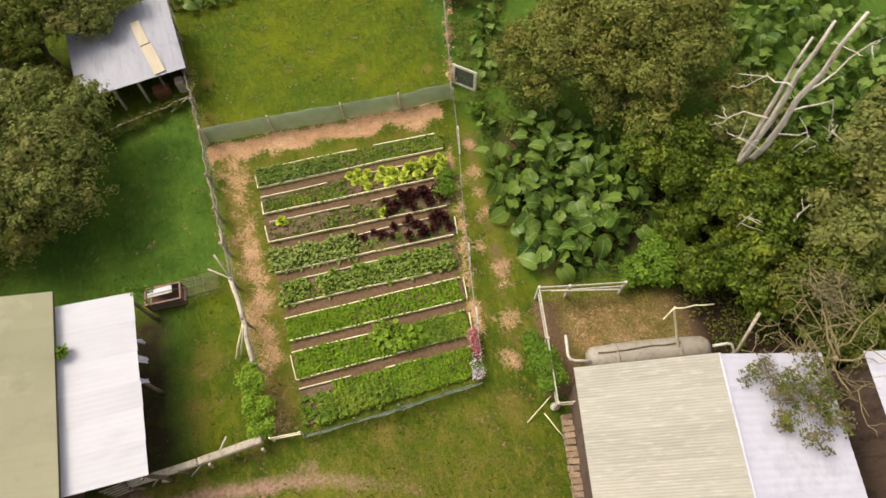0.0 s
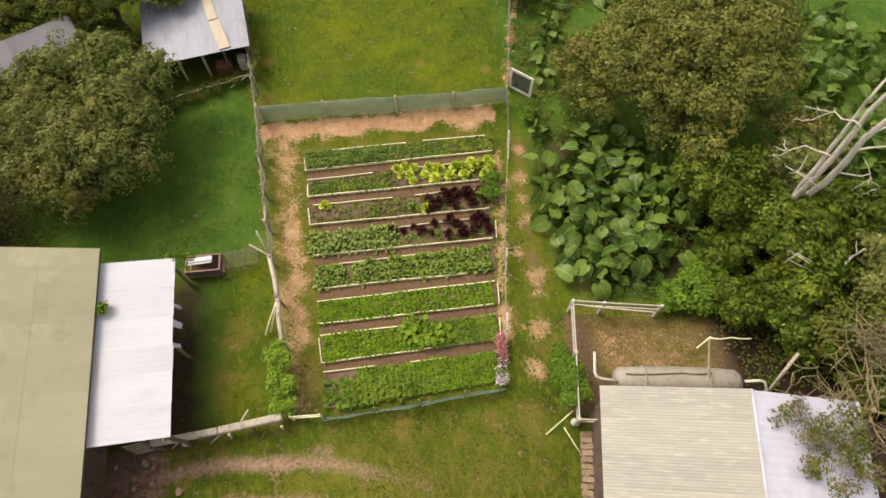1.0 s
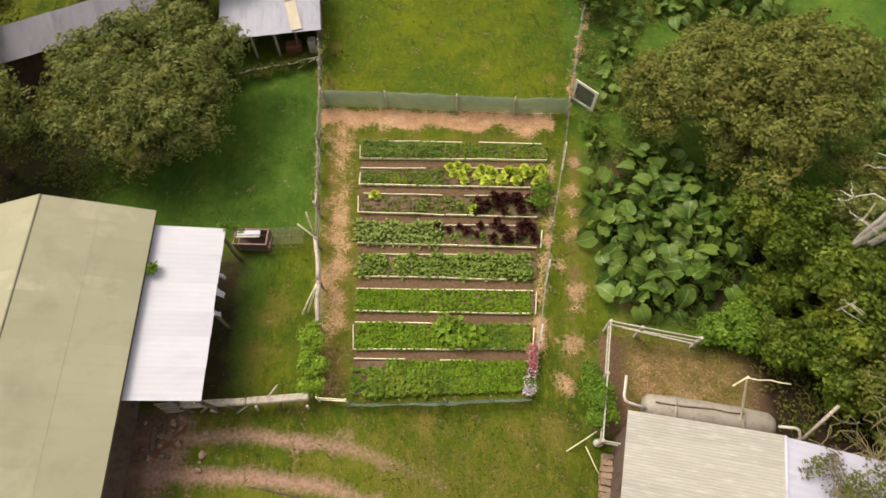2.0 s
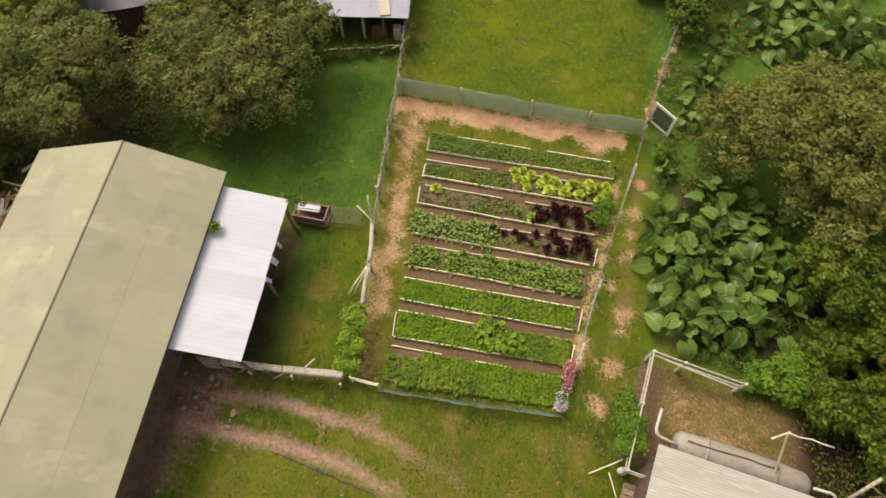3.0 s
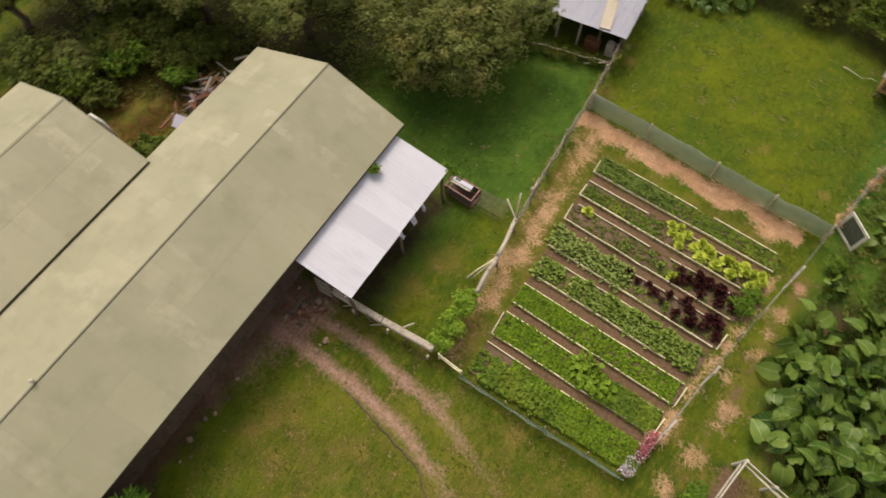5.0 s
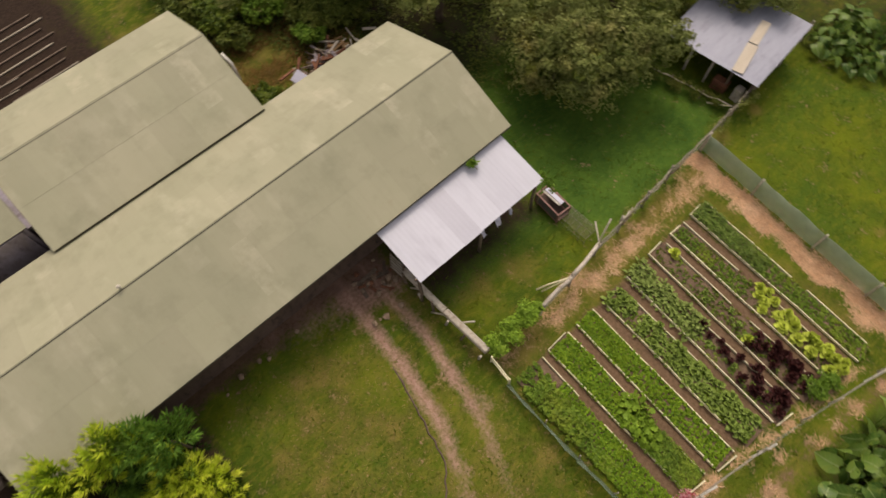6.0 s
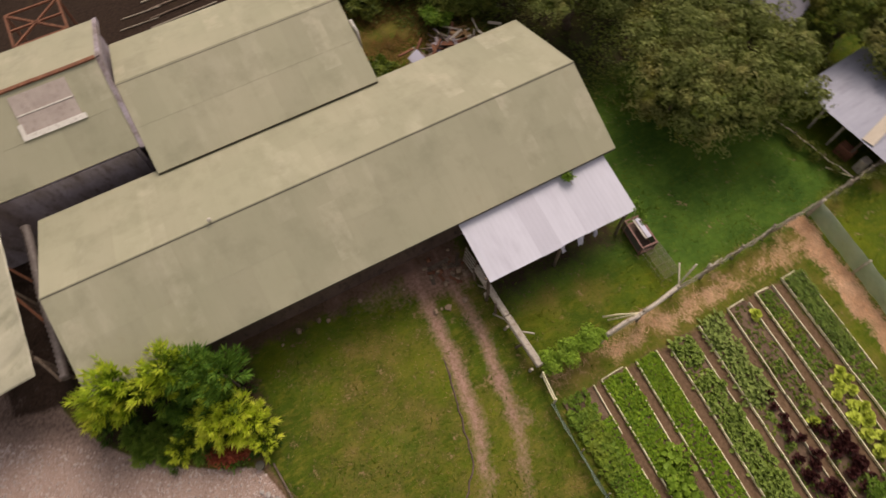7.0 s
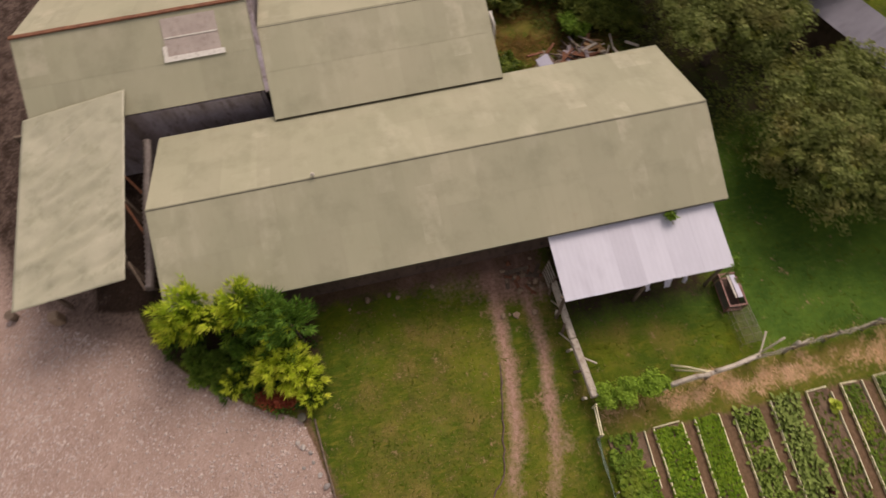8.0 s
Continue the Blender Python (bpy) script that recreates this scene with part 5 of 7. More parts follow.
for k, (x, y, s) in enumerate([(6.83, 11.94, 0.8), (8.14, 10.31, 0.8), (6.11, 11.0, 0.75), (6.18, 12.46, 0.55), (7.26, 12.45, 0.65), (8.99, 10.25, 0.8), (6.5, 11.5, 0.7), (7.2, 11.2, 0.7), (7.7, 11.7, 0.75), (8.3, 11.5, 0.75), (7.9, 11.0, 0.7), (8.8, 11.3, 0.7), (5.15, 12.75, 0.45), (5.0, 12.55, 0.35), (4.85, 10.4, 0.6), (5.3, 10.9, 0.6)]):
    broad_plant((x, y, 0), 4, s, 0.55, 300 + k)
for k, (x, y) in enumerate([(6.5, 17.0), (6.15, 15.75), (6.4, 16.35), (6.75, 17.6), (7.3, 18.6), (7.6, 19.5), (6.1, 15.2), (6.9, 18.1), (7.7, 20.3), (6.9, 16.9)]):
    broad_plant((x, y, 0), 5, 0.48, 0.4, 340 + k)
for k, (x, y) in enumerate(scatter([(9.0, 19.0), (12.5, 18.2), (13.8, 20.5), (11.5, 22.5), (8.6, 21.5)], 22, 0.62, 8) + scatter([(12.9, 15.8), (15.2, 12.6), (15.4, 10.2), (14.6, 9.0), (18.5, 7.6), (21.5, 9.5), (22.0, 13.0), (17, 17.0)], 62, 0.7, 9)):
    q = random.Random(k + 900)
    broad_plant((x, y, 0), q.randint(4, 7), q.uniform(0.52, 0.76), q.uniform(0.4, 0.9), 400 + k)
for k, (x, y) in enumerate([(-10.3, 19.0), (-10.0, 18.2)] + scatter([(-5.0, 22.2), (-3.0, 22.4), (-1.9, 23.3), (-2.2, 25.0), (-5.0, 25.0)], 26, 0.5, 12)):
    broad_plant((x, y, 0), 6, 0.5 if k > 1 else 0.8, 0.6, 520 + k)


def undergrowth(name, poly, count, size, material, label, seed):
    """Low leafy weeds covering rough ground, too many to count."""
    g = np.random.default_rng(seed)
    xs, ys = [p[0] for p in poly], [p[1] for p in poly]
    x, y = g.uniform(min(xs), max(xs), count), g.uniform(min(ys), max(ys), count)
    keep = g.uniform(0, 1, count) < inside(x, y, poly, 0.3) * np.clip(2.2 * mottle(x, y, 0.6, seed) - 0.35, 0, 1)
    x, y = x[keep], y[keep]
    p = np.stack([x, y, g.uniform(0.04, 0.30, len(x)) * (0.4 + mottle(x, y, 0.5, seed + 1))], 1)
    v, f = leaf_cloud(p, np.array([[0.0, 0.0, 1.0]]).repeat(len(x), 0), size, size * 0.5, 0.2, r=g)
    tagged(sheet_object(name, v.tolist(), f.tolist(), material), label, "weeds", kind="stuff")


undergrowth("rough_weeds", [(5.0, 24), (5.9, 20), (5.2, 16), (4.9, 13.2), (5.1, 10.4), (7, 10), (8, 12.2), (9, 17), (14, 17), (14, 24)], 34000, 0.13, M_TREE_DARK, "dark low weeds along the paddock fence", 5)
undergrowth("shade_weeds", [(9.0, 5.6), (9.3, 2.6), (10.2, 1.0), (13, 0), (18, 0), (18, 9), (12, 10.5), (7.5, 11.2), (5.0, 11), (4.9, 7.4), (6, 6.3)], 26000, 0.13, M_TREE_DARK, "dark low weeds beneath the shrubs", 6)
undergrowth("grove_weeds", [(-27, 4.5), (-21.8, 4.6), (-18.2, 7.6), (-13, 10.2), (-9, 17.2), (-14, 20), (-18.5, 15.5), (-21, 13.6), (-27, 12.5)], 42000, 0.14, M_TREE_DARK, "dark low weeds beneath the orchard trees", 7)
# squash in the seventh bed
for k, (x, y, s) in enumerate([(-0.5, 6.4, 0.24), (-0.3, 6.0, 0.25), (0.1, 5.8, 0.26), (0.45, 5.95, 0.25), (0.1, 6.15, 0.24), (-0.55, 5.9, 0.22), (0.55, 5.65, 0.22), (-0.15, 5.6, 0.22), (-0.1, 6.3, 0.2), (0.3, 5.6, 0.22), (-0.65, 6.2, 0.2)]):
    broad_plant((x, y, 0.06), 10, s, 0.3, 560 + k, "spreading squash plant with fresh green lobed leaves", "squash plant", "squash plants", LOBED, "squash_plant")

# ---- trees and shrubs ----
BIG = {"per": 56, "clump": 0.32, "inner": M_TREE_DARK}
tree("orchard_tree", (-10.75, 13.85, 0), lobes_round(9, 3.3, 2.35, 4, 0.52, 0.62, (0.93, 0.84)) + [(1.9, 1.7, 2.3, 1.2, 1.1, 0.9), (1.0, 2.7, 2.7, 1.2, 1.0, 0.9), (2.5, 2.3, 2.4, 1.0, 0.9, 0.8), (2.4, 0.8, 2.1, 0.8, 0.8, 0.7), (-0.3, 3.1, 2.6, 1.0, 0.9, 0.8), (1.1, -1.0, 1.8, 0.8, 0.8, 0.7), (0.55, 3.75, 2.5, 0.7, 0.6, 0.6), (1.3, 3.5, 2.4, 0.7, 0.6, 0.6), (-0.7, 2.6, 2.8, 1.0, 0.8, 0.7), (-1.7, 2.2, 2.7, 0.9, 0.7, 0.7), (-2.7, 1.7, 2.6, 0.8, 0.7, 0.7), (-1.3, 0.7, 3.0, 1.3, 1.1, 0.8), (-2.2, 0.9, 2.6, 0.9, 0.9, 0.7)],
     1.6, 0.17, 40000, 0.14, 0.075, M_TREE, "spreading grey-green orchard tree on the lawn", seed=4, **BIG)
for k, (x, y, n, r, h, count, mat, lab) in enumerate([
        (-16.3, 12.6, 7, 2.6, 3.1, 32000, M_TREE, "grey-green orchard tree behind the long shed"), (-20.4, 11.0, 8, 2.7, 3.0, 28000, M_TREE, "green orchard tree at the grove's edge"),
        (-25.0, 12.0, 7, 2.6, 3.0, 20000, M_TREE_DARK, "dark green orchard tree in the grove"), (-18.9, 18.8, 7, 2.7, 3.2, 20000, M_TREE_DARK, "dark green orchard tree in the grove"), (-18.0, 16.4, 6, 2.0, 2.8, 14000, M_TREE_DARK, "dark green orchard tree in the grove"),
        (-23.9, 8.6, 7, 2.3, 2.7, 20000, M_TREE, "yellowish green orchard tree by rough ground"), (-26.6, 10.6, 7, 2.6, 3.0, 18000, M_TREE, "grey-green orchard tree in the grove"), (-26.5, 6.6, 6, 1.9, 2.3, 12000, M_OLIVE, "olive-green orchard tree by the back yard")]):
    tree("orchard_tree", (x, y, 0), lobes_round(n, r, h, 6 + 2 * k, 0.55, 0.75), 0.62 * h, 0.16, int(count * 0.75), 0.14, 0.075, mat, lab, seed=6 + 2 * k, **BIG)
tree("garden_tree", (-10.2, 20.8, 0), lobes_round(6, 1.8, 2.5, 24, 0.55, 0.7), 1.6, 0.14, 12000, 0.14, 0.075, M_TREE_DARK, "dark leafy tree between the two huts", seed=24, **BIG)
tree("garden_tree", (-7.9, 21.5, 0), lobes_round(6, 2.0, 2.3, 16, 0.55, 0.7), 1.5, 0.14, 15000, 0.14, 0.075, M_TREE, "leafy tree hanging over the hut roof", seed=16, **BIG)
tree("garden_tree", (-13.0, 20.9, 0), lobes_round(8, 2.5, 2.1, 18, 0.55, 0.7, (1.2, 0.8)), 1.5, 0.15, 18000, 0.14, 0.075, M_TREE_DARK, "dark leafy tree beside the hut", seed=18, **BIG)
tree("olive_tree", (10.1, 13.0, 0), lobes_round(14, 4.0, 2.6, 20, 0.46, 0.6, (0.95, 0.82)) + [(-3.0, -0.2, 1.9, 0.8, 0.8, 0.6), (3.2, -2.3, 1.7, 1.2, 0.9, 0.7)], 1.5, 0.18, 50000, 0.135, 0.078, M_OLIVE, "broad olive-brown tree beside the broad-leaf plants", seed=20, per=48, clump=0.24, inner=M_TREE_DARK)
tree("laurel_shrub", (10.3, 8.9, 0), lobes_round(6, 1.75, 1.7, 22, 0.55, 0.85), 0.9, 0.08, 14000, 0.15, 0.095, M_SHRUB, "dense bright green laurel shrub", "shrub", seed=22, inner=M_TREE_DARK, per=40, clump=0.2)
for k, (x, y, r, h, n, mat, lab) in enumerate([
        (11.6, 5.9, 1.7, 1.9, 6500, M_SHRUB, "dense glossy dark green shrub"), (11.1, 3.7, 1.1, 1.3, 3600, M_SHRUB, "dense glossy dark green shrub"), (9.75, 5.1, 0.9, 1.0, 2600, M_SHRUB, "dense glossy dark green shrub"), (12.3, 3.4, 1.2, 1.5, 3600, M_TREE_DARK, "dark green shrub behind the pen"), (11.6, 7.5, 1.2, 1.5, 3800, M_SHRUB, "dense glossy dark green shrub"), (9.9, 6.9, 0.9, 1.0, 2600, M_SHRUB, "dense glossy green shrub"), (12.6, 9.3, 1.1, 1.4, 3000, M_TREE, "dull grey-green shrub by the dead tree"), (15.0, 3.0, 1.3, 1.6, 3200, M_TREE_DARK, "dark green shrub behind the sheds"), (10.7, 4.9, 1.25, 1.4, 4200, M_SHRUB, "dense glossy dark green shrub"), (13.7, 4.4, 1.8, 2.1, 6500, M_TREE, "dull green bushy shrub by the sheds"),
        (13.4, 6.9, 1.7, 2.0, 5500, M_SHRUB, "dense glossy dark green shrub"), (15.8, 5.9, 1.9, 2.3, 6000, M_TREE, "dull grey-green bushy shrub"), (16.4, 3.2, 1.9, 2.2, 5000, M_TREE_DARK, "dark green bushy shrub by the sheds"),
        (12.6, 2.3, 1.2, 1.3, 3200, M_TREE_DARK, "dark green shrub behind the pen"), (13.8, 1.0, 1.3, 1.5, 3200, M_TREE_DARK, "dark green shrub beside the sheds"), (17.6, 7.6, 1.5, 2.6, 5000, M_TREE, "grey-green willowy shrub near the dead tree"),
        (11.9, 14.9, 1.9, 2.0, 5000, M_OLIVE, "olive-brown bushy shrub near the olive tree"), (14.2, 9.9, 1.0, 1.3, 2500, M_TREE, "small grey-green shrub below the dead tree")]):
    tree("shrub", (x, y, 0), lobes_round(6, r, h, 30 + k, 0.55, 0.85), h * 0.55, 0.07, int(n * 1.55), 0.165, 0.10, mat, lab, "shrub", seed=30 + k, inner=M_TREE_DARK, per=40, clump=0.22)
BUSHES_GARDEN = [
        (8.55, 5.75, 0.85, 0.6, 2600, M_FRESH, "low fresh green bush at the pen's corner"), (7.75, 5.75, 0.5, 0.45, 1000, M_FRESH, "low fresh green bush on the pen rail"), (9.3, 6.3, 0.6, 0.6, 1300, M_FRESH, "low fresh green bush"),
        (3.95, 3.9, 0.48, 0.75, 1100, M_FRESH, "leafy bush growing through the pen fence"), (3.95, 3.15, 0.45, 0.7, 900, M_FRESH, "leafy bush growing through the pen fence"), (3.85, 4.55, 0.3, 0.5, 400, M_FRESH, "leafy bush growing through the pen fence"),
        (-4.6, 5.75, 0.42, 0.9, 1300, M_CLIMB, "fresh green climber over the fence"), (-4.62, 5.0, 0.42, 0.85, 1300, M_CLIMB, "fresh green climber over the fence"), (-4.6, 4.35, 0.36, 0.6, 900, M_CLIMB, "fresh green climber over the fence"),
        (5.95, 19.8, 0.95, 1.0, 3200, M_SHRUB, "leafy bush in front of the coop"), (5.6, 20.6, 0.5, 0.6, 900, M_FRESH, "small fresh bush in front of the coop"), (-1.2, 24.9, 1.3, 1.2, 3000, M_TREE_DARK, "dark bush along the paddock's end"), (2.9, 24.6, 1.3, 1.2, 3000, M_SHRUB, "dark bush along the paddock's end"), (4.6, 24.2, 1.1, 1.2, 2600, M_TREE_DARK, "dark bush behind the coop"), (5.0, 13.6, 0.32, 0.35, 400, M_FRESH, "small leafy weed at the gate"), (2.95, 10.6, 0.33, 0.3, 420, M_FRESH, "leafy weed at the fence"), (3.1, 11.2, 0.3, 0.2, 400, M_FRESH, "leafy weed at the fence")]
BUSHES_GROVE = [
        (-19.6, 8.2, 0.9, 0.7, 1800, M_TREE_DARK, "tangled bush on rough ground"), (-21.3, 7.4, 1.0, 0.8, 2200, M_FRESH, "tangled bush on rough ground"), (-20.9, 5.6, 0.8, 0.5, 1400, M_TREE_DARK, "tangled bush on rough ground"), (-22.8, 6.2, 1.1, 0.8, 2000, M_TREE, "tangled bush on rough ground"),
        (-18.6, 9.9, 0.8, 0.7, 1600, M_TREE_DARK, "tangled bush on rough ground"), (-17.7, 4.7, 0.7, 0.4, 900, M_SHRUB, "low bush beside the wide shed"), (-21.0, 10.3, 1.0, 0.9, 2800, M_TREE_DARK, "dark bush under the orchard trees"), (-22.4, 9.9, 1.0, 0.9, 2800, M_TREE_DARK, "dark bush under the orchard trees"), (-9.7, 18.3, 0.9, 1.0, 2600, M_TREE_DARK, "dark bush between the two huts"), (-9.3, 17.3, 0.6, 0.6, 1300, M_FRESH, "fresh bush between the two huts"), (-10.4, 19.4, 1.0, 1.2, 2600, M_TREE_DARK, "dark bush between the two huts")]
BUSHES_ROUGH = [
        (-22.2, 7.6, 1.3, 1.1, 4200, M_TREE_DARK, "dark tangled bush on rough ground"), (-20.6, 8.9, 1.2, 0.9, 3600, M_TREE_DARK, "dark tangled bush on rough ground"), (-19.2, 9.3, 0.9, 0.8, 2400, M_TREE_DARK, "dark tangled bush on rough ground"), (-22.0, 5.7, 1.0, 0.9, 2800, M_SHRUB, "dark tangled bush on rough ground"), (-23.6, 4.9, 1.2, 0.9, 2800, M_TREE_DARK, "dark tangled bush on rough ground"), (-18.9, 7.9, 0.6, 0.6, 1300, M_FRESH, "small fresh bush beside the scrap heap"), (6.4, 22.6, 1.3, 1.9, 3600, M_TREE_DARK, "dark bush behind the coop"), (0.8, 24.7, 1.3, 1.0, 2800, M_TREE_DARK, "bush along the paddock's end")]
for k, (x, y, r, h, n, mat, lab) in enumerate(BUSHES_GARDEN + BUSHES_GROVE + BUSHES_ROUGH):
    tree("bush", (x, y, 0), lobes_round(5, r, h, 60 + k, 0.6, 0.8), h * 0.6, 0.025, int(n * (1.3 if r > 0.55 else 2.4)), 0.145 if r > 0.55 else 0.10, 0.09 if r > 0.55 else 0.055, mat, lab, "bush", seed=60 + k)

# golden and green conifers at the yard's edge: upright stems with flat fans of scale foliage
CONIFERS = [
    (-9.4, -7.55, 0.46, 3.0, 14, "gold"), (-9.35, -6.95, 0.58, 3.4, 15, "gold"), (-9.4, -8.1, 0.3, 1.9, 8, "mixed"), (-9.15, -6.25, 0.5, 3.1, 12, "mixed"), (-9.1, -5.5, 0.46, 3.6, 12, "gold"), (-8.75, -4.95, 0.5, 3.4, 12, "green"),
    (-8.45, -4.4, 0.55, 2.9, 14, "green"), (-8.35, -5.95, 0.45, 1.5, 11, "green"), (-7.95, -5.0, 0.55, 2.0, 13, "mixed"), (-7.65, -5.35, 0.48, 1.6, 14, "gold"), (-7.5, -4.75, 0.5, 1.7, 14, "gold"), (-7.15, -4.4, 0.28, 1.3, 8, "gold")]
LOW_PLANTS = [
    (-6.55, -4.35, 0.24, 0.85, 6, "gold"), (-7.55, -6.65, 0.28, 0.6, 6, "gold"), (-9.35, -8.4, 0.26, 0.9, 6, "mixed"), (-8.2, -7.25, 0.5, 0.5, 9, "low"), (-8.6, -7.8, 0.42, 0.45, 8, "low"), (-7.85, -6.8, 0.45, 0.45, 8, "low"), (-7.35, -6.25, 0.36, 0.35, 7, "low"), (-7.95, -6.35, 0.45, 0.5, 8, "low"), (-8.4, -6.85, 0.45, 0.5, 8, "low"), (-7.6, -7.05, 0.32, 0.3, 6, "low"), (-8.05, -7.7, 0.38, 0.35, 7, "low"), (-7.15, -5.85, 0.3, 0.3, 6, "low")]


def plumes(name, r, h, count, material, parent, seed, part_of=(0.1, 1.0), scale=1.0, leaf=0.10, apart=False, hang=0.55):
    """Feathery plumes standing out and up from the stem, each a tapering tuft of small scale leaves."""
    g = np.random.default_rng(seed)
    per = 52
    f = (np.arange(count) + 0.5) / count
    a = 2.4 * np.arange(count) + g.normal(0, 0.35, count)
    d = r * np.sqrt(f) * 0.5 * g.uniform(0.75, 1.15, count)
    base = np.stack([np.cos(a) * d, np.sin(a) * d, h * (0.97 - hang * f ** 1.5) * g.uniform(0.84, 1.0, count) - 0.25 * scale], 1)
    base[:, 2] = np.maximum(base[:, 2], 0.03)
    out = 0.35 + 0.75 * f
    way = np.stack([np.cos(a) * out, np.sin(a) * out, 0.85 - 0.55 * f + g.normal(0, 0.15, count)], 1)
    way /= np.linalg.norm(way, axis=1, keepdims=True)
    L = scale * g.uniform(0.36, 0.62, (count, 1))
    u = part_of[0] + (part_of[1] - part_of[0]) * g.uniform(0, 1, (count, per)) ** 0.8
    ring = g.normal(0, 1, (count, per, 3))
    ring -= way[:, None] * np.sum(ring * way[:, None], axis=2, keepdims=True)
    ring /= np.linalg.norm(ring, axis=2, keepdims=True) + 1e-9
    wide = (0.22 * L * np.sin(np.pi * np.clip(0.15 + 0.80 * u, 0, 1)) * g.uniform(0.35, 1.0, (count, per)))[..., None]
    p = base[:, None] + way[:, None] * (u * L)[..., None] + ring * wide
    along = way[:, None] * 1.0 + ring * 0.55 + g.normal(0, 0.2, (count, per, 3))
    along /= np.linalg.norm(along, axis=2, keepdims=True)
    side = np.cross(along, g.normal(0, 0.5, (count, per, 3)) + np.array([0, 0, 1.0]))
    side /= np.linalg.norm(side, axis=2, keepdims=True) + 1e-9
    long = leaf * scale * g.uniform(0.7, 1.4, (count, per, 1))
    v = np.stack([p - side * long * 0.17, p + side * long * 0.17, p + along * long * 1.5], 2)
    faces = np.arange(per * 3).reshape(-1, 3)
    if not apart:
        sheet_object(name, v.reshape(-1, 3).tolist(), np.arange(count * per * 3).reshape(-1, 3).tolist(), material, parent)
        return
    for tuft in v:
        sheet_object(name, tuft.reshape(-1, 3).tolist(), faces.tolist(), material, parent)


LOOK = {"gold": "bright golden-green upright conifer", "mixed": "golden-tipped green conifer", "green": "deep green feathery conifer", "low": "low dark green groundcover shrub"}
for k, (x, y, r, h, fans, kind) in enumerate(CONIFERS + LOW_PLANTS):
    ob = thing("conifer", (x, y, 0), LOOK[kind] + " beside the gravel yard", "conifer" if kind != "low" else "shrub", "plants at the yard's edge")
    bm = bmesh.new()
    tube(bm, crooked((0, 0, -0.03), (0.02, 0.0, h * 0.72), 3, 0.02, k), [0.05, 0.04, 0.03, 0.015], 6)
    part("trunk", bm, M_BARK, ob)
    tall = h > 2.1
    n = int(fans * (5.0 if kind == "low" else 1.7 if tall else 2.5))
    spray, hang = (1.35, 0.34) if tall else (1.1, 0.5) if h > 1 else (0.75, 0.5)
    if kind in ("gold", "mixed"):
        gold = n if kind == "gold" else n // 2
        plumes("golden_plume", r, h, gold, M_LIME if x < -8.5 and kind == "gold" else M_GOLD, ob, 700 + k, (0.35, 1.0), spray, apart=True, hang=hang)
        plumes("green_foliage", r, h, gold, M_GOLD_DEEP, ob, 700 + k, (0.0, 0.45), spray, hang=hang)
        if kind == "mixed":
            plumes("green_plume", r * 1.05, h * 0.9, n // 2, M_CONIFER, ob, 720 + k, scale=spray, apart=True, hang=hang)
    else:
        plumes("foliage" if kind == "low" else "green_plume", r, h, n, M_GROUNDCOVER if kind == "low" else M_CONIFER, ob, 700 + k, scale=0.55 if kind == "low" else spray, apart=kind != "low", hang=hang)
    # Darker inner plumes put the shade of the gaps into colour.
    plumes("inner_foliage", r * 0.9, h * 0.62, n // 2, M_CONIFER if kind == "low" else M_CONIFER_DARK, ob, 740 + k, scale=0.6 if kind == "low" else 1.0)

# the dead tree: two bleached trunks and bare limbs
dead = thing("dead_tree", (11.95, 7.7, 0), "tall dead tree with bleached bare trunks", "tree")
DEAD = [((0.0, 0.0, 0.0), (0.02, 0.1, 4.2), (-0.05, 0.3, 7.8), 0.115), ((0.14, -0.06, 0.0), (0.42, -0.02, 4.0), (0.38, 0.02, 8.2), 0.115), ((0.06, 0.12, 0.0), (-0.06, 0.2, 3.5), (-0.22, 0.42, 7.2), 0.085)]
for k, (a, b, c, r) in enumerate(DEAD):
    bm = bmesh.new()
    tube(bm, crooked(a, b, 4, 0.07, 80 + k) + crooked(b, c, 4, 0.09, 90 + k)[1:], [r, r * 0.95, r * 0.9, r * 0.85, r * 0.8, r * 0.7, r * 0.6, r * 0.45, r * 0.3], 8)
    part("trunk", bm, M_DEAD, dead)
for k, (a, b, c) in enumerate([((0.05, 0, 4.2), (-0.6, 0.6, 4.2), (-1.2, 0.9, 3.4)), ((-0.05, 0.1, 5.6), (-0.5, 0.7, 5.6), (-0.9, 1.0, 4.9)), ((0.5, 0.1, 4.4), (1.4, -0.2, 4.9), (2.0, -0.5, 3.6)), ((0.5, 0.1, 5.2), (1.5, 0.3, 6.0), (2.4, 0.4, 6.4)), ((0.52, 0, 3.4), (1.1, -0.4, 3.8), (1.6, -0.8, 3.2)), ((0.0, 0.05, 3.2), (-0.6, -0.1, 3.7), (-1.0, 0.1, 3.8))]):
    bm = bmesh.new()
    tube(bm, crooked(a, b, 3, 0.1, 100 + k) + crooked(b, c, 3, 0.12, 110 + k)[1:], [0.034, 0.028, 0.022, 0.018, 0.014, 0.01, 0.006], 5)
    q = random.Random(k)
    for j in range(4):
        s = Vector(b).lerp(Vector(c), q.random())
        tube(bm, crooked(s, s + Vector((q.uniform(-0.6, 0.6), q.uniform(-0.6, 0.6), q.uniform(-0.5, 0.4))), 3, 0.06, k * 9 + j), [0.018, 0.014, 0.01, 0.005], 4)
    part("limb", bm, M_DEAD, dead)
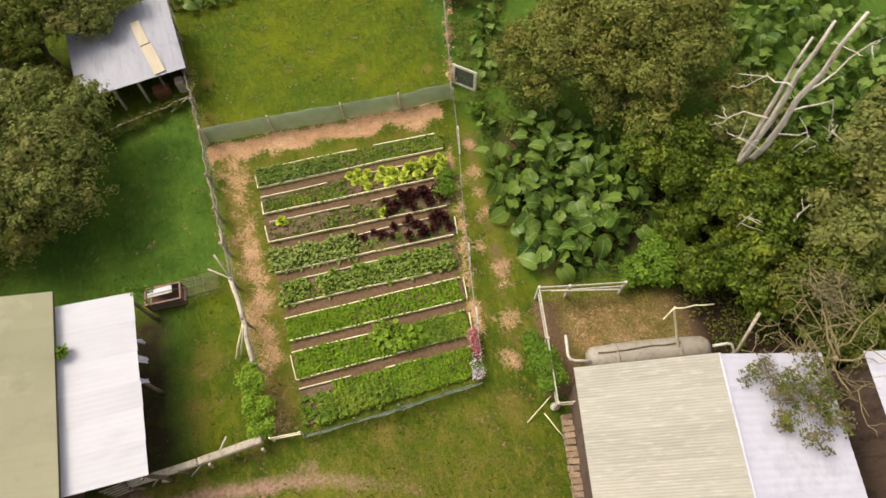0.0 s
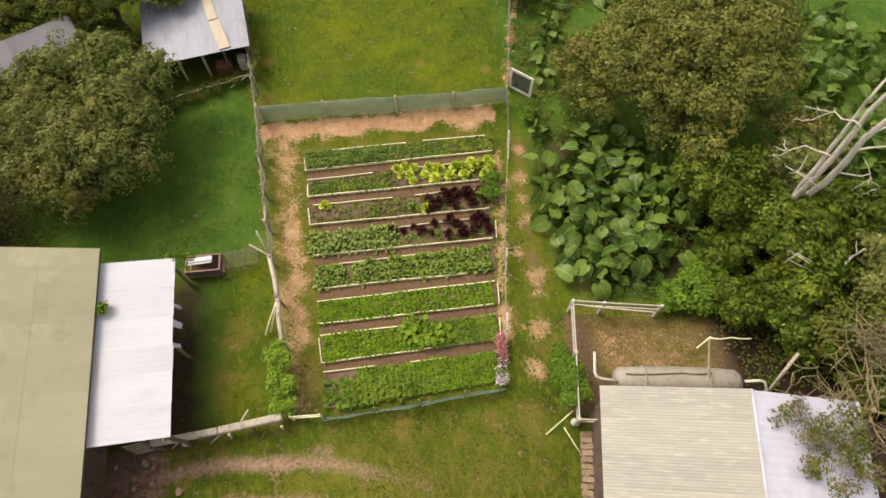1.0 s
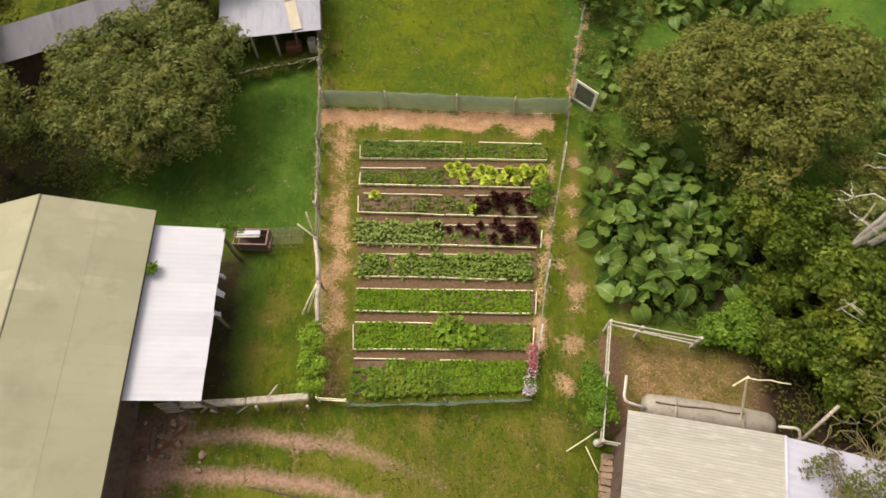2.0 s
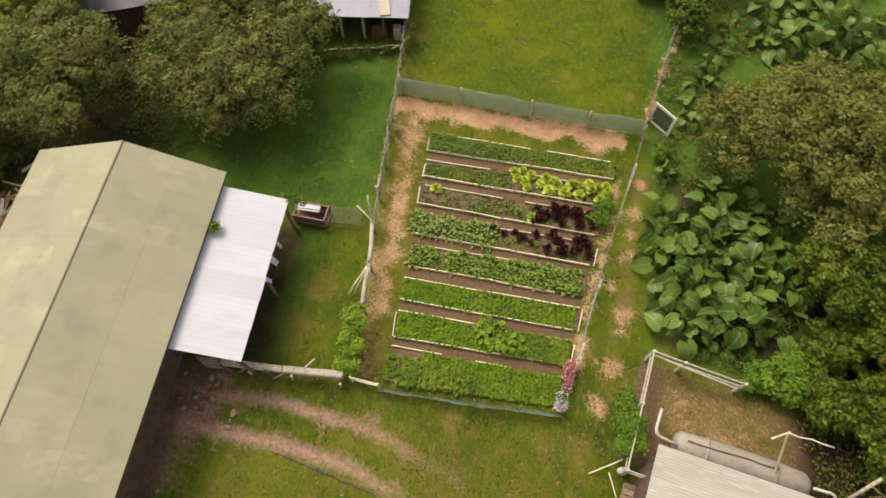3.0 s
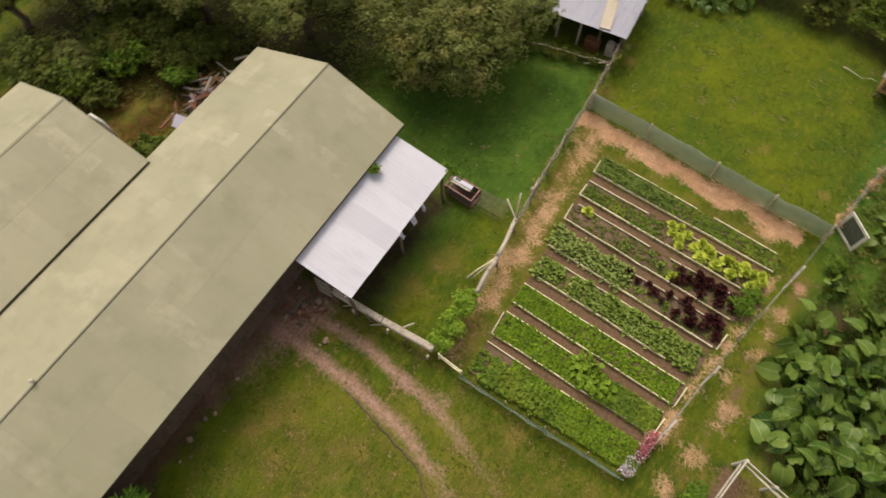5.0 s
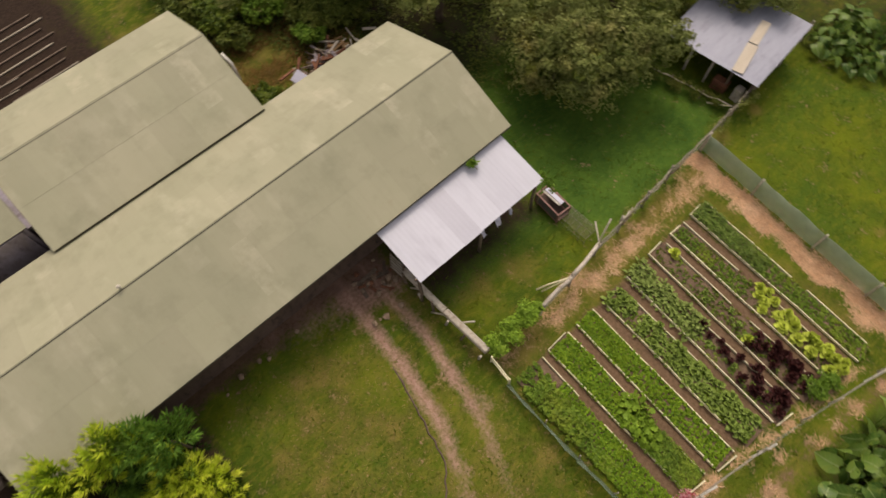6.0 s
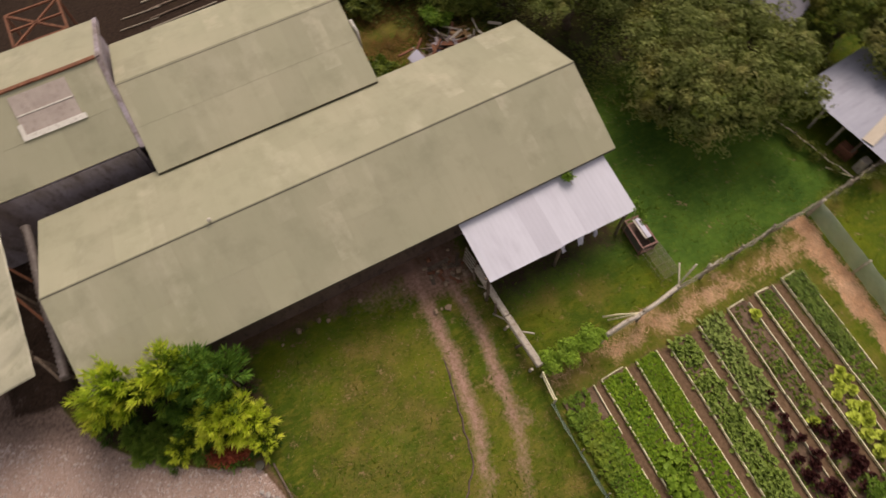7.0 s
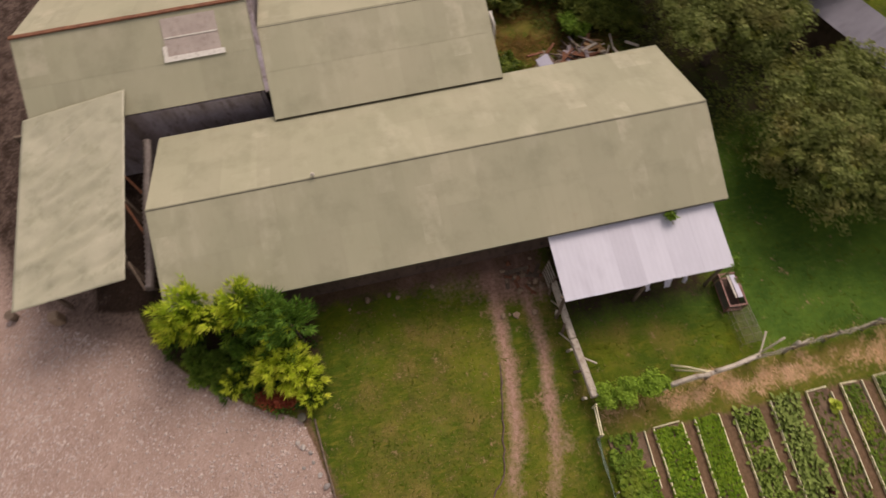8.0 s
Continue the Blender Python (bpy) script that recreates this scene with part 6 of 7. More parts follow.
for k, (x, y, z, h) in enumerate([(10.6, 5.6, 1.6, 1.5), (14.6, 7.6, 1.5, 1.6), (12.4, 5.4, 1.7, 1.3)]):
    bm = bmesh.new()
    q = random.Random(k + 40)
    tube(bm, crooked((x, y, 0), (x + 0.1, y, z + h), 5, 0.08, k), [0.03, 0.03, 0.025, 0.02, 0.015, 0.01], 5)
    for j in range(5):
        s = Vector((x + 0.06, y, z + h * q.uniform(0.3, 0.9)))
        tube(bm, crooked(s, s + Vector((q.uniform(-0.5, 0.5), q.uniform(-0.5, 0.5), q.uniform(0.0, 0.5))), 3, 0.05, j + k * 5), [0.014, 0.01, 0.008, 0.004], 4)
    tagged(link("dead_sapling", bm, M_DEAD), "bare bleached sapling among the shrubs", "sapling", "dead saplings")

# bare yellowish tree between the sheds, leaning over the lilac roof
bare = thing("bare_tree", (11.25, 1.0, 0), "half-bare tree with yellowish twisting branches", "tree")
bm = bmesh.new()
tube(bm, crooked((0, 0, -0.05), (-0.1, 0.2, 2.4), 4, 0.08, 5), [0.11, 0.09, 0.085, 0.08, 0.07], 8)
part("trunk", bm, M_TWIG, bare)
q = random.Random(12)
ends = [(-1.6, 1.6, 3.0), (-0.5, 2.2, 3.3), (0.8, 2.0, 3.4), (1.7, 1.2, 3.5), (-1.2, 0.7, 2.9), (-2.2, 0.2, 3.0), (0.2, 1.4, 3.9), (-0.6, -1.4, 3.1), (-1.9, -0.9, 3.1), (1.2, -0.3, 3.2), (-2.6, 1.1, 2.7), (0.5, 3.0, 2.8)]
for k, e in enumerate(ends):
    bm = bmesh.new()
    limb = crooked((-0.08, 0.18, 1.6 + 0.07 * k), e, 6, 0.22, 300 + k)
    tube(bm, limb, [0.036, 0.03, 0.025, 0.02, 0.015, 0.01, 0.006], 5)
    for j in range(9):
        s = limb[2 + j % 4]
        t_end = s + Vector((q.uniform(-0.9, 0.9), q.uniform(-0.9, 0.9), q.uniform(-0.4, 0.5)))
        tw = crooked(s, t_end, 4, 0.12, 340 + j + 10 * k)
        tube(bm, tw, [0.013, 0.011, 0.009, 0.007, 0.004], 4)
        tube(bm, crooked(tw[2], tw[2] + Vector((q.uniform(-0.5, 0.5), q.uniform(-0.5, 0.5), q.uniform(-0.3, 0.3))), 3, 0.07, j + k), [0.008, 0.007, 0.005, 0.003], 4)
    part("limb", bm, M_TWIG, bare)
over = [(-2.55, 0.35, 3.0, 0.5, 0.5, 0.16), (-2.0, -0.2, 3.02, 0.55, 0.6, 0.18), (-1.25, -0.3, 3.0, 0.5, 0.55, 0.18), (-2.5, -0.85, 2.98, 0.42, 0.5, 0.16), (-1.95, -1.55, 2.95, 0.42, 0.4, 0.15), (-1.15, -1.1, 2.95, 0.5, 0.55, 0.16), (-1.0, 0.4, 2.95, 0.42, 0.35, 0.16), (-1.6, -0.8, 2.98, 0.5, 0.5, 0.16)]
crown("crown", over, 1300, 0.10, 0.06, M_TREE_DARK, bare, "sparse dull green foliage", shell=0.2, seed=55, per=26, clump=0.16)
crown("dry_foliage", over + [(0.6, 1.8, 2.6, 0.8, 0.8, 0.5)], 3000, 0.09, 0.05, M_DRYLEAF, bare, "brownish dry foliage", shell=0.2, seed=56, per=26, clump=0.18)
crown("back_foliage", [(0.4, 2.6, 1.7, 1.1, 0.9, 0.8), (1.6, 2.6, 1.9, 1.0, 1.0, 0.8), (1.3, 0.6, 1.6, 0.7, 1.0, 0.7)], 3600, 0.14, 0.08, M_TREE_DARK, bare, shell=0.3, seed=57)
# vine sprig over the lean-to's edge
bm = bmesh.new()
tube(bm, crooked((-9.22, 7.45, 2.55), (-8.8, 7.5, 2.45), 3, 0.03, 1), [0.012], 4)
sprig = tagged(link("vine_sprig", bm, M_TWIG), "green vine sprig over the roof's edge", "vine")
crown("leaves", [(-9.0, 7.48, 2.52, 0.22, 0.2, 0.06)], 110, 0.15, 0.10, M_FRESH, sprig, shell=0.1, seed=3)

# ---- fences ----
def post(ob, x, y, h, r=0.045, lean=0.0, mat=None, seed=0, name="post"):
    bm = bmesh.new()
    q = random.Random(seed)
    tube(bm, crooked((x, y, -0.1), (x + q.uniform(-lean, lean), y + q.uniform(-lean, lean), h), 3, 0.012, seed), [r, r * 0.95, r * 0.9, r * 0.85], 7)
    return part(name, bm, mat or M_LOG, ob)


def net_panel(ob, a, b, high, mat, name="net", sag=0.05, label="", seed=0, lean=0.0):
    q = random.Random(seed)
    n = max(3, int(math.dist(a, b) / 0.35))
    verts, faces = [], []
    dx, dy = (b[0] - a[0]) / math.dist(a, b), (b[1] - a[1]) / math.dist(a, b)
    for k in range(n + 1):
        f = k / n
        x, y = a[0] + (b[0] - a[0]) * f, a[1] + (b[1] - a[1]) * f
        for h in (0.02, 0.5, 1.0):
            w = q.uniform(-0.03, 0.03)
            top = high * h - (sag * q.random() if h == 1.0 else 0)
            verts.append((x - dy * (w - lean * h), y + dx * (w - lean * h), top))
    for k in range(n):
        for j in range(2):
            p = k * 3 + j
            faces.append((p, p + 3, p + 4, p + 1))
    net = sheet_object(name, verts, faces, mat, ob, label, smooth=True)
    md = net.modifiers.new("thickness", "SOLIDIFY")
    md.thickness = 0.008
    return net


fence = thing("net_fence", (0, 0, 0), "low fence of green shade net on wooden posts", "fence")
LINE = [(-4.85, 15.24), (-2.47, 15.06), (0.18, 14.80), (2.33, 14.60), (4.33, 14.50)]
for k, (a, b) in enumerate(zip(LINE, LINE[1:])):
    net_panel(fence, a, b, 0.92, M_NET, seed=k)
for k, (x, y) in enumerate(LINE):
    post(fence, x, y - 0.05, 1.02 if k else 1.15, 0.038, 0.05, M_LOG, 10 + k)

fence = thing("low_net_fence", (0, 0, 0), "very low fence of thin blue-green net", "fence")
LINE = [(-3.5, 3.9), (-1.9, 3.88), (-0.55, 3.87), (0.8, 3.88), (2.05, 3.92)]
for k, (a, b) in enumerate(zip(LINE, LINE[1:])):
    net_panel(fence, a, b, 0.46, M_NET_THIN, seed=20 + k, lean=0.2)
for k, (x, y) in enumerate(LINE):
    post(fence, x, y, 0.55, 0.02, 0.04, M_LOG, 30 + k)

fence = thing("rail_fence", (0, 0, 0), "old fence of bleached log rails, sticks and wire", "fence")
LINE = [(-4.42, 6.2), (-4.5, 7.7), (-4.68, 9.15), (-4.72, 10.4), (-4.8, 11.8), (-4.88, 13.2), (-4.93, 15.2), (-5.0, 16.6), (-5.1, 17.7), (-5.25, 20.6), (-5.4, 22.4)]
for k, (x, y) in enumerate(LINE):
    post(fence, x, y, 1.05, 0.05, 0.08, M_LOG if k % 3 == 0 else M_GREYWOOD, 40 + k)
for k, (a, b) in enumerate(zip(LINE, LINE[1:])):
    r = 0.08 if k < 2 else 0.022
    bm = bmesh.new()
    tube(bm, crooked((*a, 0.92), (*b, 0.92), 5, 0.03 if k < 2 else 0.04, 50 + k), [r, r * 0.95, r * 0.9], 7)
    part("rail", bm, M_LOG if k < 2 else M_GREYWOOD, fence)
    if k >= 2:
        bm = bmesh.new()
        tube(bm, crooked((a[0] + 0.03, a[1], 0.55), (b[0] - 0.03, b[1], 0.72), 5, 0.08, 70 + k), [0.028, 0.025, 0.02], 6)
        part("rail", bm, M_OLDWOOD if k % 2 else M_GREYWOOD, fence)
    for h in (0.25, 0.5, 0.75):
        bm = bmesh.new()
        tube(bm, [(a[0], a[1], h), (b[0], b[1], h)], [0.006], 4)
        part("wire", bm, M_WIRE, fence)
for k, (a, b) in enumerate([((-5.35, 9.75, 0.75), (-4.65, 9.1, 0.95)), ((-5.1, 6.75, 0.15), (-4.45, 7.75, 0.95)), ((-4.95, 6.85, 0.1), (-4.5, 7.6, 0.9)), ((-4.95, 9.9, 1.3), (-4.72, 9.2, 0.2)), ((-4.9, 11.3, 0.4), (-4.72, 10.3, 1.1))]):
    bm = bmesh.new()
    tube(bm, crooked(a, b, 3, 0.02, 90 + k), [0.035, 0.03, 0.025], 6)
    part("brace", bm, M_BOARD if k in (1, 2) else M_LOG, fence)
crown("creeper", [(-4.95, 15.9 + 0.7 * k, 0.55, 0.16, 0.4, 0.35) for k in range(4)] + [(-4.85, 11.2 + 0.8 * k, 0.4, 0.1, 0.4, 0.25) for k in range(4)], 900, 0.09, 0.04, M_OLIVE, fence, "dry creeper on the wire", shell=0.1, seed=91)

fence = thing("timber_fence", (0, 0, 0), "heavy bleached timber rail on short leaning posts", "fence")
bm = bmesh.new()
bar(bm, (-8.5, 3.9, 0.5), (-6.5, 3.93, 0.56), 0.2, 0.2, 0.03)
part("rail", bm, M_LOG, fence)
bm = bmesh.new()
bar(bm, (-6.48, 3.93, 0.56), (-4.62, 4.02, 0.55), 0.22, 0.22, 0.03)
part("rail", bm, M_LOG, fence)
for k, x in enumerate((-8.3, -7.5, -6.9, -6.3, -5.6, -4.75)):
    post(fence, x, 3.78, 0.62, 0.05, 0.14, M_LOG if k % 2 else M_OLDWOOD, 100 + k)
for k, (a, b) in enumerate([((-8.0, 3.75, 0.1), (-7.3, 3.98, 0.7)), ((-6.9, 3.7, 0.05), (-6.2, 3.95, 0.66)), ((-5.9, 3.95, 0.6), (-5.55, 4.35, 0.75))]):
    bm = bmesh.new()
    tube(bm, crooked(a, b, 3, 0.02, 110 + k), [0.035, 0.03], 6)
    part("brace", bm, M_LOG, fence)

gate = thing("rail_gate", (0, 0, 0), "short pale wooden rail gate at the plot's corner", "gate")
for z in (0.3, 0.55):
    bm = bmesh.new()
    bar(bm, (-4.4, 3.98, z), (-3.55, 3.9, z), 0.035, 0.06, 0.006)
    part("rail", bm, M_BOARD, gate)
for x, y in ((-4.4, 3.98), (-3.53, 3.9)):
    bm = bmesh.new()
    bar(bm, (x, y, -0.05), (x, y, 0.62), 0.05, 0.05, 0.006)
    part("post", bm, M_BOARD, gate)

fence = thing("wire_fence", (0, 0, 0), "thin wire fence with pale stakes along the plot", "fence")
LINE = [(4.35, 14.4), (3.98, 12.6), (3.5, 10.66), (3.24, 9.6), (2.88, 7.9), (2.4, 5.5), (2.1, 3.95)]
for k, (x, y) in enumerate(LINE):
    post(fence, x, y, 0.8, 0.03, 0.05, M_LOG, 120 + k, "stake")
for k, (a, b) in enumerate(zip(LINE, LINE[1:])):
    if k in (1, 4):
        bm = bmesh.new()
        bar(bm, (*a, 0.5), (*b, 0.45), 0.02, 0.03, 0.004)
        part("rail", bm, M_GREYWOOD, fence)
    for h in (0.3, 0.6):
        bm = bmesh.new()
        tube(bm, [(*a, h), (*b, h)], [0.006], 4)
        part("wire", bm, M_WIRE, fence)
for k, (a, b) in enumerate([((4.02, 12.75, 0.7), (3.85, 11.95, 0.1)), ((2.98, 8.2, 0.7), (2.85, 7.6, 0.1)), ((2.52, 6.0, 0.75), (2.38, 5.3, 0.3))]):
    bm = bmesh.new()
    bar(bm, a, b, 0.06, 0.03, 0.005)
    part("slat", bm, M_PAINT, fence)
fence = thing("paddock_fence", (0, 0, 0), "worn wire fence with stakes and dry growth beside the paddock", "fence")
LINE = [(4.5, 15.1), (4.75, 16.3), (5.05, 17.6), (5.4, 19.1), (5.6, 20.4)]
for k, (x, y) in enumerate(LINE):
    post(fence, x, y, 0.9, 0.03, 0.06, M_LOG, 140 + k, "stake")
for a, b in zip(LINE, LINE[1:]):
    for h in (0.3, 0.6, 0.85):
        bm = bmesh.new()
        tube(bm, [(*a, h), (*b, h)], [0.007], 4)
        part("wire", bm, M_WIRE, fence)
crown("creeper", [(4.55 + 0.17 * k, 15.3 + 0.65 * k, 0.25, 0.12, 0.35, 0.22) for k in range(7)], 900, 0.10, 0.03, M_STRAW, fence, "dry brown grass caught in the wire", shell=0.1, seed=92)

# small white-framed mesh gate leaning at the corner
gate = thing("mesh_gate", (4.57, 15.22, 0), "small white-framed gate with dark wire mesh", "gate")
frame_m = pose(0, 0, 0.04, 0, 0, -44) @ pose(0, 0, 0, -3, 0, 0)
for c, s in (((0.05, 0, 0.5), (0.11, 0.05, 1.0)), ((0.95, 0, 0.5), (0.11, 0.05, 1.0)), ((0.5, 0, 0.055), (0.79, 0.05, 0.11)), ((0.5, 0, 0.945), (0.79, 0.05, 0.11))):
    bm = bmesh.new()
    box(bm, c, s, bevel=0.008)
    part("frame_bar", bm, M_PAINT, gate).matrix_local = frame_m
bm = bmesh.new()
box(bm, (0.5, 0, 0.5), (0.79, 0.012, 0.78))
part("mesh_panel", bm, M_MESHDARK, gate, "dark wire mesh").matrix_local = frame_m

# ---- flowers and scraps in the plot ----
for name, at, n, mat, lab in (("pink_flowers", (2.2, 5.0, 0), 700, M_PETAL, "pink and red flowers along the plot's edge"), ("white_flowers", (2.04, 4.35, 0), 240, M_WHITEPETAL, "pale pink flowers at the plot's corner")):
    ob = thing(name, at, lab, "flowers")
    blooms = crown("bloom", [(0.03, 0.3, 0.28, 0.13, 0.35, 0.12), (-0.03, -0.2, 0.26, 0.14, 0.3, 0.12)], n, 0.06, 0.05, mat, ob, shell=0.3, seed=n)
    tagged(blooms, kind="stuff")
    crown("foliage", [(0, 0.05, 0.14, 0.16, 0.5, 0.14)], n // 2, 0.08, 0.03, M_CHARD, ob, shell=0.2, seed=n + 1)
ob = thing("russet_flowers", (-6.75, -5.4, 0), "russet flowers below the golden conifer", "flowers")
crown("bloom", [(0.0, 0.0, 0.3, 0.34, 0.4, 0.12), (0.12, 0.45, 0.28, 0.25, 0.3, 0.1), (-0.15, -0.4, 0.28, 0.25, 0.3, 0.1)], 1500, 0.085, 0.06, M_RUSSET, ob, shell=0.3, seed=77)
crown("foliage", [(0, 0, 0.12, 0.45, 0.5, 0.1)], 500, 0.09, 0.04, M_CONIFER, ob, shell=0.2, seed=78)
ob = thing("russet_flowers", (-9.85, -8.75, 0), "russet flowers at the conifer's foot", "flowers")
crown("bloom", [(0, 0, 0.18, 0.25, 0.25, 0.1)], 160, 0.07, 0.05, M_RUSSET, ob, shell=0.3, seed=79)

# ---- huts ----
hut = thing("open_hut", (0, 0, 0), "open wooden hut with grey zinc sheet roof", "hut")
bm = corrugated(0.8, 3.75, 0.2, 0.004)
me = mesh_of("roof_sheet", bm, M_ZINC)
for i in range(5):
    child("roof_sheet", me, hut, pose(-8.72 + 0.775 * i, 17.18, 1.93 + 0.006 * (i % 2), 4.5, 0, -1.0))
for k, x in enumerate((-8.5, -7.6, -6.7, -5.9, -5.05)):
    bm = bmesh.new()
    bar(bm, (x, 17.42, -0.05), (x + 0.04, 17.42, 1.9), 0.08, 0.08)
    part("post", bm, M_LOG if k in (1, 2) else M_OLDWOOD, hut)
for x in (-8.5, -5.05):
    bm = bmesh.new()
    bar(bm, (x, 20.5, -0.05), (x, 20.5, 2.1), 0.08)
    part("post", bm, M_OLDWOOD, hut)
bm = bmesh.new()
box(bm, (-6.8, 20.6, 1.05), (3.6, 0.06, 2.1))
part("back_wall", bm, M_OLDWOOD, hut)
for x in (-8.58, -4.98):
    bm = bmesh.new()
    box(bm, (x, 18.95, 0.9), (0.06, 3.0, 1.8))
    part("side_wall", bm, M_OLDWOOD, hut)
bm = bmesh.new()
bar(bm, (-8.7, 17.4, 1.86), (-4.85, 17.4, 1.86), 0.08, 0.1)
part("beam", bm, M_OLDWOOD, hut)
plank = thing("loose_boards", (0, 0, 0), "two pale boards laid on the hut roof", "boards")
for k, (a, b, w) in enumerate((((-6.13, 19.95, 2.2), (-5.98, 18.75, 2.1), 0.36), ((-5.95, 18.7, 2.1), (-5.72, 17.25, 2.0), 0.42))):
    bm = bmesh.new()
    bar(bm, a, b, w, 0.05, 0.01)
    part("board", bm, M_PLANK, plank)
for ob in (hut, plank):
    ob.matrix_world = pose(-4.92, 17.8, 0, 0, 0, 5.5) @ pose(4.83, -17.18, 0) @ Matrix.Diagonal((1, 1, 0.7, 1))
bm = bmesh.new()
box(bm, (-6.2, 18.0, 0.24), (0.6, 0.35, 0.48), (0, 0, 6), 0.02)
box(bm, (-6.2, 17.8, 0.24), (0.5, 0.03, 0.4), (0, 0, 6))
tagged(link("crate", bm, M_RUST), "reddish wooden crate in the hut's front", "crate")
bm = bmesh.new()
box(bm, (-5.45, 18.05, 0.3), (0.32, 0.32, 0.6), (0, 0, 0), 0.02)
tagged(link("wood_chest", bm, M_LOG), "pale wooden chest in the hut's front", "chest")
bm = bmesh.new()
bar(bm, (-6.05, 17.08, 0.05), (-5.3, 17.3, 0.35), 0.06, 0.03, 0.005)
tagged(link("wood_stick", bm, M_BOARD), "pale wooden stick leaning on the fence", "stick")
fence = thing("stick_fence", (0, 0, 0), "low line of weathered sticks beside the hut", "fence")
LINE = [(-5.2, 17.35), (-6.4, 17.05), (-7.6, 16.85), (-8.6, 16.6), (-9.8, 16.2)]
for k, (a, b) in enumerate(zip(LINE, LINE[1:])):
    bm = bmesh.new()
    tube(bm, crooked((*a, 0.35), (*b, 0.35), 4, 0.05, 160 + k), [0.035, 0.03], 6)
    part("rail", bm, M_LOG, fence)
    post(fence, *a, 0.5, 0.03, 0.05, M_OLDWOOD, 170 + k)

crown("creeper", [(-5.9 - 0.8 * k, 17.25 - 0.22 * k, 0.25, 0.45, 0.3, 0.22) for k in range(6)], 3200, 0.10, 0.05, M_TREE_DARK, fence, "dark growth tangled in the sticks", shell=0.2, seed=93)

hut = thing("low_hut", (0, 0, 0), "low hut with grey zinc roof under the trees", "hut")
bm = corrugated(0.8, 1.7, 0.2, 0.004)
me = mesh_of("roof_sheet", bm, M_ZINC_OLD)
for i in range(9):
    child("roof_sheet", me, hut, pose(-10.6 - 0.775 * (i + 1) * 0.93, 17.92 - 0.775 * (i + 1) * 0.36, 2.2 + 0.006 * (i % 2), 5, 0, 21))
for x, y in ((-11.0, 17.85), (-13.5, 16.9), (-16.2, 15.85), (-11.6, 19.2), (-16.8, 17.2)):
    bm = bmesh.new()
    bar(bm, (x, y, -0.05), (x, y, 2.2), 0.1)
    part("post", bm, M_OLDWOOD, hut)
bm = bmesh.new()
bar(bm, (-11.2, 18.0, 1.0), (-16.6, 15.95, 1.0), 0.06, 2.0)
part("front_wall", bm, M_DARKWALL, hut, "dark brown boarded wall")

coop = thing("coop", (5.05, 21.75, 0), "small orange-brown coop on legs with weathered grey roof", "coop", turn=-4)
bm = bmesh.new()
box(bm, (0, 0, 0.68), (2.2, 0.95, 0.6), bevel=0.01)
part("body", bm, M_COOP, coop, "orange-brown wooden body")
bm = bmesh.new()
box(bm, (0, 0.16, 1.07), (2.5, 1.2, 0.05), (9, 0, 0), 0.01)
part("roof", bm, M_COOPROOF, coop)
for x in (-1.0, 1.0):
    for y in (-0.4, 0.4):
        bm = bmesh.new()
        bar(bm, (x, y, -0.02), (x, y, 0.4), 0.07)
        part("leg", bm, M_OLDWOOD, coop)
bm = bmesh.new()
box(bm, (-0.85, -0.487, 0.74), (0.3, 0.02, 0.34))
part("hatch", bm, M_OLDWOOD, coop)
bm = bmesh.new()
box(bm, (0.1, -0.487, 0.72), (1.4, 0.02, 0.3))
part("front_board", bm, M_OLDWOOD, coop)
bm = bmesh.new()
tube(bm, crooked((2.6, 22.2, 0.08), (3.9, 21.9, 0.3), 5, 0.12, 7), [0.03, 0.025, 0.02, 0.015, 0.012, 0.01], 5)
tagged(link("fallen_branch", bm, M_LOG), "crooked dry branch on the grass", "branch")

# ---- the pen, tank and pipes ----
TURN_R = -13.5
pen = thing("pen_fence", (0, 0, 0), "old white-painted rail fence round the pen", "fence")
for k, (x, y) in enumerate([(4.57, 5.95), (5.5, 5.72), (7.2, 5.32), (4.25, 4.35), (3.85, 2.45), (4.4, 2.33)]):
    bm = bmesh.new()
    bar(bm, (x, y, -0.05), (x, y, 1.02), 0.09, 0.09, 0.01)
    part("post", bm, M_OLDPAINT, pen)
for a, b in (((4.57, 5.95), (5.5, 5.72)), ((5.5, 5.72), (7.2, 5.32)), ((4.57, 5.95), (4.25, 4.35)), ((4.25, 4.35), (3.85, 2.45)), ((3.85, 2.45), (4.4, 2.33))):
    for z in (0.62, 0.95):
        bm = bmesh.new()
        bar(bm, (*a, z), (*b, z), 0.035, 0.09, 0.006)
        part("rail", bm, M_OLDPAINT, pen)
for a, b in (((4.9, 5.75, 0.9), (7.0, 5.22, 0.75)),):
    bm = bmesh.new()
    bar(bm, a, b, 0.05, 0.06, 0.006)
    part("brace", bm, M_OLDPAINT, pen)

tank = thing("water_tank", (7.1, 3.12, 0), "long grey plastic tank lying behind the shed", "tank", turn=-11)
bm = bmesh.new()
prof = [(-1.9, 0.02), (-1.85, 0.28), (-1.7, 0.38), (-0.9, 0.42), (0, 0.43), (0.9, 0.42), (1.7, 0.38), (1.85, 0.28), (1.9, 0.02)]
tube(bm, [(x, 0, 0.42) for x, r in prof], [r for x, r in prof], 16)
part("body", bm, M_TANK, tank)
for x in (-1.0, 0.9):
    bm = bmesh.new()
    tube(bm, [(x - 0.03, 0, 0.42), (x + 0.03, 0, 0.42)], [0.445], 16)
    part("rib", bm, M_TANK, tank)
bm = bmesh.new()
tube(bm, crooked((-1.6, 0.08, 0.85), (0.9, 0.14, 0.87), 6, 0.03, 8), [0.02], 5)
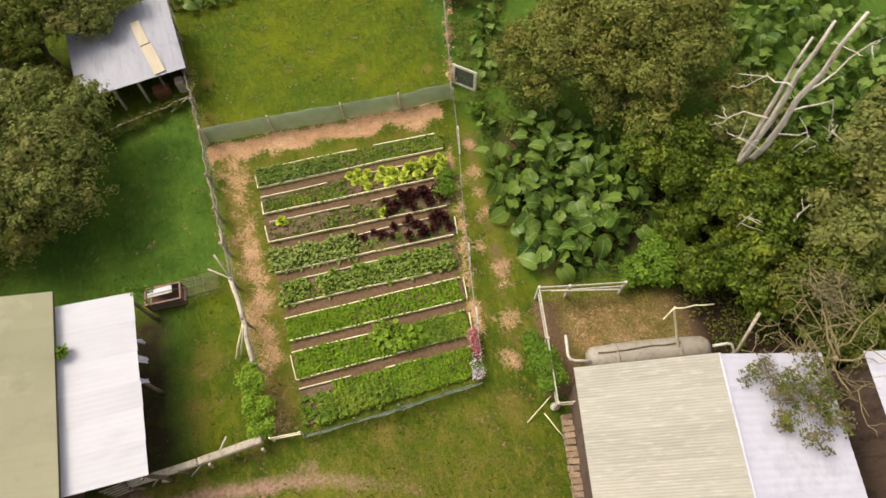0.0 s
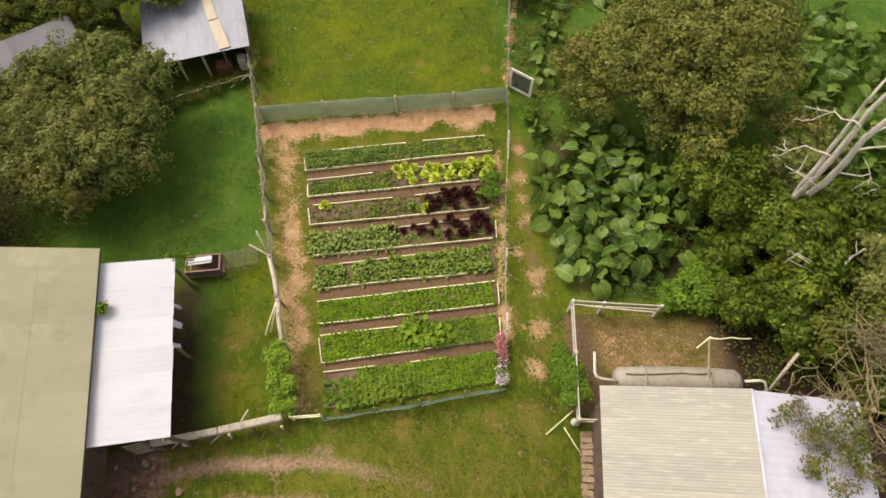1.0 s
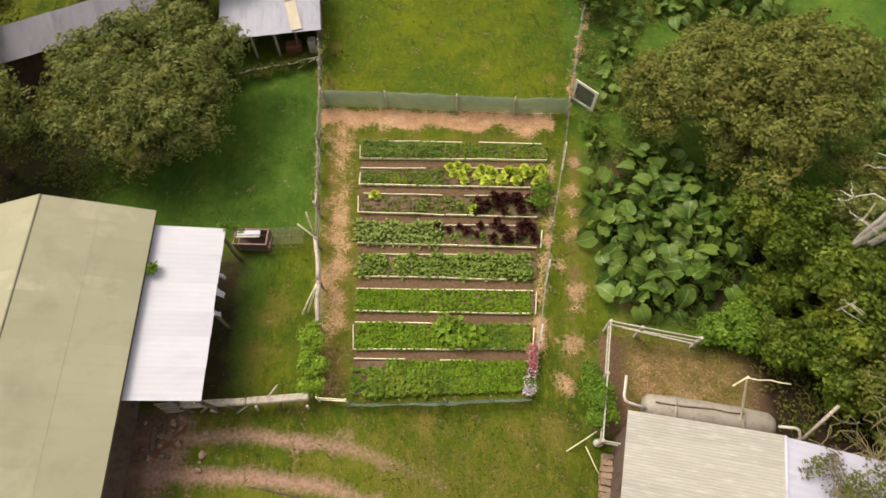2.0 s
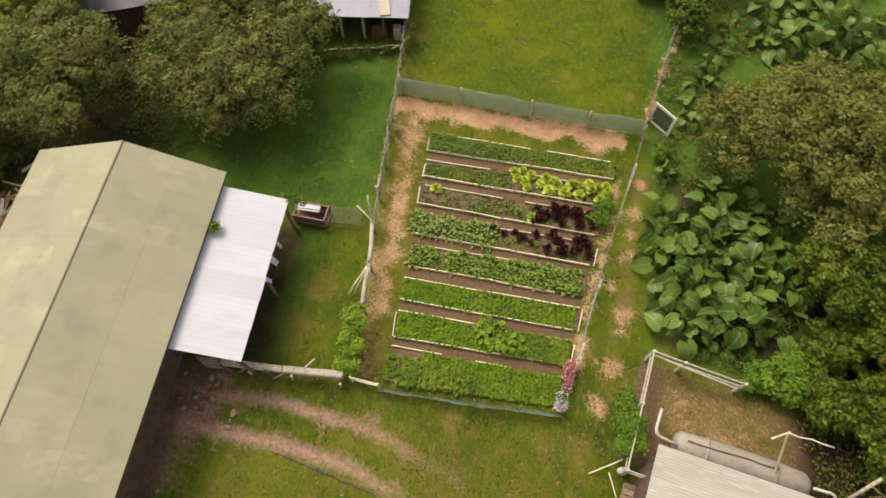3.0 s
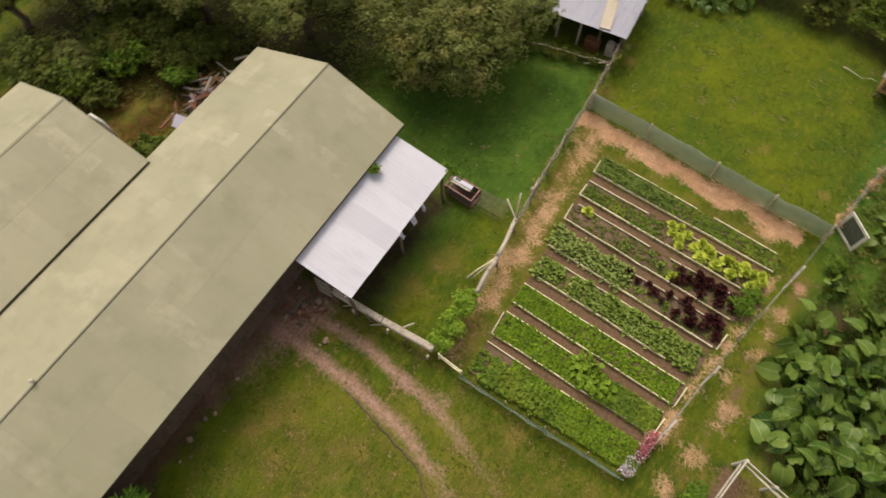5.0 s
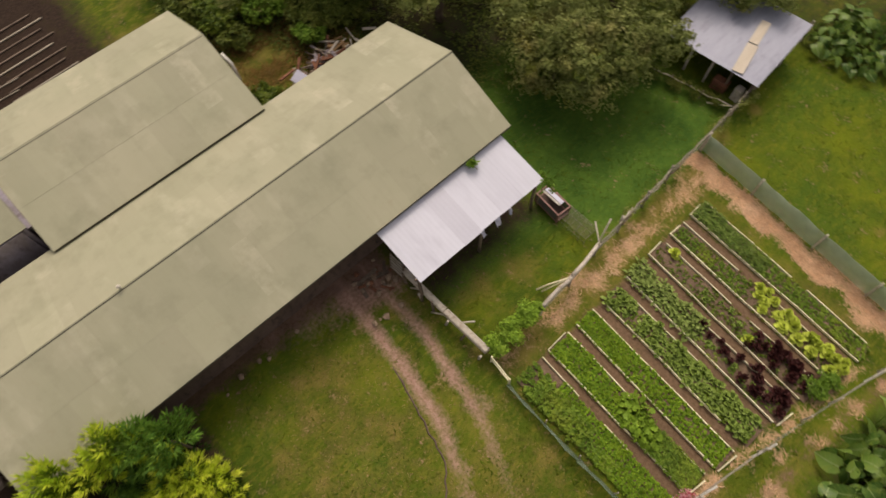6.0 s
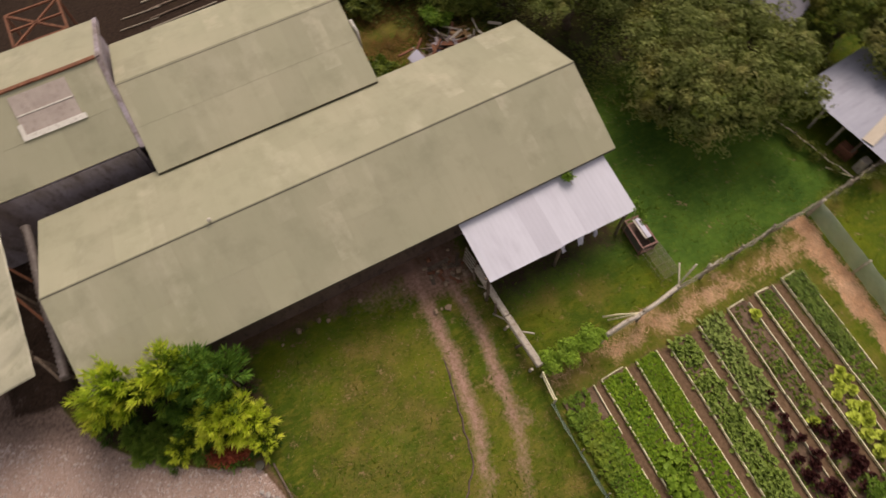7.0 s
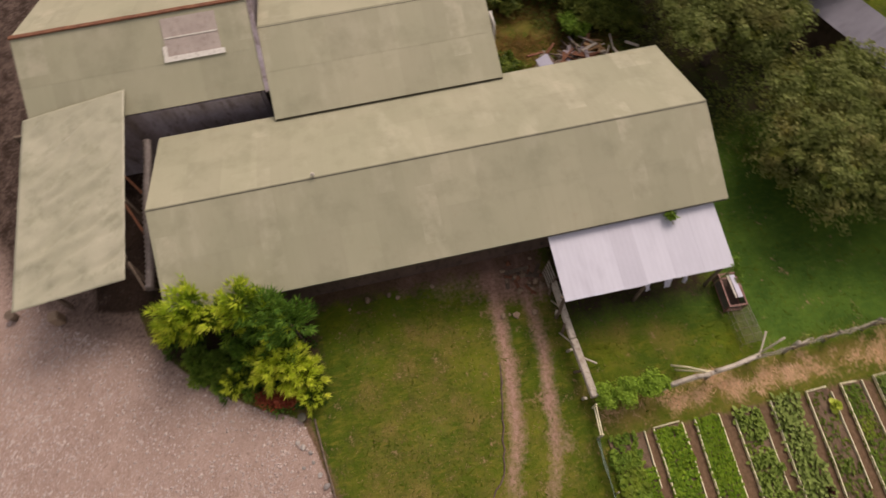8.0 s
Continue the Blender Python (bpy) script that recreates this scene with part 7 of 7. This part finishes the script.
part("cord", bm, M_OLDWOOD, tank, "dark cord lying along the top")


def pipe(name, pts, r, label, mat=None):
    bm = bmesh.new()
    tube(bm, pts, [r], 8)
    return tagged(link(name, bm, mat or M_PIPE), label, "pipe")


pipe("drain_pipe", [(4.82, 4.3, 0.85), (4.66, 3.7, 0.85), (4.68, 3.58, 0.82), (4.8, 3.5, 0.8), (5.25, 3.36, 0.75)], 0.045, "bent white pipe beside the tank")
pipe("drain_pipe", [(8.95, 2.72, 0.75), (9.4, 2.66, 0.75), (9.52, 2.6, 0.72), (9.55, 2.4, 0.6), (9.5, 2.2, 0.0)], 0.045, "bent white pipe between tank and shed")
pipe("prop_pole", [(9.55, 2.3, 0.5), (10.3, 3.1, 1.6)], 0.05, "grey pole leaning towards the shrubs", M_LOG)
pole = thing("clothes_post", (8.0, 2.35, 0), "pale leaning T-shaped post with a line beside the tank", "post")
bm = bmesh.new()
bar(bm, (0, 0, 0), (-0.22, 1.5, 1.98), 0.05, 0.05, 0.006)
part("upright", bm, M_BOARD, pole)
bm = bmesh.new()
bar(bm, (-0.62, 1.32, 1.9), (-0.16, 1.55, 2.0), 0.04, 0.04)
part("arm", bm, M_BOARD, pole)
bm = bmesh.new()
tube(bm, crooked((-0.2, 1.52, 1.98), (0.95, 1.3, 1.98), 4, 0.03, 4), [0.025, 0.02], 5)
part("line_bar", bm, M_BOARD, pole)

# ---- shed with cream and lilac roof, turned a little ----
shed2 = thing("tin_shed", (7.93, 2.15, 0), "tin shed with cream and pale lilac sheet roof", "shed", turn=TURN_R)
LEN = 8.6


def shed2_panels(width, run, z0, z1, side, mat, pitch):
    L = math.hypot(run, z0 - z1)
    ang = math.degrees(math.atan2(z0 - z1, run))
    bm = corrugated(width + 0.03, L, pitch, 0.005 if pitch < 0.1 else 0.007)
    me = mesh_of("roof_sheet", bm, mat)
    for i in range(int(LEN / width)):
        y = -width * (i + 1)
        if side < 0:
            m = pose(0, y + width, z0 + 0.005 * (i % 2), 0, 0, 0) @ pose(0, 0, 0, 0, -ang, 0) @ pose(0, 0, 0, 0, 0, 90) @ pose(-width, 0, 0)
        else:
            m = pose(0, y, z0 + 0.005 * (i % 2), 0, 0, 0) @ pose(0, 0, 0, 0, ang, 0) @ pose(0, 0, 0, 0, 0, -90) @ pose(-width, 0, 0)
        child("roof_sheet", me, shed2, m)


shed2_panels(0.86, 3.72, 2.95, 2.25, -1, M_CREAM, 0.076)
shed2_panels(0.86, 3.0, 2.95, 2.4, 1, M_LILAC, 0.2)
bm = bmesh.new()
bar(bm, (0, 0.02, 2.98), (0, -LEN, 2.98), 0.07, 0.04, 0.01)
part("ridge_cap", bm, M_LILAC, shed2)
for y in (-0.2, -LEN + 0.2):
    bm = bmesh.new()
    ring = [(-3.5, 0), (2.8, 0), (2.8, 2.33), (0, 2.86), (-3.5, 2.2)]
    lo, hi = [bm.verts.new((x, y - 0.05, z)) for x, z in ring], [bm.verts.new((x, y + 0.05, z)) for x, z in ring]
    bm.faces.new(lo)
    bm.faces.new(hi[::-1])
    for k in range(5):
        bm.faces.new((lo[k], hi[k], hi[(k + 1) % 5], lo[(k + 1) % 5]))
    bmesh.ops.recalc_face_normals(bm, faces=bm.faces[:])
    part("gable_wall", bm, M_DARKWALL, shed2)
for x, h in ((-3.5, 2.18), (2.8, 2.32)):
    bm = bmesh.new()
    box(bm, (x, -LEN / 2, h / 2), (0.1, LEN - 0.6, h))
    part("side_wall", bm, M_DARKWALL, shed2)
shed3 = thing("small_shed", (11.95, 1.15, 0), "small shed with pale lilac sheet roof", "shed", turn=TURN_R)
bm = corrugated(0.88, 2.6, 0.2, 0.007)
me = mesh_of("roof_sheet", bm, M_LILAC)
for i in range(5):
    child("roof_sheet", me, shed3, pose(0, -0.86 * (i + 1), 2.4 + 0.005 * (i % 2), 0, 3, 0) @ pose(0, 0, 0, 0, 0, -90) @ pose(-0.86, 0, 0))
bm = bmesh.new()
box(bm, (1.3, -2.2, 1.1), (2.3, 4.1, 2.2))
part("wall", bm, M_DARKWALL, shed3)

# row of old bricks along the shed's side
stack = thing("brick_stack", (4.1, 2.1, 0), "low rough stack of old pale bricks by the shed", "bricks", turn=TURN_R + 1)
bm = bmesh.new()
box(bm, (0, 0, 0.04), (0.30, 0.16, 0.08), bevel=0.008)
me = mesh_of("brick", bm, M_BRICK)
q = random.Random(5)
for layer in range(4):
    for i in range(20):
        if layer == 3 and q.random() < 0.35:
            continue
        child("brick", me, stack, pose(q.uniform(-0.03, 0.03), -0.18 * i, 0.082 * layer, 0, 0, q.uniform(-9, 9)))
for k, (a, b) in enumerate([((2.96, 2.3, 0.03), (3.82, 2.78, 0.5)), ((3.82, 1.65, 0.03), (3.5, 2.4, 0.2))]):
    bm = bmesh.new()
    tube(bm, crooked(a, b, 3, 0.01, k), [0.025, 0.02], 6)
    tagged(link("stick", bm, M_BOARD), "thin pale stick on the grass", "stick", "sticks by the pen")
bm = bmesh.new()
bmesh.ops.create_icosphere(bm, subdivisions=2, radius=0.16, matrix=Matrix.Translation((3.9, 2.5, 0.12)) @ Matrix.Diagonal((1, 0.8, 1.3, 1)))
tagged(link("sack", bm, M_PAINT), "small crumpled white sack at the pen's post", "sack")

# ---- things by the long shed ----
crate = thing("wire_crate", (-6.95, 9.45, 0), "red-framed crate with pale lid slats beside the lean-to", "crate", turn=-4)
for x in (-0.55, 0.55):
    for y in (-0.28, 0.28):
        bm = bmesh.new()
        bar(bm, (x, y, 0), (x, y, 0.55), 0.05)
        part("leg", bm, M_RED, crate)
for a, b in (((-0.55, -0.28), (0.55, -0.28)), ((-0.55, 0.28), (0.55, 0.28)), ((-0.55, -0.28), (-0.55, 0.28)), ((0.55, -0.28), (0.55, 0.28))):
    for z in (0.08, 0.52):
        bm = bmesh.new()
        bar(bm, (*a, z), (*b, z), 0.05)
        part("frame_bar", bm, M_RED, crate)
bm = bmesh.new()
box(bm, (0, 0, 0.06), (1.05, 0.52, 0.03))
part("floor_board", bm, M_DARKWALL, crate, "dark earthy floor board")
for y, w, mat in ((0.12, 0.16, M_LILAC), (-0.02, 0.07, M_OLDPAINT), (0.24, 0.07, M_RED)):
    bm = bmesh.new()
    box(bm, (-0.08, y, 0.575), (0.78, w, 0.03), (2, 1, 3), 0.006)
    part("lid_slat", bm, mat, crate, "pale worn lid slat" if mat is not M_RED else "")
for y in (-0.29, 0.29):
    bm = bmesh.new()
    box(bm, (0, y, 0.28), (1.04, 0.012, 0.36))
    part("side_mesh", bm, M_MESHDARK, crate, "dark wire mesh side")
cage = thing("wire_run", (-5.8, 9.5, 0), "low run of rusty wire netting on the grass", "wire run")
for k in range(6):
    x = -0.6 + 0.24 * k
    bm = bmesh.new()
    tube(bm, [(x, -0.35, 0), (x, -0.3, 0.4), (x, 0.3, 0.42), (x, 0.36, 0)], [0.004], 4)
    part("hoop", bm, M_WIRE, cage)
for y, z in ((-0.33, 0.2), (-0.3, 0.4), (0.3, 0.42), (0.0, 0.42), (0.34, 0.2)):
    bm = bmesh.new()
    tube(bm, [(-0.6, y, z), (0.62, y, z)], [0.004], 4)
    part("wire", bm, M_WIRE, cage)
bm = bmesh.new()
section = [(-0.36, 0.0), (-0.33, 0.2), (-0.3, 0.405), (0.0, 0.425), (0.3, 0.425), (0.345, 0.2), (0.37, 0.0)]
loops = [[bm.verts.new((-0.6 + 0.244 * k, y + 0.01 * math.sin(3.0 * k + i), z + 0.008 * math.cos(2.0 * k))) for i, (y, z) in enumerate(section)] for k in range(6)]
for a, b in zip(loops, loops[1:]):
    for i in range(6):
        bm.faces.new((a[i], a[i + 1], b[i + 1], b[i]))
part("wire_netting", bm, M_RUNMESH, cage, "fine brownish wire netting")
ob = thing("creeper_on_lean_to", (-7.35, 9.1, 0), "green creeper at the lean-to's corner", "creeper")
bm = bmesh.new()
tube(bm, crooked((0, 0, 0), (0.05, 0.05, 2.0), 5, 0.05, 2), [0.015], 4)
part("stem", bm, M_TWIG, ob)
crown("leaves", [(0.05, 0.05, 1.95, 0.25, 0.2, 0.15), (0.3, 0.05, 1.7, 0.2, 0.15, 0.2)], 260, 0.1, 0.06, M_FRESH, ob, shell=0.2, seed=5)
for k, (y, w) in enumerate(((6.3, 0.14), (6.95, 0.2), (7.5, 0.1))):
    q = random.Random(60 + k)
    verts, faces = [], []
    for a in range(5):
        for b in range(4):
            verts.append((-7.36 + 0.055 * b + q.uniform(-0.03, 0.03), y + w * (a / 4 - 0.5) + q.uniform(-0.03, 0.03), 1.98 - 0.16 * b * (0.5 + q.random() * 0.6) + q.uniform(-0.03, 0.03)))
    for a in range(4):
        for b in range(3):
            p = a * 4 + b
            faces.append((p, p + 4, p + 5, p + 1))
    ob = sheet_object("plastic_scrap", verts, faces, M_LILAC)
    md = ob.modifiers.new("thickness", "SOLIDIFY")
    md.thickness = 0.006
    tagged(ob, "torn pale plastic hanging off the lean-to's edge", "plastic scrap", "plastic scraps")
# rubble and stones along the shed wall
for k in range(16):
    q = random.Random(800 + k)
    bm = bmesh.new()
    s = q.uniform(0.05, 0.12)
    bmesh.ops.create_icosphere(bm, subdivisions=1, radius=s)
    for v in bm.verts:
        v.co *= q.uniform(0.75, 1.15)
    x, y = (q.uniform(-9.5, -9.0), q.uniform(-3.5, 3.3)) if k < 8 else (q.uniform(-8.9, -7.6), q.uniform(2.0, 3.6))
    ob = link("stone", bm, M_BRICK)
    ob.matrix_world = pose(x, y, s * 0.45, 0, 0, q.uniform(0, 360)) @ Matrix.Diagonal((1.2, 1, 0.7, 1))
    tagged(ob, "rough grey-brown stone in the dirt", "stone", "stones by the shed")
ladder = thing("wooden_ladder", (-8.75, 3.78, 0), "short dark slatted rack beneath the lean-to's edge", "rack", turn=4)
for x in (-0.3, 0.3):
    bm = bmesh.new()
    bar(bm, (x, 0, 0), (x, 0.1, 1.0), 0.05)
    part("side_rail", bm, M_OLDWOOD, ladder)
for k in range(5):
    bm = bmesh.new()
    bar(bm, (-0.3, 0.02 * k, 0.15 + 0.2 * k), (0.3, 0.02 * k, 0.15 + 0.2 * k), 0.04)
    part("rung", bm, M_LOG, ladder)

# rubble of brick and rotten boards at the shed's side door
for k in range(26):
    q = random.Random(1300 + k)
    bm = bmesh.new()
    s = q.uniform(0.05, 0.13)
    if k % 3:
        bmesh.ops.create_icosphere(bm, subdivisions=1, radius=s)
        for v in bm.verts:
            v.co *= q.uniform(0.7, 1.2)
    else:
        box(bm, (0, 0, 0), (s * 5, s * 1.2, 0.04), bevel=0.006)
    ob = link("rubble", bm, M_BRICK if k % 3 == 1 else (M_RUST if k % 2 else M_OLDWOOD))
    ob.matrix_world = pose(q.uniform(-9.7, -8.4), q.uniform(2.4, 3.75), 0.03, q.uniform(-6, 6), q.uniform(-6, 6), q.uniform(0, 360)) @ Matrix.Diagonal((1.2, 1, 0.55, 1))
    tagged(ob, "red-brown piece of brick or rotten board in dirt", "rubble", "rubble at the shed door")

# ribbed hose and props in the gap between shed and porch
bm = bmesh.new()
pts, rad = [], []
for k in range(64):
    f = k / 63
    pts.append((-10.3 - 5.4 * f, -8.3 + 0.03 * math.sin(9 * f), 2.3))
    rad.append(0.165 if k % 2 else 0.115)
tube(bm, pts, rad, 9)
tagged(link("ribbed_hose", bm, M_HOSE), "brown-grey ribbed drain hose along the shed gable", "hose")
for k, (a, b) in enumerate([((-10.5, -8.6, 1.9), (-11.2, -8.8, 2.55)), ((-12.4, -8.55, 2.0), (-13.2, -8.85, 2.7)), ((-13.8, -8.5, 1.6), (-14.3, -8.9, 2.8))]):
    bm = bmesh.new()
    bar(bm, a, b, 0.07, 0.05, 0.006)
    tagged(link("roof_prop", bm, M_OLDWOOD if k == 0 else M_RUST), "slanting wooden prop between the roofs", "prop", "props between the roofs")

# wood pile behind the shed
pile = thing("scrap_pile", (-17.6, 7.6, 0), "heap of scrap boards, branches and grey sheets", "scrap pile")
for k in range(96):
    q = random.Random(900 + k)
    bm = bmesh.new()
    x, y, z = q.gauss(0.05, 0.32), q.gauss(0.1, 0.75), q.uniform(0.03, 0.5)
    a = q.uniform(0, 6.28)
    d = Vector((math.cos(a), math.sin(a), q.uniform(-0.1, 0.25))) * q.uniform(0.2, 0.55)
    bar(bm, Vector((x, y, z)) - d, Vector((x, y, z)) + d, q.uniform(0.05, 0.14), q.uniform(0.03, 0.06), 0.004)
    part("scrap_board", bm, q.choice([M_COOP, M_LOG, M_RUST, M_PLANK] if y > 0.35 else [M_OLDWOOD, M_OLDWOOD, M_GREYWALL, M_GREYWOOD, M_RUST]), pile)
bm = bmesh.new()
box(bm, (0.2, -1.35, 0.45), (0.6, 0.5, 0.03), (20, 10, 15), 0.01)
part("grey_sheet", bm, M_LILAC, pile)

# yard west of the house: timber racks and a rusty frame
for k in range(8):
    bm = bmesh.new()
    x = -24.6 - 0.55 * k
    bar(bm, (x, -2.6 + 0.1 * (k % 3), 0.035), (x - 0.1, 0.3 - 0.3 * (k % 2), 0.035), 0.08, 0.06, 0.01)
    tagged(link("timber_length", bm, M_GREYWOOD if k % 3 == 0 else M_OLDWOOD), "long timber lying on dark ground", "timber", "timbers in the back yard")
for k in range(5):
    bm = bmesh.new()
    x = -23.3 - 0.6 * k
    bar(bm, (x, -4.4 + 0.2 * k, 0.03), (x + 0.05, -2.9 + 0.25 * k, 0.03), 0.05, 0.05, 0.008)
    tagged(link("timber_length", bm, M_GREYWOOD), "short pale timber lying on dark ground", "timber", "timbers in the back yard")
rack = thing("rusty_frame", (-24.7, -6.2, 0), "rusty red iron frame with cross braces", "frame")
for a, b in (((-0.9, -1, 0), (-0.9, -1, 2)), ((0.9, -1, 0), (0.9, -1, 2)), ((-0.9, 1, 0), (-0.9, 1, 2)), ((0.9, 1, 0), (0.9, 1, 2)), ((-0.9, -1, 2), (0.9, -1, 2)), ((-0.9, 1, 2), (0.9, 1, 2)), ((-0.9, -1, 2), (-0.9, 1, 2)), ((0.9, -1, 2), (0.9, 1, 2)), ((-0.9, -1, 2), (0.9, 1, 2)), ((0.9, -1, 2), (-0.9, 1, 2)), ((0, -1, 2), (0, 1, 2))):
    bm = bmesh.new()
    bar(bm, a, b, 0.08, 0.08, 0.006)
    part("beam", bm, M_RUST, rack)

# yard edge: kerb, stones, a dark pot
edge = thing("yard_edging", (0, 0, 0), "low dark timber edging between gravel and lawn", "edging")
LINE = [(-5.95, -4.4), (-5.1, -4.3), (-4.3, -4.2), (-3.2, -4.05)]
for k, (a, b) in enumerate(zip(LINE, LINE[1:])):
    bm = bmesh.new()
    bar(bm, (*a, 0.04), (*b, 0.04), 0.05, 0.1, 0.01)
    part("edging_board", bm, M_OLDWOOD, edge)
bm = bmesh.new()
tube(bm, [(-6.05, -4.75, 0), (-6.05, -4.75, 0.18)], [0.11, 0.14], 10)
tagged(link("plant_pot", bm, M_SEAM), "small black plant pot on the gravel", "pot")
for k, (x, y, s) in enumerate([(-5.2, -4.85, 0.09), (-5.0, -4.65, 0.07), (-5.35, -5.0, 0.07), (-3.95, -4.3, 0.1), (-4.3, -4.45, 0.08), (-4.7, -4.6, 0.06), (-4.6, -4.9, 0.06)]):
    bm = bmesh.new()
    bmesh.ops.create_icosphere(bm, subdivisions=1, radius=s)
    q = random.Random(k)
    for v in bm.verts:
        v.co *= q.uniform(0.8, 1.15)
    ob = link("stone", bm, M_STONE)
    ob.matrix_world = pose(x, y, s * 0.5, 0, 0, 40 * k) @ Matrix.Diagonal((1.2, 1, 0.7, 1))
    tagged(ob, "pale stone at the yard's edge", "stone", "stones at the yard's edge")

# ---- grass, straw and gravel, too many to count ----
def ground_z(x, y):
    m = ground_masks(x, y)
    flat = np.clip(m["soil"] + inside(x, y, PLOT, 0.4), 0, 1)
    return ground_height(x, y) * (1 - flat) - 0.05 * m["clay"] - 0.02 * m["gravel"], m


def blades(name, n, x0, x1, y0, y1, length, wide, material, label, category, seed, want, lie=0.3):
    r = np.random.default_rng(seed)
    x, y = r.uniform(x0, x1, n), r.uniform(y0, y1, n)
    z, m = ground_z(x, y)
    keep = r.uniform(0, 1, n) < want(m, x, y)
    x, y, z = x[keep], y[keep], z[keep]
    k = len(x)
    a = r.uniform(0, 2 * np.pi, k)
    L = length * r.uniform(0.5, 1.4, k)
    up = L * (1 - lie) * r.uniform(0.3, 1, k)
    out = L * r.uniform(0.4, 1.0, k)
    w = wide * r.uniform(0.6, 1.4, k)
    p0 = np.stack([x - np.sin(a) * w, y + np.cos(a) * w, z], 1)
    p1 = np.stack([x + np.sin(a) * w, y - np.cos(a) * w, z], 1)
    p2 = np.stack([x + np.cos(a) * out, y + np.sin(a) * out, z + up + 0.012], 1)
    v = np.stack([p0, p1, p2], 1).reshape(-1, 3)
    f = np.arange(k * 3).reshape(-1, 3)
    tagged(sheet_object(name, v.tolist(), f.tolist(), material), label, category, kind="stuff")


def lawn_want(m, x, y):
    bare_part = np.clip(m["soil"] * 1.2 + m["straw"] * 1.2 + m["clay"] + m["gravel"] * 3 + m["mud_shade"], 0, 1)
    roofs = ((x < -9.6) & (x > -21.2) & (y < 9.2) & (y > -12)) | ((x > 4.6) & (y < 1.5))
    return (1 - bare_part) * ~roofs


blades("grass", 120000, -21, 14, -5, 23, 0.075, 0.010, M_BLADE, "short green lawn grass", "grass", 1, lambda m, x, y: lawn_want(m, x, y) * 0.9)
blades("tall_grass", 26000, -21, 20, -4, 23, 0.2, 0.016, M_BLADE, "longer green grass in tufts", "grass", 2,
       lambda m, x, y: lawn_want(m, x, y) * np.clip(2.2 * mottle(x, y, 0.7, 5) - 0.9, 0, 1))
blades("straw_mulch", 110000, -5.2, 9, 2.5, 15.4, 0.24, 0.011, M_STRAW, "loose dry straw mulch", "straw", 3, lambda m, x, y: np.clip(m["straw"] * 1.5 - 0.45, 0, 1), lie=0.85)
blades("brown_tussocks", 9000, -22.5, -16.5, 3.8, 9.5, 0.42, 0.016, M_TUSSOCK, "overgrown orange-brown grass on rough ground", "grass", 6,
       lambda m, x, y: np.clip(2.4 * mottle(x, y, 0.9, 8) - 0.5, 0, 1) * (x < -15.6), lie=0.35)
blades("pen_grass", 9000, 4.8, 9.0, 2.8, 5.9, 0.17, 0.012, M_HAY, "trampled dry grass inside the pen", "dry grass", 8,
       lambda m, x, y: inside(x, y, [(5.05, 5.7), (8.9, 4.9), (8.6, 2.9), (5.1, 3.4)], 0.25), lie=0.7)
blades("dry_grass", 26000, -9.5, 4, -4.2, 4.2, 0.12, 0.009, M_HAY, "dry blades in the trodden lawn", "dry grass", 4,
       lambda m, x, y: lawn_want(m, x, y) * np.clip(m["dry"], 0, 1) * np.clip(m["dry"] * 1.3, 0, 1) * 0.7, lie=0.6)


def pebbles():
    r = np.random.default_rng(9)
    n = 42000
    x, y = r.uniform(-13, 1, n), r.uniform(-14, -3.9, n)
    z, m = ground_z(x, y)
    keep = (m["gravel"] > 0.6) & (m["mud_shade"] < 0.35) & (r.uniform(0, 1, n) < 0.25 + 0.75 * mottle(x, y, 1.1, 7))
    x, y, z = x[keep], y[keep], z[keep]
    k = len(x)
    s = 0.013 + 0.055 * r.uniform(0, 1, k) ** 4.5
    ring = np.array([(1, 0, 0), (0.3, 0.9, 0), (-0.8, 0.5, 0), (-0.7, -0.6, 0), (0.4, -0.9, 0), (0.1, 0, 0.8)])
    v = (ring[None] * s[:, None, None] * r.uniform(0.7, 1.3, (k, 6, 1)) + np.stack([x, y, z], 1)[:, None]).reshape(-1, 3)
    b = np.arange(k)[:, None] * 6
    f = np.concatenate([np.stack([b[:, 0] + i, b[:, 0] + (i + 1) % 5, b[:, 0] + 5], 1) for i in range(5)])
    tagged(sheet_object("loose_gravel", v.tolist(), f.tolist(), M_PEBBLE), "loose pale gravel on the yard", "gravel", kind="stuff")


pebbles()
bm = bmesh.new()
tube(bm, crooked((-6.4, 1.58, 0.0), (-5.0, 1.29, 0.0), 7, 0.04, 3) + crooked((-4.9, 1.28, 0.0), (-3.2, 0.88, 0.0), 8, 0.04, 4) + crooked((-3.1, 0.84, 0.0), (-1.6, -0.5, 0.0), 8, 0.04, 5), [0.018, 0.034, 0.022, 0.042, 0.028], 6)
tagged(link("turf_edge", bm, M_DARKWALL), "dark ragged turf edge along the wheel track", "turf edge")
